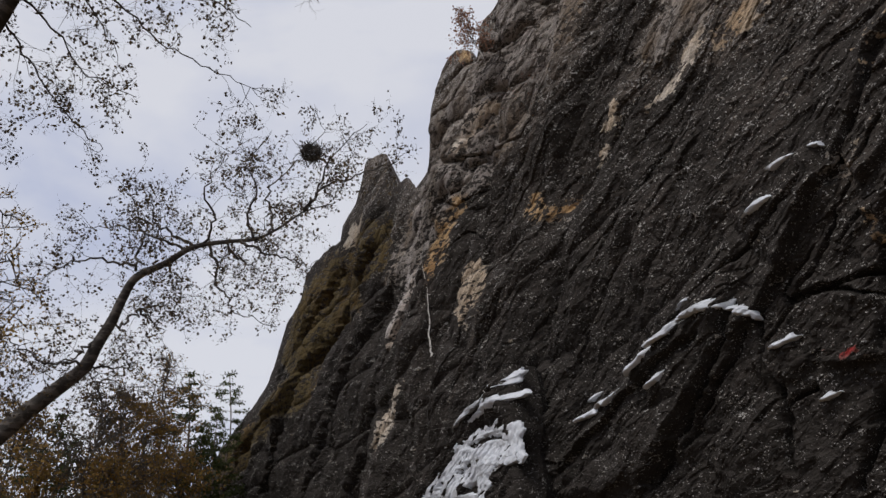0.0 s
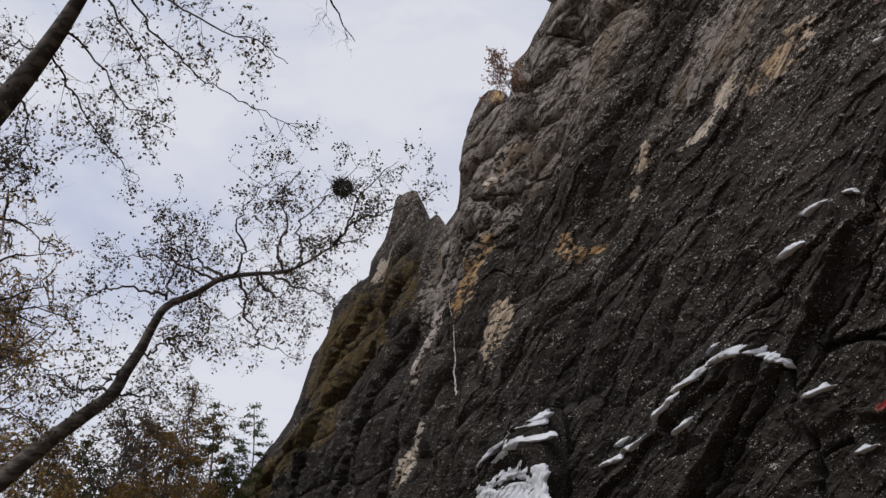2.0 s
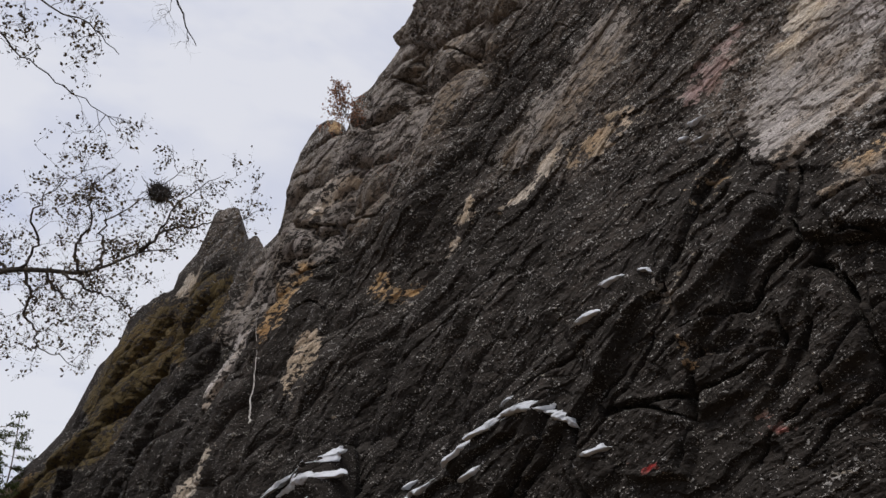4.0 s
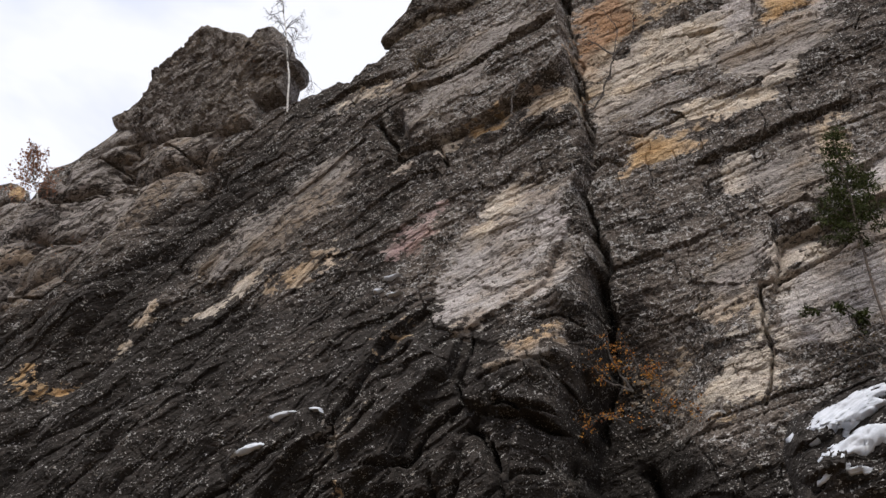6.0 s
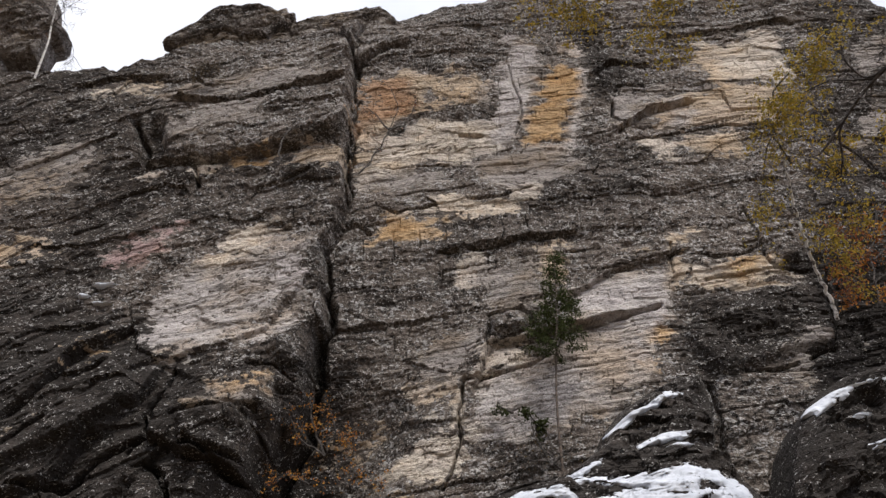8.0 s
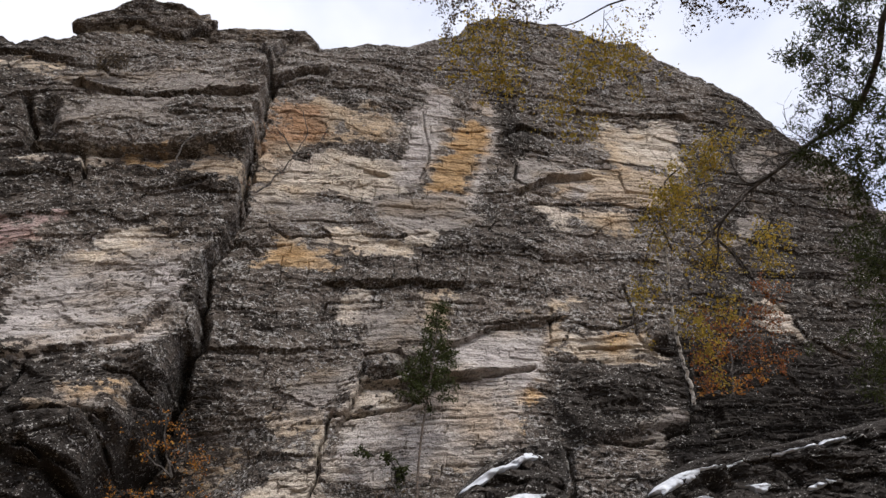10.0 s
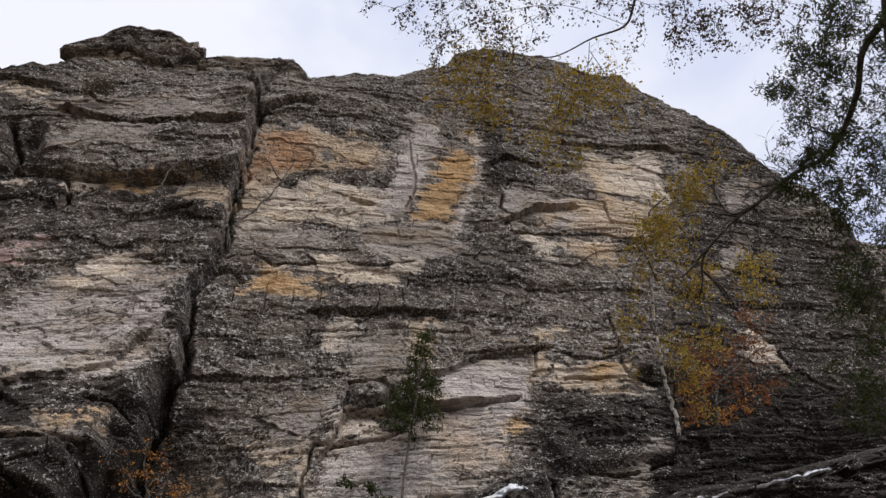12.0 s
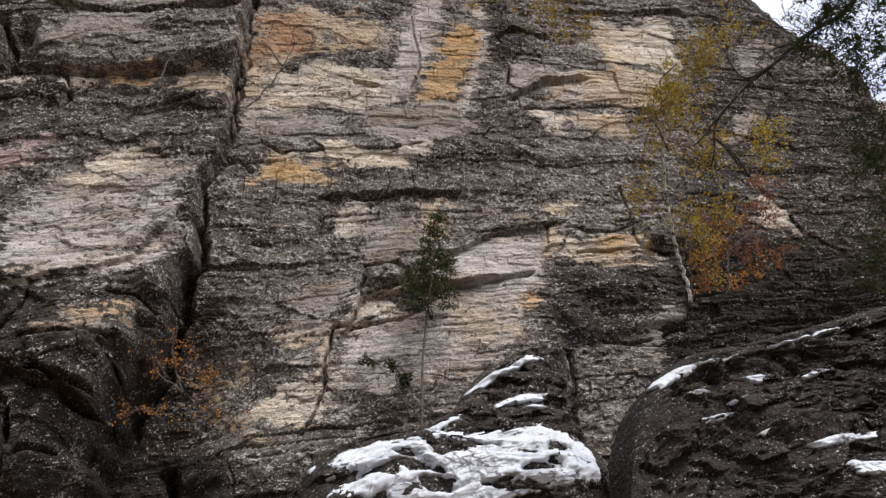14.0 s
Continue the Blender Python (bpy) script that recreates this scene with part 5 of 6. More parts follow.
snow_patch(block_a, [(0.15, 5.76), (0.54, 5.97), (1.36, 6.20), (2.01, 6.45), (2.23, 6.42), (2.94, 6.47), (3.23, 6.58), (3.63, 6.73), (3.79, 6.60), (4.06, 6.59), (4.29, 6.48), (4.38, 6.23), (4.49, 5.89), (4.37, 5.75), (3.83, 5.64), (2.93, 5.36), (2.11, 5.14), (0.40, 4.99), (0.26, 5.39)], 0.15, dark_strips)
snow_patch(block_b, [(5.83, 7.86), (6.06, 8.11), (6.59, 8.47), (7.09, 8.62), (6.92, 8.44), (6.82, 8.30), (6.36, 8.05), (6.03, 7.82)], 0.2)
snow_patch(block_b, [(6.76, 8.46), (7.60, 8.80), (8.24, 9.04), (7.49, 8.65), (6.97, 8.45)], 0.2)
snow_patch(block_b, [(8.19, 8.99), (8.83, 9.27), (9.27, 9.46), (9.91, 9.78), (9.89, 9.72), (9.25, 9.40), (8.73, 9.17)], 0.2)
snow_patch(block_b, [(9.91, 9.78), (10.76, 10.11), (10.73, 10.04), (9.90, 9.70)], 0.2)
snow_patch(block_b, [(6.63, 7.86), (6.77, 7.97), (7.08, 7.98), (6.89, 7.86)], 0.2)
snow_patch(block_b, [(6.68, 7.35), (6.91, 7.41), (7.30, 7.48), (7.08, 7.30), (6.75, 7.24)], 0.2)
snow_patch(block_b, [(7.67, 8.36), (8.23, 8.50), (8.29, 8.35), (8.10, 8.26)], 0.2)
snow_patch(block_b, [(9.06, 8.55), (9.51, 8.78), (9.91, 8.87), (9.51, 8.64), (9.15, 8.50)], 0.2)
snow_patch(block_b, [(7.27, 7.71), (7.58, 7.80), (7.41, 7.65)], 0.2)
snow_patch(block_b, [(7.57, 7.08), (7.90, 7.25), (7.72, 7.05)], 0.2)
snow_patch(block_b, [(8.31, 6.87), (8.67, 7.04), (9.44, 7.29), (10.29, 7.48), (10.20, 7.31), (9.46, 7.12), (8.47, 6.83)], 0.2)
snow_patch(block_b, [(8.86, 6.54), (9.14, 6.70), (9.91, 6.77), (9.72, 6.42), (9.10, 6.39)], 0.2)


# ---- plants ----
class Heap:
    """Gathers tubes and leaves into one mesh."""
    def __init__(self, seed):
        self.v, self.f, self.n, self.rng = [], [], 0, np.random.RandomState(seed)

    def tube(self, pts, r0, r1, sides=6):
        pts = np.asarray(pts, float)
        m = len(pts)
        t = np.gradient(pts, axis=0)
        t /= np.linalg.norm(t, axis=1)[:, None] + 1e-9
        ref = np.eye(3)[np.argmin(np.abs(t).max(0))]
        a = np.cross(t, ref)
        a /= np.linalg.norm(a, axis=1)[:, None] + 1e-9
        b = np.cross(t, a)
        r = np.linspace(r0, r1, m) if np.isscalar(r0) else np.asarray(r0)
        ang = np.linspace(0, 2 * math.pi, sides, endpoint=False)
        ring = pts[:, None] + r[:, None, None] * (np.cos(ang)[None, :, None] * a[:, None] + np.sin(ang)[None, :, None] * b[:, None])
        self.v.append(ring.reshape(-1, 3))
        i = np.arange(m - 1)[:, None] * sides + np.arange(sides)[None]
        j = np.arange(m - 1)[:, None] * sides + (np.arange(sides)[None] + 1) % sides
        self.f.append((np.stack([i, j, j + sides, i + sides], -1) + self.n).reshape(-1, 4))
        self.n += m * sides

    def leaves(self, at, size, flat=0.0, wide=0.34):
        """One small folded blade at each place."""
        at = np.asarray(at, float).reshape(-1, 3)
        k = len(at)
        if not k:
            return
        u = self.rng.normal(size=(k, 3))
        u[:, 2] -= 0.5
        u /= np.linalg.norm(u, axis=1)[:, None]
        w = self.rng.normal(size=(k, 3))
        w[:, 2] *= 1 - flat
        w -= (w * u).sum(1)[:, None] * u
        w /= np.linalg.norm(w, axis=1)[:, None]
        s = (size * self.rng.uniform(0.6, 1.25, k))[:, None]
        self.v.append(np.stack([at, at + 0.5 * s * u + wide * s * w, at + s * u, at + 0.5 * s * u - wide * s * w], 1).reshape(-1, 3))
        self.f.append(np.arange(k * 4).reshape(k, 4) + self.n)
        self.n += k * 4

    def mesh(self, name, mat, smooth=False):
        me = bpy.data.meshes.new(name)
        v, f = np.concatenate(self.v), np.concatenate(self.f)
        me.vertices.add(len(v))
        me.vertices.foreach_set("co", v.reshape(-1).astype(np.float32))
        me.loops.add(f.size)
        me.loops.foreach_set("vertex_index", f.reshape(-1).astype(np.int32))
        me.polygons.add(len(f))
        me.polygons.foreach_set("loop_start", np.arange(0, f.size, 4, dtype=np.int32))
        me.polygons.foreach_set("use_smooth", np.full(len(f), smooth))
        me.update()
        me.materials.append(mat)
        return me


def leaf_material(name, *colours):
    m, nt, bsdf = material(name, 0.8, 0.1)
    g = nt.nodes.new("ShaderNodeNewGeometry")
    stops = [(i / max(1, len(colours) - 1), c) for i, c in enumerate(colours)]
    nt.links.new(ramp(nt, g.outputs["Random Per Island"], *stops), bsdf.inputs["Base Color"])
    thin = nt.nodes.new("ShaderNodeBsdfTranslucent")
    nt.links.new(ramp(nt, g.outputs["Random Per Island"], *stops), thin.inputs[0])
    mixed = nt.nodes.new("ShaderNodeMixShader")
    mixed.inputs[0].default_value = 0.4
    nt.links.new(bsdf.outputs[0], mixed.inputs[1])
    nt.links.new(thin.outputs[0], mixed.inputs[2])
    nt.links.new(mixed.outputs[0], nt.nodes["Material Output"].inputs[0])
    return m


def bark_material(name, light, dark, scale=6.0, cut=0.5):
    m, nt, bsdf = material(name, 0.85)
    co = nt.nodes.new("ShaderNodeNewGeometry").outputs["Position"]
    n = texnoise(nt, scaled(nt, co, 1.0, 1.0, 2.2), scale, 5, 0.65)
    nt.links.new(ramp(nt, n, (cut - 0.06, dark), (cut + 0.05, light)), bsdf.inputs["Base Color"])
    relief(nt, bsdf, n, 0.6, 0.02)
    return m


BIRCH_LEAF = leaf_material("faded_birch_leaf", (0.045, 0.036, 0.032), (0.075, 0.058, 0.042), (0.125, 0.09, 0.045), (0.055, 0.045, 0.036))
YELLOW_LEAF = leaf_material("yellow_birch_leaf", (0.20, 0.15, 0.03), (0.38, 0.25, 0.035), (0.27, 0.23, 0.045), (0.46, 0.29, 0.045))
ORANGE_LEAF = leaf_material("orange_leaf", (0.42, 0.16, 0.03), (0.5, 0.25, 0.06), (0.24, 0.08, 0.03), (0.55, 0.3, 0.05))
RED_LEAF = leaf_material("red_brown_leaf", (0.22, 0.07, 0.03), (0.34, 0.11, 0.035), (0.15, 0.06, 0.03), (0.30, 0.16, 0.04))
PINK_LEAF = leaf_material("sparse_russet_leaf", (0.32, 0.17, 0.12), (0.24, 0.13, 0.08))
BROWN_LEAF = leaf_material("brown_autumn_leaf", (0.13, 0.075, 0.022), (0.20, 0.11, 0.03), (0.10, 0.07, 0.02), (0.24, 0.15, 0.045))
GOLD_LEAF = leaf_material("golden_brown_birch_leaf", (0.30, 0.18, 0.05), (0.22, 0.13, 0.04), (0.36, 0.24, 0.08), (0.16, 0.10, 0.035))
NEEDLE = leaf_material("pine_needles", (0.026, 0.033, 0.013), (0.044, 0.054, 0.018), (0.068, 0.076, 0.025))
DARK_BARK = bark_material("dark_birch_bark", (0.10, 0.085, 0.075), (0.035, 0.03, 0.026), 9.0, 0.52)
WHITE_BARK = bark_material("white_birch_bark", (0.55, 0.52, 0.48), (0.06, 0.05, 0.045), 9.0, 0.46)
PINE_BARK = bark_material("pine_bark", (0.12, 0.09, 0.07), (0.05, 0.04, 0.033), 12.0, 0.5)
UP = np.array((0.0, 0.0, 1.0))


def smooth_line(pts, steps=5):
    """A rounded line through the points."""
    pts = np.asarray(pts, float)
    p = np.concatenate([2 * pts[:1] - pts[1:2], pts, 2 * pts[-1:] - pts[-2:-1]])
    gap = np.linalg.norm(np.diff(p, axis=0), axis=1) + 1e-6
    out = []
    for i in range(1, len(p) - 2):
        m0 = (p[i + 1] - p[i - 1]) / (gap[i] + gap[i - 1]) * gap[i]
        m1 = (p[i + 2] - p[i]) / (gap[i + 1] + gap[i]) * gap[i]
        for t in np.linspace(0, 1, steps, endpoint=False):
            out.append(p[i] * (2 * t ** 3 - 3 * t * t + 1) + m0 * (t ** 3 - 2 * t * t + t) + p[i + 1] * (3 * t * t - 2 * t ** 3) + m1 * (t ** 3 - t * t))
    out.append(p[-2])
    return np.array(out)


def crooked(line, amount, rng):
    """The same line with the small kinks of a grown branch."""
    line = np.array(line)
    kink = rng.normal(size=line.shape) * amount
    kink[0] = kink[-1] = 0
    return line + kink


def sprout(wood, leaf, start, way, length, radius, depth, leaf_size, density, droop=0.15, spread=0.9):
    """A twig with side twigs; leaves sit along the last ones."""
    rng = wood.rng
    n = 5
    p, d = np.array(start, float), np.array(way, float)
    pts = [p.copy()]
    for _ in range(n):
        d = d + rng.normal(size=3) * 0.34 - UP * droop * 0.35
        d /= np.linalg.norm(d)
        p = p + d * length / n
        pts.append(p.copy())
    wood.tube(pts, radius, radius * 0.25, 3)
    if depth:
        for _ in range(rng.randint(3, 6)):
            k = rng.uniform(0.25, 1.0) * n
            i = min(int(k), n - 1)
            base = pts[i] + (pts[i + 1] - pts[i]) * (k - i)
            side = d + rng.normal(size=3) * spread
            side /= np.linalg.norm(side)
            sprout(wood, leaf, base, side, length * rng.uniform(0.45, 0.7), radius * 0.5, depth - 1, leaf_size, density, droop, spread)
    if depth <= 1 and leaf is not None:
        k = rng.poisson(density * length)
        if k:
            t = rng.uniform(0.1, 1, k) * n
            i = np.minimum(t.astype(int), n - 1)
            q = np.array(pts)
            leaf.leaves(q[i] + (q[i + 1] - q[i]) * (t - i)[:, None] + rng.normal(size=(k, 3)) * leaf_size * 0.5, leaf_size)


def dress(wood, leaf, line, count, length, radius, depth, leaf_size, density, lift=0.3, first=0.15, droop=0.15):
    """Side branches along a limb."""
    rng = wood.rng
    q = np.asarray(line)
    for _ in range(count):
        k = rng.uniform(first, 1.0) * (len(q) - 1)
        i = min(int(k), len(q) - 2)
        t = q[i + 1] - q[i]
        t /= np.linalg.norm(t)
        way = t * 0.5 + rng.normal(size=3) * 0.7 + UP * lift
        way /= np.linalg.norm(way)
        sprout(wood, leaf, q[i] + (q[i + 1] - q[i]) * (k - i), way, length * rng.uniform(0.6, 1.2) * (1.15 - 0.5 * k / len(q)), radius, depth, leaf_size, density, droop)


def plant(name, base, label, category, group=""):
    e = new(name)
    e.location = base
    return tagged(e, label, category, group)


def add_part(name, me, thing, label=""):
    ob = new(name, me)
    ob.parent = thing
    ob.matrix_parent_inverse = Matrix.Translation(-thing.location)
    return tagged(ob, label)


# the leaning birch beside the path, with faded leaves
b_trunk = smooth_line([(-4.23, 4.89, -0.3), (-4.22, 5.19, 1.19), (-4.05, 5.59, 1.60), (-3.75, 5.89, 2.06), (-3.58, 5.98, 2.26), (-3.44, 6.04, 2.43), (-3.28, 6.10, 2.61), (-3.11, 6.16, 2.78), (-2.93, 6.21, 2.96), (-2.84, 6.21, 3.15), (-2.74, 6.20, 3.33), (-2.66, 6.18, 3.52), (-2.56, 6.17, 3.69), (-2.35, 6.21, 3.81), (-2.13, 6.24, 3.96), (-1.86, 6.30, 4.02), (-1.63, 6.35, 4.05), (-1.44, 6.36, 4.14), (-1.20, 6.35, 4.29), (-0.94, 6.36, 4.36)])
thing = plant("birch_tree", b_trunk[0], "leaning birch with dark bark and sparse faded autumn leaves", "tree")
wood, leaf = Heap(11), Heap(12)
trunk = Heap(13)
trunk.tube(b_trunk, np.interp(np.linspace(0, 1, len(b_trunk)), [0, 0.2, 0.34, 0.45, 0.6, 0.75, 1], [0.10, 0.078, 0.062, 0.05, 0.036, 0.022, 0.004]), 0, 10)
limbs = []
limbs += [[(-1.20, 6.35, 4.29), (-1.07, 6.22, 4.39), (-0.91, 6.11, 4.45), (-0.66, 6.02, 4.47), (-0.42, 6.00, 4.55), (-0.27, 5.88, 4.58)], [(-2.93, 6.21, 2.98), (-3.03, 6.05, 2.97), (-3.09, 5.91, 2.94), (-3.15, 5.75, 3.00), (-3.20, 5.59, 3.04), (-3.30, 5.41, 3.06)], [(-2.87, 6.19, 3.16), (-2.92, 6.08, 3.06), (-2.99, 5.96, 2.95), (-3.12, 5.91, 2.86)], [(-2.75, 6.21, 3.28), (-2.68, 6.33, 3.36), (-2.62, 6.43, 3.49), (-2.49, 6.58, 3.56), (-2.38, 6.60, 3.64), (-2.17, 6.76, 3.70)], [(-2.62, 6.43, 3.49), (-2.55, 6.48, 3.41), (-2.45, 6.65, 3.35)]]
limbs += [[(-2.56, 6.15, 3.74), (-2.58, 6.19, 3.95), (-2.53, 6.24, 4.15), (-2.61, 6.15, 4.30), (-2.74, 6.11, 4.50)], [(-2.56, 6.14, 3.78), (-2.68, 5.98, 3.76), (-2.83, 5.80, 3.74), (-2.93, 5.67, 3.64), (-3.11, 5.62, 3.50)], [(-2.13, 6.23, 3.97), (-2.33, 6.22, 4.11), (-2.47, 6.24, 4.22), (-2.49, 6.15, 4.40), (-2.65, 6.13, 4.55)], [(-2.04, 6.25, 4.00), (-1.93, 6.11, 4.17), (-1.95, 5.92, 4.32), (-1.84, 5.78, 4.45), (-1.58, 5.65, 4.63)], [(-1.77, 6.32, 4.04), (-1.61, 6.29, 3.94), (-1.48, 6.34, 3.90), (-1.29, 6.39, 3.86), (-1.11, 6.35, 3.76), (-0.83, 6.40, 3.76)]]
limbs += [[(-1.86, 6.30, 4.02), (-1.81, 6.46, 3.93), (-1.65, 6.53, 3.84), (-1.50, 6.68, 3.83)], [(-2.00, 6.27, 3.98), (-1.94, 6.35, 3.82), (-2.00, 6.48, 3.71), (-1.91, 6.53, 3.62), (-1.86, 6.59, 3.48), (-1.73, 6.74, 3.45), (-1.52, 6.82, 3.35)], [(-1.52, 6.36, 4.11), (-1.49, 6.40, 4.29), (-1.54, 6.32, 4.45), (-1.41, 6.36, 4.66), (-1.20, 6.31, 4.85), (-0.95, 6.31, 5.15)], [(-2.92, 6.21, 2.97), (-2.73, 6.30, 2.96), (-2.57, 6.46, 3.03)], [(-2.18, 6.23, 3.94), (-2.34, 6.26, 4.01), (-2.58, 6.23, 4.12), (-2.82, 6.22, 4.18), (-3.11, 6.21, 4.16)]]
limbs += [[(-1.20, 6.35, 4.29), (-1.05, 6.19, 4.45), (-0.90, 6.00, 4.67), (-0.59, 5.83, 4.84)], [(-1.63, 6.35, 4.05), (-1.65, 6.17, 4.21), (-1.54, 6.01, 4.39), (-1.60, 5.91, 4.56), (-1.37, 5.74, 4.77)]]
for pts in limbs:
    line = crooked(smooth_line(pts), 0.012, wood.rng)
    own = Heap(14)
    own.tube(line, 0.013, 0.002, 6)
    add_part("limb", own.mesh("limb", DARK_BARK, True), thing)
    dress(wood, leaf, line, 11, 0.42, 0.0028, 2, 0.029, 19.0, 0.25)
dress(wood, leaf, b_trunk[int(len(b_trunk) * 0.5):], 22, 0.5, 0.003, 2, 0.029, 17.0, 0.45)
add_part("trunk", trunk.mesh("trunk", DARK_BARK, True), thing)
tagged(add_part("twig_mass", wood.mesh("twig_mass", DARK_BARK), thing), kind="stuff")
add_part("crown", leaf.mesh("crown", BIRCH_LEAF), thing, "sparse faded brown-green leaves")

# a nest high in its outer branches
nest = Heap(17)
nc = np.array((-1.09, 6.02, 4.69))
for _ in range(260):
    o = nest.rng.normal(size=3)
    o /= np.linalg.norm(o)
    q = nc + o * np.array((0.085, 0.085, 0.06)) * nest.rng.uniform(0.5, 1.0)
    w = np.cross(o, nest.rng.normal(size=3)) * 0.05
    nest.tube([q - w, q + o * 0.008, q + w], 0.003, 0.002, 3)
tagged(new("bird_nest", nest.mesh("bird_nest", DARK_BARK)), "dark round twig nest caught in the birch branches", "nest")

# the second birch, whose boughs hang in from above
thing = plant("birch_tree", (-4.9, 3.4, -0.2), "birch with a dark trunk and hanging leafy boughs", "tree")
trunk, wood, leaf = Heap(21), Heap(22), Heap(23)
b_trunk = smooth_line([(-4.9, 3.4, -0.2), (-3.70, 4.28, 3.27), (-3.38, 4.34, 4.01), (-3.09, 4.35, 4.56), (-2.86, 4.28, 4.88), (-2.64, 4.17, 5.18), (-2.38, 4.00, 5.54), (-2.03, 3.76, 5.95)])
trunk.tube(b_trunk, np.interp(np.linspace(0, 1, len(b_trunk)), [0, 0.6, 1], [0.12, 0.06, 0.02]), 0, 10)
boughs = []
boughs += [[(-2.36, 4.04, 5.52), (-2.25, 4.26, 5.18), (-2.01, 4.43, 4.93), (-1.79, 4.62, 4.81), (-1.54, 4.77, 4.71), (-1.24, 4.91, 4.62)], [(-2.84, 4.28, 4.90), (-2.79, 4.52, 4.79), (-2.69, 4.72, 4.59), (-2.59, 4.98, 4.46), (-2.46, 5.12, 4.34)], [(-2.87, 4.28, 4.86), (-3.03, 4.26, 4.94), (-3.25, 4.22, 4.97)], [(-2.35, 4.16, 5.39), (-2.04, 4.28, 5.28), (-1.71, 4.41, 5.13), (-1.40, 4.47, 5.02), (-1.26, 4.57, 4.94)], [(-3.02, 4.34, 4.64), (-2.94, 4.43, 4.38), (-2.98, 4.44, 4.09)]]
boughs += [[(-2.52, 4.10, 5.35), (-2.36, 4.53, 5.11), (-2.29, 4.83, 4.93)], [(-2.72, 4.21, 5.07), (-2.61, 4.51, 4.96), (-2.48, 4.83, 4.79), (-2.21, 5.02, 4.70)], [(-3.21, 4.35, 4.43), (-3.21, 4.59, 4.26), (-3.01, 4.75, 4.21)], [(-1.07, 4.32, 5.47), (-0.92, 4.50, 5.31), (-0.80, 4.63, 5.16)]]
for pts in boughs:
    line = crooked(smooth_line(pts), 0.012, wood.rng)
    own = Heap(24)
    own.tube(line, 0.009, 0.0025, 6)
    add_part("limb", own.mesh("limb", DARK_BARK, True), thing)
    dress(wood, leaf if pts is not boughs[-1] else None, line, 10 if pts is not boughs[-1] else 2, 0.42, 0.003, 2, 0.029, 18.0, -0.1, 0.1, 0.35)
add_part("trunk", trunk.mesh("trunk", DARK_BARK, True), thing)
tagged(add_part("twig_mass", wood.mesh("twig_mass", DARK_BARK), thing), kind="stuff")
add_part("crown", leaf.mesh("crown", BIRCH_LEAF), thing, "sparse faded brown-green leaves")


# ---- the wood below the far end of the cliff ----
def broadleaf(base, height, seed, leaf_mat, bark, label, leaf_size=0.16, density=9.0, spread=0.34, bare=0.3, lean=(0.0, 0.0), category="tree", count=46, thick=0.011):
    thing = plant("birch_tree", base, label, category, "trees below the cliff")
    trunk, wood, leaf = Heap(seed), Heap(seed + 1), Heap(seed + 2)
    b = np.array(base, float)
    rng = trunk.rng
    pts = [b]
    for i in range(1, 8):
        pts.append(b + np.array((lean[0] * i / 7 + rng.normal() * 0.02 * height * i / 7, lean[1] * i / 7 + rng.normal() * 0.02 * height, height * i / 7 * 0.96)))
    line = smooth_line(pts)
    trunk.tube(line, height * thick, height * 0.002, 8)
    for k in np.sort(rng.uniform(bare, 0.98, count)):
        at = line[int(k * (len(line) - 1))]
        w = rng.normal(size=3)
        w[2] = abs(w[2]) * 0.6 + 0.5
        w /= np.linalg.norm(w)
        reach = height * spread * (1.15 - k) * rng.uniform(0.6, 1.1) + 0.06 * height
        sprout(wood, leaf, at, w, reach, height * 0.003 + 0.003, 2, leaf_size, density, 0.1, 0.8)
    add_part("trunk", trunk.mesh("trunk", bark, True), thing)
    tagged(add_part("twig_mass", wood.mesh("twig_mass", DARK_BARK), thing), kind="stuff")
    if leaf.v:
        add_part("crown", leaf.mesh("crown", leaf_mat), thing)
    return thing


def conifer(base, height, seed, label, bare=0.25, width=0.2, tuft=0.22, whorls=26, dense=9, name="pine_tree", group="trees below the cliff", lean=(0.0, 0.0), thick=0.011):
    thing = plant(name, base, label, "tree", group)
    trunk, wood, leaf = Heap(seed), Heap(seed + 1), Heap(seed + 2)
    b = np.array(base, float)
    rng = trunk.rng
    tip = b + np.array((lean[0], lean[1], height))
    line = smooth_line([b, b + (tip - b) * 0.35 + rng.normal(size=3) * 0.01 * height, b + (tip - b) * 0.7 + rng.normal(size=3) * 0.01 * height, tip])
    trunk.tube(line, height * thick, height * 0.002, 8)
    for k in np.linspace(bare, 0.99, whorls):
        at = b + (tip - b) * k
        shape = min(1.0, (1.02 - k) * 1.9) * (0.55 + 0.45 * min(1, (k - bare) * 5 + 0.4))
        for _ in range(rng.randint(3, 6)):
            a = rng.uniform(0, 2 * math.pi)
            reach = height * width * shape * rng.uniform(0.55, 1.15) + 0.02 * height
            end = at + np.array((math.cos(a) * reach, math.sin(a) * reach, reach * rng.uniform(-0.1, 0.45)))
            mid = (at + end) / 2 - UP * reach * 0.08
            wood.tube([at, mid, end], height * 0.003 * (1.1 - k) + 0.003, 0.003, 4)
            for q in np.linspace(0.35, 1.0, max(2, int(reach / tuft * 1.4))):
                c = at + (end - at) * q
                leaf.leaves(c + rng.normal(size=(2 * dense, 3)) * tuft * np.array((0.45, 0.45, 0.28)), tuft, 0.0, 0.22 if tuft > 0.2 else 0.13)
    add_part("trunk", trunk.mesh("trunk", PINE_BARK, True), thing)
    tagged(add_part("twig_mass", wood.mesh("twig_mass", PINE_BARK), thing), kind="stuff")
    add_part("crown", leaf.mesh("crown", NEEDLE), thing, "dark green needles")
    return thing


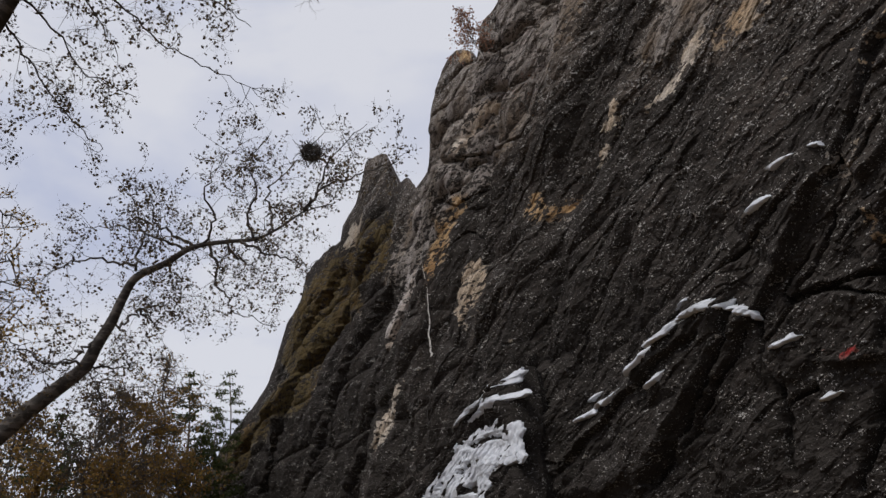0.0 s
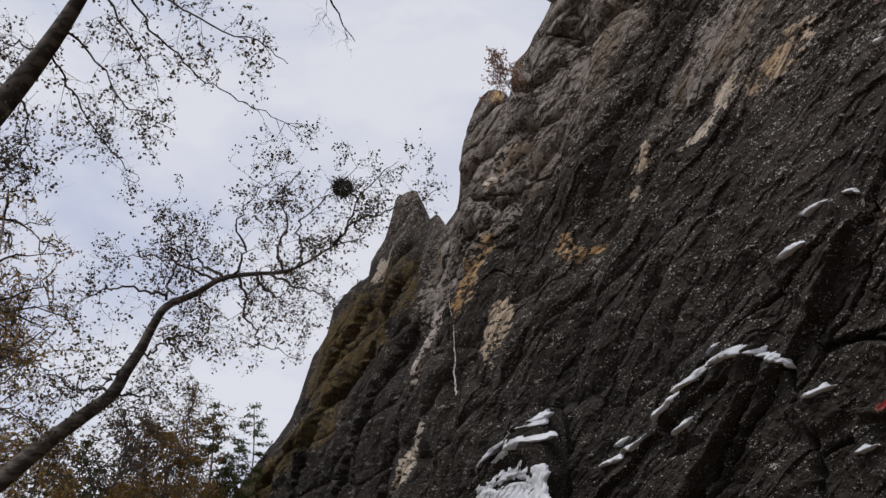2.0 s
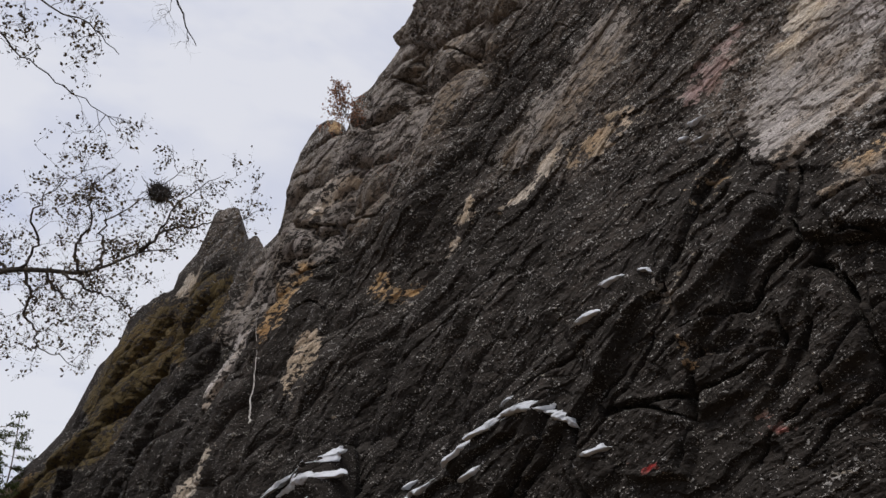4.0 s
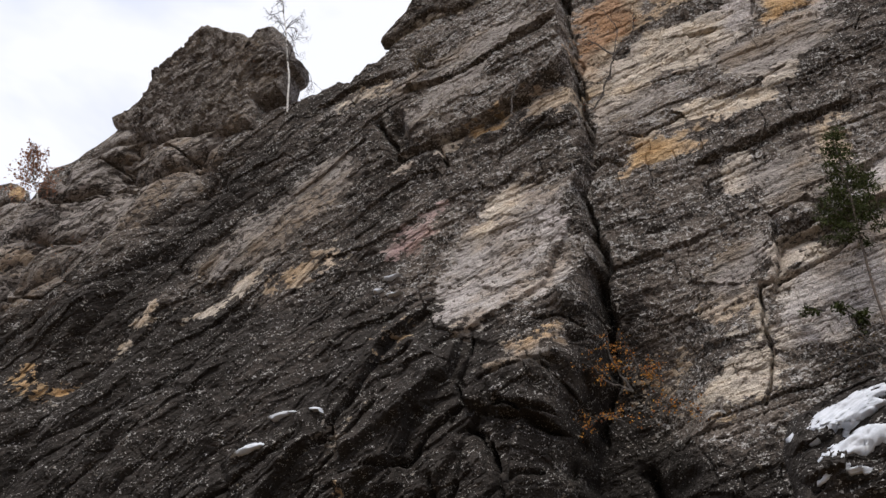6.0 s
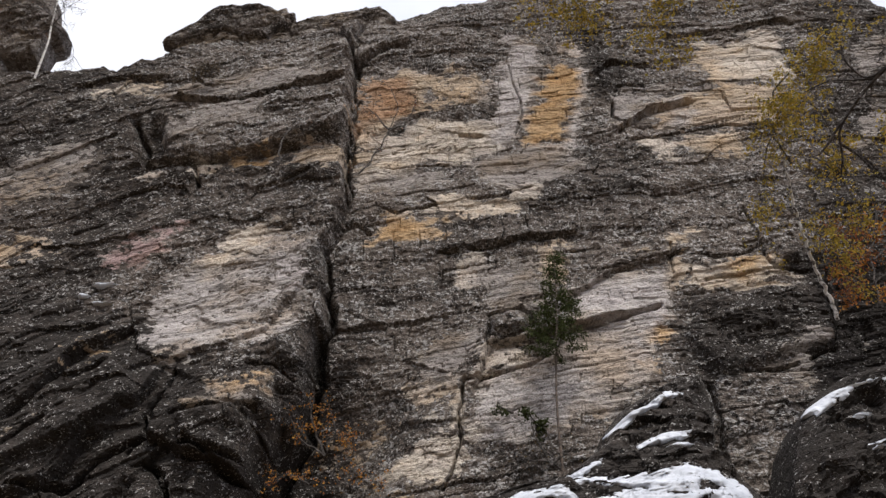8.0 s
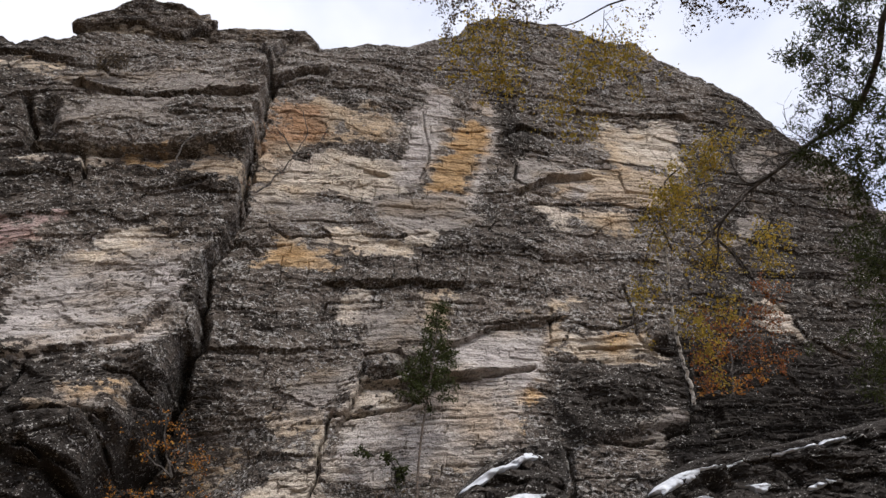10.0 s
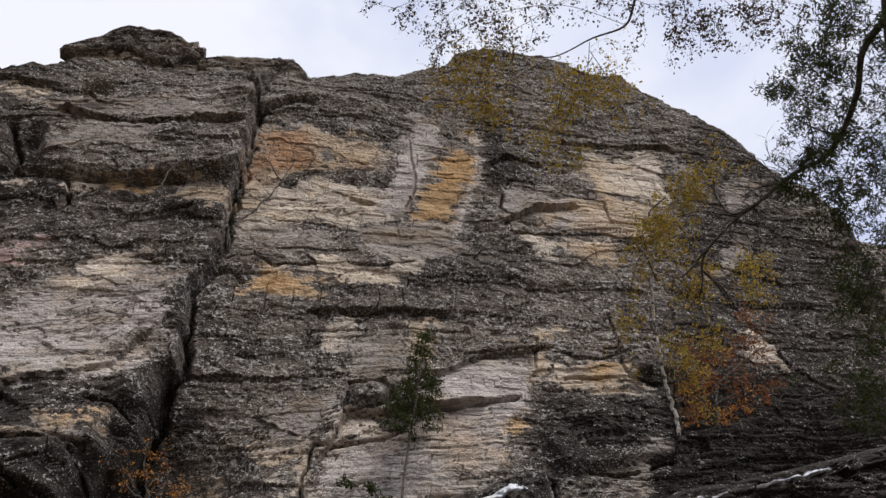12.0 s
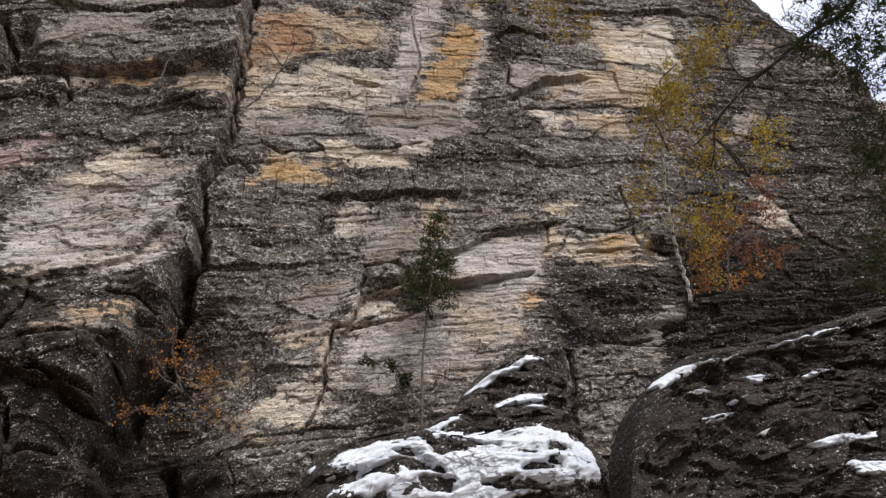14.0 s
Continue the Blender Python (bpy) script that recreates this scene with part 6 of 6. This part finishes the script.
conifer((-16.2, 48.4, -1.0), 12.5, 301, "dark spruce-like pine standing among autumn birches", width=0.17, bare=0.1, tuft=0.22, dense=4, whorls=24)
conifer((-16.0, 56.7, -1.0), 14.1, 311, "tall thin pine with a small high crown", bare=0.62, width=0.2, tuft=0.22, dense=4, whorls=9, thick=0.007)
conifer((-15.7, 53.2, -1.0), 10.5, 321, "low dark green pine in the wood", bare=0.2, width=0.25, tuft=0.22, dense=4, whorls=16)
conifer((-14.9, 47.3, -1.0), 8.9, 331, "low dark green pine in the wood", bare=0.2, width=0.25, tuft=0.22, dense=4, whorls=16)
conifer((-17.5, 35.5, -1.0), 8.2, 341, "broad green pine in the wood", bare=0.1, width=0.3, tuft=0.22, dense=4, whorls=20)
conifer((-20.8, 38.4, -1.0), 8.1, 351, "broad green pine in the wood", bare=0.1, width=0.3, tuft=0.22, dense=4, whorls=18)
broadleaf((-14.8, 38.4, -1.0), 10.7, 401, BROWN_LEAF, DARK_BARK, "rust-brown autumn birch below the cliff", leaf_size=0.14, density=8)
broadleaf((-14.3, 34.6, -1.0), 9.1, 411, BROWN_LEAF, DARK_BARK, "rust-brown autumn birch below the cliff", leaf_size=0.13, density=8)
broadleaf((-16.0, 44.1, -1.0), 13.0, 421, BROWN_LEAF, DARK_BARK, "tall half-bare birch below the cliff", leaf_size=0.14, density=3)
broadleaf((-13.7, 30.4, -1.0), 9.4, 431, BIRCH_LEAF, DARK_BARK, "half-bare dark birch below the cliff", leaf_size=0.13, density=5)
broadleaf((-17.2, 31.0, -1.0), 8.6, 441, BROWN_LEAF, DARK_BARK, "yellow-brown birch below the cliff", leaf_size=0.13, density=8)
broadleaf((-10.6, 16.0, -1.0), 11.2, 451, GOLD_LEAF, WHITE_BARK, "tall birch with yellow-brown leaves beside the path", leaf_size=0.08, density=11, spread=0.2, bare=0.35)
broadleaf((-12.5, 19.2, -1.0), 9.6, 461, GOLD_LEAF, WHITE_BARK, "tall birch with yellow-brown leaves beside the path", leaf_size=0.09, density=9, spread=0.24)
broadleaf((-11.5, 33.8, -1.0), 6.9, 471, BROWN_LEAF, DARK_BARK, "low rust-brown bush below the cliff", leaf_size=0.13, density=9, bare=0.1)
broadleaf((-12.8, 24.8, -1.0), 5.4, 481, BROWN_LEAF, DARK_BARK, "low yellow-brown bush below the cliff", leaf_size=0.12, density=9, bare=0.1)
broadleaf((-11.8, 27.4, -1.0), 5.6, 491, BROWN_LEAF, DARK_BARK, "low rust-brown bush below the cliff", leaf_size=0.12, density=9, bare=0.1)


# ---- plants on and before the cliff ----
def wall_point(s, z, out=0.0):
    return on_wall(np.array([s]), np.array([z]), wall_relief(np.array([s]), np.array([z])) + out)[0]


def shrub_on_wall(base, out, lines, leaf_mat, label, seed, count, length, leaf_size, density):
    wood, leaf = Heap(seed), Heap(seed + 1)
    root = on_wall(np.array([base[0]]), np.array([base[1]]), np.array([out]))[0]
    thing = plant("shrub", root, label, "shrub", "plants on the cliff")
    for line in lines:
        l = np.array(line)
        bow = out + 0.12 * np.sin(np.arange(len(l)) * 1.3 + seed)
        pts = smooth_line(on_wall(l[:, 0], l[:, 1], bow))
        wood.tube(crooked(pts, 0.02, wood.rng), 0.042 if count == 0 else 0.025, 0.008, 5)
        if count:
            dress(wood, leaf, pts, count, length, 0.006, 1 if length < 0.3 else 2, leaf_size, density, 0.1)
    if count:
        tagged(add_part("twig_mass", wood.mesh("twig_mass", DARK_BARK), thing), kind="stuff")
    else:
        add_part("stem", wood.mesh("stem", WHITE_BARK), thing)
    if leaf.v:
        tagged(add_part("foliage", leaf.mesh("foliage", leaf_mat), thing), kind="stuff")


broadleaf((1.72, 23.73, 17.18), 2.3, 501, PINK_LEAF, WHITE_BARK, "small birch with sparse russet leaves on the crest", leaf_size=0.09, density=9, spread=0.42, count=26, bare=0.2, thick=0.014, lean=(-0.86, 0.05))
broadleaf((6.22, 15.65, 17.89), 5.19, 511, PINK_LEAF, WHITE_BARK, "thin bare white birch on the crest", leaf_size=0.05, density=0.4, spread=0.24, count=14, bare=0.45, thick=0.0065, lean=(-0.68, 0.26))
conifer((12.68, 4.37, 7.44), 5.14, 521, "young pine with a thin bare stem before the pale slab", bare=0.5, width=0.13, tuft=0.10, whorls=15, dense=7, group="plants on the cliff", lean=(0.09, -0.18), thick=0.006)
shrub_on_wall((-2.28, 15.43), 0.35, [[(-2.28, 15.43), (-1.92, 16.33), (-1.68, 16.95), (-1.46, 17.84), (-1.70, 18.75)], [(-1.68, 16.95), (-1.14, 17.70), (-0.96, 18.49)], [(-1.63, 17.08), (-2.26, 18.06)]], RED_LEAF, "crooked bare shrub with a few russet leaves", 531, 6, 0.50, 0.040, 4.0)
shrub_on_wall((-4.00, 14.70), 1.25, [[(-4.00, 14.70), (-4.03, 15.49), (-3.88, 16.39), (-3.80, 17.10)]], RED_LEAF, "thin bare stem growing out of a ledge", 541, 4, 0.40, 0.030, 1.0)
shrub_on_wall((-2.25, 7.95), 0.50, [[(-2.25, 7.95), (-2.55, 8.59), (-2.58, 9.18)], [(-2.25, 7.95), (-2.79, 8.33), (-2.97, 8.65)], [(-2.22, 8.06), (-2.12, 8.53), (-2.25, 8.86)], [(-2.46, 7.39), (-2.89, 7.55), (-3.02, 7.33)], [(-2.11, 7.53), (-1.91, 7.99), (-1.53, 8.14)], [(-1.87, 7.35), (-1.62, 7.59), (-1.22, 7.52)]], ORANGE_LEAF, "rowan bush with orange leaves in the corner of the wall", 551, 7, 0.40, 0.050, 8.0)
shrub_on_wall((1.90, 7.71), 0.60, [[(1.90, 7.71), (1.67, 8.35), (1.59, 8.81)], [(2.01, 7.72), (1.48, 7.88), (1.06, 7.95)], [(1.90, 7.71), (2.42, 8.21)], [(2.11, 7.63), (1.79, 8.03), (1.28, 7.75)]], BROWN_LEAF, "brown leafless bushes at the foot of the slab", 561, 12, 0.50, 0.030, 1.5)
shrub_on_wall((1.73, 8.37), 0.45, [[(1.73, 8.37), (1.67, 8.67), (1.51, 8.83)], [(1.73, 8.37), (1.79, 8.74)]], NEEDLE, "tiny pine seedling on the rock", 571, 7, 0.16, 0.070, 60.0)
shrub_on_wall((1.12, 8.94), 0.40, [[(1.29, 8.90), (1.11, 9.06), (0.94, 9.11)]], NEEDLE, "tiny pine seedling on the rock", 581, 6, 0.14, 0.070, 50.0)
shrub_on_wall((8.66, 10.99), 1.20, [[(8.66, 10.99), (8.83, 12.04), (9.33, 13.25), (9.91, 14.43)], [(8.83, 12.04), (8.47, 12.59), (8.58, 13.43)], [(8.94, 12.21), (9.85, 13.03), (10.45, 13.66)], [(9.17, 12.89), (10.24, 13.97), (10.61, 14.78)], [(8.73, 11.57), (9.44, 12.00), (10.36, 12.34)], [(8.77, 11.58), (8.38, 11.51), (8.13, 11.90)]], RED_LEAF, "small rowan with red and orange leaves before dark rock", 591, 13, 0.50, 0.055, 11.0)
shrub_on_wall((8.79, 10.95), 1.30, [[(8.61, 10.99), (9.01, 11.56), (9.73, 11.77)], [(8.52, 11.04), (8.12, 11.11), (7.97, 11.65)], [(8.72, 11.95), (8.77, 12.58)], [(9.17, 12.82), (9.49, 13.55)], [(8.74, 11.01), (8.74, 11.29)]], ORANGE_LEAF, "low shoots with orange and yellow leaves", 601, 6, 0.35, 0.070, 9.0)
shrub_on_wall((-25.56, 7.67), 1.00, [[(-25.56, 7.67), (-25.79, 8.3), (-26.04, 9.35), (-26.1, 10.5), (-26.34, 11.98)]], PINK_LEAF, "thin white dead birch stem leaning on the rock", 611, 0, 0.30, 0.030, 0.0)
shrub_on_wall((-18.53, 14.36), 0.90, [[(-18.52, 14.32), (-18.37, 14.83), (-18.02, 15.14)], [(-18.47, 14.45), (-19.00, 15.16)]], RED_LEAF, "tiny bare bush on the far wall", 621, 8, 0.80, 0.040, 1.0)
shrub_on_wall((-6.65, 18.72), 0.95, [[(-6.58, 18.48), (-6.72, 18.83)], [(-6.70, 18.44), (-6.92, 18.67)], [(-6.45, 18.53), (-6.40, 18.82)]], BIRCH_LEAF, "clump of dull green growth under the cap rock", 631, 10, 0.35, 0.050, 16.0)

# the yellow birch at the end of the wall and the boughs that reach over it
thing = plant("birch_tree", (10.50, -0.58, 7.98), "slender white birch with yellow leaves before the rock", "tree")
trunk, wood, leaf = Heap(51), Heap(52), Heap(53)
line = smooth_line([(10.50, -0.58, 7.98), (10.35, -0.58, 8.22), (10.21, -0.55, 8.44), (10.04, -0.51, 8.69), (9.84, -0.51, 8.96), (9.68, -0.51, 9.17), (9.42, -0.53, 9.50), (9.08, -0.56, 9.88), (8.68, -0.72, 10.28), (8.25, -0.75, 10.69)])
trunk.tube(crooked(line, 0.012, trunk.rng), 0.03, 0.008, 8)
for pts in [[(9.15, -0.65, 9.80), (8.84, -0.51, 10.14), (9.12, -0.28, 9.85), (9.45, -0.15, 9.47)], [(8.68, -0.76, 10.29), (8.57, -1.07, 10.35), (8.88, -1.24, 10.02), (9.28, -1.22, 9.58)], [(8.43, -0.85, 10.51), (8.54, -0.58, 10.43), (8.91, -0.58, 10.06)], [(8.19, -0.99, 10.72), (8.15, -1.32, 10.72), (7.97, -1.51, 10.85)], [(9.03, -0.68, 9.92), (9.16, -1.01, 9.74), (9.50, -1.24, 9.31), (9.81, -1.24, 8.92)], [(9.69, -0.55, 9.15), (9.80, -0.84, 8.98), (10.15, -0.86, 8.50)], [(8.25, -0.97, 10.67), (8.42, -0.69, 10.54), (8.79, -0.69, 10.17)], [(7.97, -1.59, 10.83), (7.90, -1.48, 10.91), (8.22, -1.34, 10.65)], [(8.84, -2.10, 9.90), (9.01, -1.98, 9.74), (9.17, -1.98, 9.55)]]:
    l2 = smooth_line(pts)
    wood.tube(l2, 0.012, 0.004, 5)
    dress(wood, leaf, l2, 13, 0.5, 0.003, 2, 0.044, 16.0, -0.15, 0.1, 0.4)
dress(wood, leaf, line[int(len(line) * 0.45):], 14, 0.6, 0.004, 2, 0.044, 12.0, 0.1, 0.1, 0.3)
add_part("trunk", trunk.mesh("trunk", WHITE_BARK, True), thing)
tagged(add_part("twig_mass", wood.mesh("twig_mass", DARK_BARK), thing), kind="stuff")
add_part("crown", leaf.mesh("crown", YELLOW_LEAF), thing, "yellow autumn leaves")

thing = plant("birch_tree", (1.83, -1.94, 8.61), "overhanging birch bough with yellowing leaves against the sky", "tree")
wood, leaf, leaf2 = Heap(61), Heap(62), Heap(63)
boughs = []
boughs += [[(1.83, -1.94, 8.61), (2.81, -1.09, 8.47), (3.57, -0.59, 8.17), (3.75, -0.48, 8.08), (3.80, -0.17, 8.06), (3.88, 0.18, 8.02), (3.82, 0.46, 8.04), (3.70, 0.81, 8.07)], [(3.75, -0.48, 8.08), (3.51, 0.03, 8.23), (3.45, 0.54, 8.24), (3.50, 1.08, 8.15), (3.61, 1.32, 8.04)], [(3.18, -0.77, 8.35), (3.21, -0.03, 8.38), (3.09, 0.72, 8.40), (3.15, 1.21, 8.30), (3.17, 1.59, 8.21)], [(3.57, -0.59, 8.17), (3.69, -0.79, 8.08), (3.84, -0.95, 7.97), (3.89, -1.09, 7.92)]]
boughs += [[(3.18, -0.77, 8.35), (3.63, -0.98, 8.09), (3.80, -1.03, 7.98), (3.76, -1.38, 7.94), (3.61, -1.49, 8.01)], [(3.38, -0.97, 8.23), (3.62, -1.26, 8.05), (3.81, -1.46, 7.89), (3.85, -1.54, 7.85)], [(3.35, -0.30, 8.30), (3.28, 0.50, 8.33), (3.33, 1.04, 8.24), (3.46, 1.23, 8.14)], [(2.93, -0.80, 8.46), (3.35, -1.43, 8.16), (3.63, -1.74, 7.93), (3.75, -1.81, 7.84)]]
boughs += [[(3.30, -0.51, 8.31), (3.55, 0.29, 8.20), (3.62, 0.57, 8.14), (3.68, 0.69, 8.10)]]
for k, pts in enumerate(boughs):
    l2 = smooth_line(pts)
    wood.tube(l2, 0.018 if k == 0 else 0.003, 0.002, 6)
    if k:
        dress(wood, leaf, l2, 14, 0.36, 0.002, 2, 0.03, 22.0, -0.1, 0.05, 0.4)
for pts in [[(3.82, 0.46, 8.04), (3.70, 0.81, 8.07), (3.80, 1.15, 7.97), (4.04, 1.26, 7.79)], [(3.88, 0.18, 8.02), (3.95, 0.49, 7.96), (4.02, 0.77, 7.88), (4.24, 0.98, 7.71)], [(3.83, -0.14, 8.05), (4.06, -0.07, 7.91), (4.32, 0.14, 7.73), (4.55, 0.34, 7.56)], [(3.79, 0.61, 8.04), (3.75, 0.98, 8.02), (4.00, 1.04, 7.86)], [(3.89, -0.13, 8.01), (4.13, -0.26, 7.86), (4.36, -0.42, 7.68)], [(4.10, 0.15, 7.88), (4.35, 0.25, 7.71), (4.62, 0.15, 7.51)], [(3.75, 0.71, 8.06), (3.91, 0.85, 7.94), (4.18, 0.86, 7.77)], [(3.94, -0.15, 7.98), (4.12, 0.05, 7.87), (4.40, 0.42, 7.66)]]:
    l2 = smooth_line(pts)
    wood.tube(l2, 0.0035, 0.0015, 5)
    dress(wood, leaf2, l2, 13, 0.34, 0.002, 2, 0.03, 18.0, -0.3, 0.05, 0.5)
tagged(add_part("twig_mass", wood.mesh("twig_mass", DARK_BARK), thing), kind="stuff")
add_part("crown", leaf.mesh("crown", BIRCH_LEAF), thing, "small dull green and brown leaves")
add_part("crown", leaf2.mesh("crown", YELLOW_LEAF), thing, "yellow leaves on the hanging twigs")

# the pine at the end of the wall, with its long dead limb
thing = plant("pine_tree", (7.99, -2.19, 3.49), "old pine with dark needle clumps and a crooked bare limb", "tree")
trunk, wood, leaf = Heap(71), Heap(72), Heap(73)
trunk.tube(smooth_line([(7.99, -2.19, 3.49), (7.33, -2.57, 5.05), (6.53, -2.78, 6.28), (5.48, -2.86, 7.43), (4.67, -2.85, 8.10), (3.82, -2.84, 8.64), (2.98, -2.83, 9.04)]), 0.17, 0.05, 10)
limb = smooth_line([(4.33, -2.84, 8.34), (4.63, -2.60, 8.24), (4.93, -2.52, 8.05), (5.27, -2.34, 7.85), (5.44, -2.17, 7.76), (5.53, -1.96, 7.75), (5.63, -1.77, 7.71), (5.76, -1.57, 7.65), (5.88, -1.34, 7.59), (6.04, -1.09, 7.48), (6.18, -0.93, 7.36), (6.34, -0.89, 7.19), (6.45, -0.83, 7.07)])
own = Heap(74)
own.tube(limb, 0.034, 0.008, 8)
add_part("limb", own.mesh("limb", DARK_BARK, True), thing, "crooked bare dark limb")
dress(wood, None, limb, 16, 0.5, 0.008, 2, 0.03, 0.0, 0.0, 0.35)
for pts in [[(5.76, -1.57, 7.65), (5.86, -1.29, 7.62), (5.73, -1.16, 7.77), (5.60, -1.16, 7.89)], [(5.88, -1.34, 7.59), (5.86, -1.19, 7.64), (5.83, -0.98, 7.71), (5.86, -0.75, 7.71)], [(6.12, -0.97, 7.42), (6.29, -0.71, 7.27), (6.29, -0.54, 7.30)], [(6.26, -0.91, 7.28), (6.38, -1.07, 7.11), (6.49, -1.15, 6.97)], [(5.63, -1.77, 7.71), (5.66, -1.59, 7.74), (5.72, -1.43, 7.73)], [(5.53, -1.96, 7.75), (5.32, -2.10, 7.89), (5.10, -2.08, 8.07)], [(5.27, -2.34, 7.85), (5.23, -2.16, 7.94), (5.14, -1.98, 8.07)]]:
    wood.tube(smooth_line(pts), 0.014, 0.005, 5)
    dress(wood, None, smooth_line(pts), 6, 0.3, 0.005, 1, 0.03, 0.0, 0.0, 0.2)
for c, r in [((5.13, -2.22, 8.36), 0.35), ((4.76, -1.90, 8.03), 0.20), ((4.70, -2.34, 8.16), 0.40), ((4.49, -2.61, 8.31), 0.45), ((5.05, -2.79, 8.23), 0.40), ((5.27, -2.01, 7.96), 0.28), ((5.26, -2.53, 8.14), 0.35), ((5.17, -2.51, 7.48), 0.45), ((5.70, -2.13, 7.92), 0.28), ((5.44, -2.24, 7.32), 0.35), ((5.98, -2.64, 7.48), 0.40), ((5.71, -2.14, 7.41), 0.28), ((6.18, -2.46, 7.17), 0.40), ((6.39, -2.59, 6.74), 0.50), ((6.90, -2.41, 6.49), 0.45), ((4.52, -2.38, 8.67), 0.30), ((4.62, -2.10, 8.42), 0.20), ((5.51, -1.78, 7.44), 0.12), ((4.15, -2.64, 8.52), 0.40), ((4.13, -2.85, 8.16), 0.50), ((6.24, -2.21, 6.69), 0.30), ((5.33, -2.70, 7.30), 0.50), ((7.07, -2.20, 6.11), 0.40)]:
    c = np.array(c)
    for _ in range(int(28 * r / 0.35)):
        q = c + leaf.rng.normal(size=3) * r * 0.55
        near = q + leaf.rng.normal(size=3) * 0.07 - UP * 0.04
        wood.tube([near, (near + q) / 2 - UP * 0.012, q], 0.005, 0.003, 3)
        leaf.leaves(q + leaf.rng.normal(size=(48, 3)) * 0.036, 0.05, 0.0, 0.13)
add_part("trunk", trunk.mesh("trunk", PINE_BARK, True), thing)
tagged(add_part("twig_mass", wood.mesh("twig_mass", DARK_BARK), thing), kind="stuff")
add_part("crown", leaf.mesh("crown", NEEDLE), thing, "dark green needle clumps")
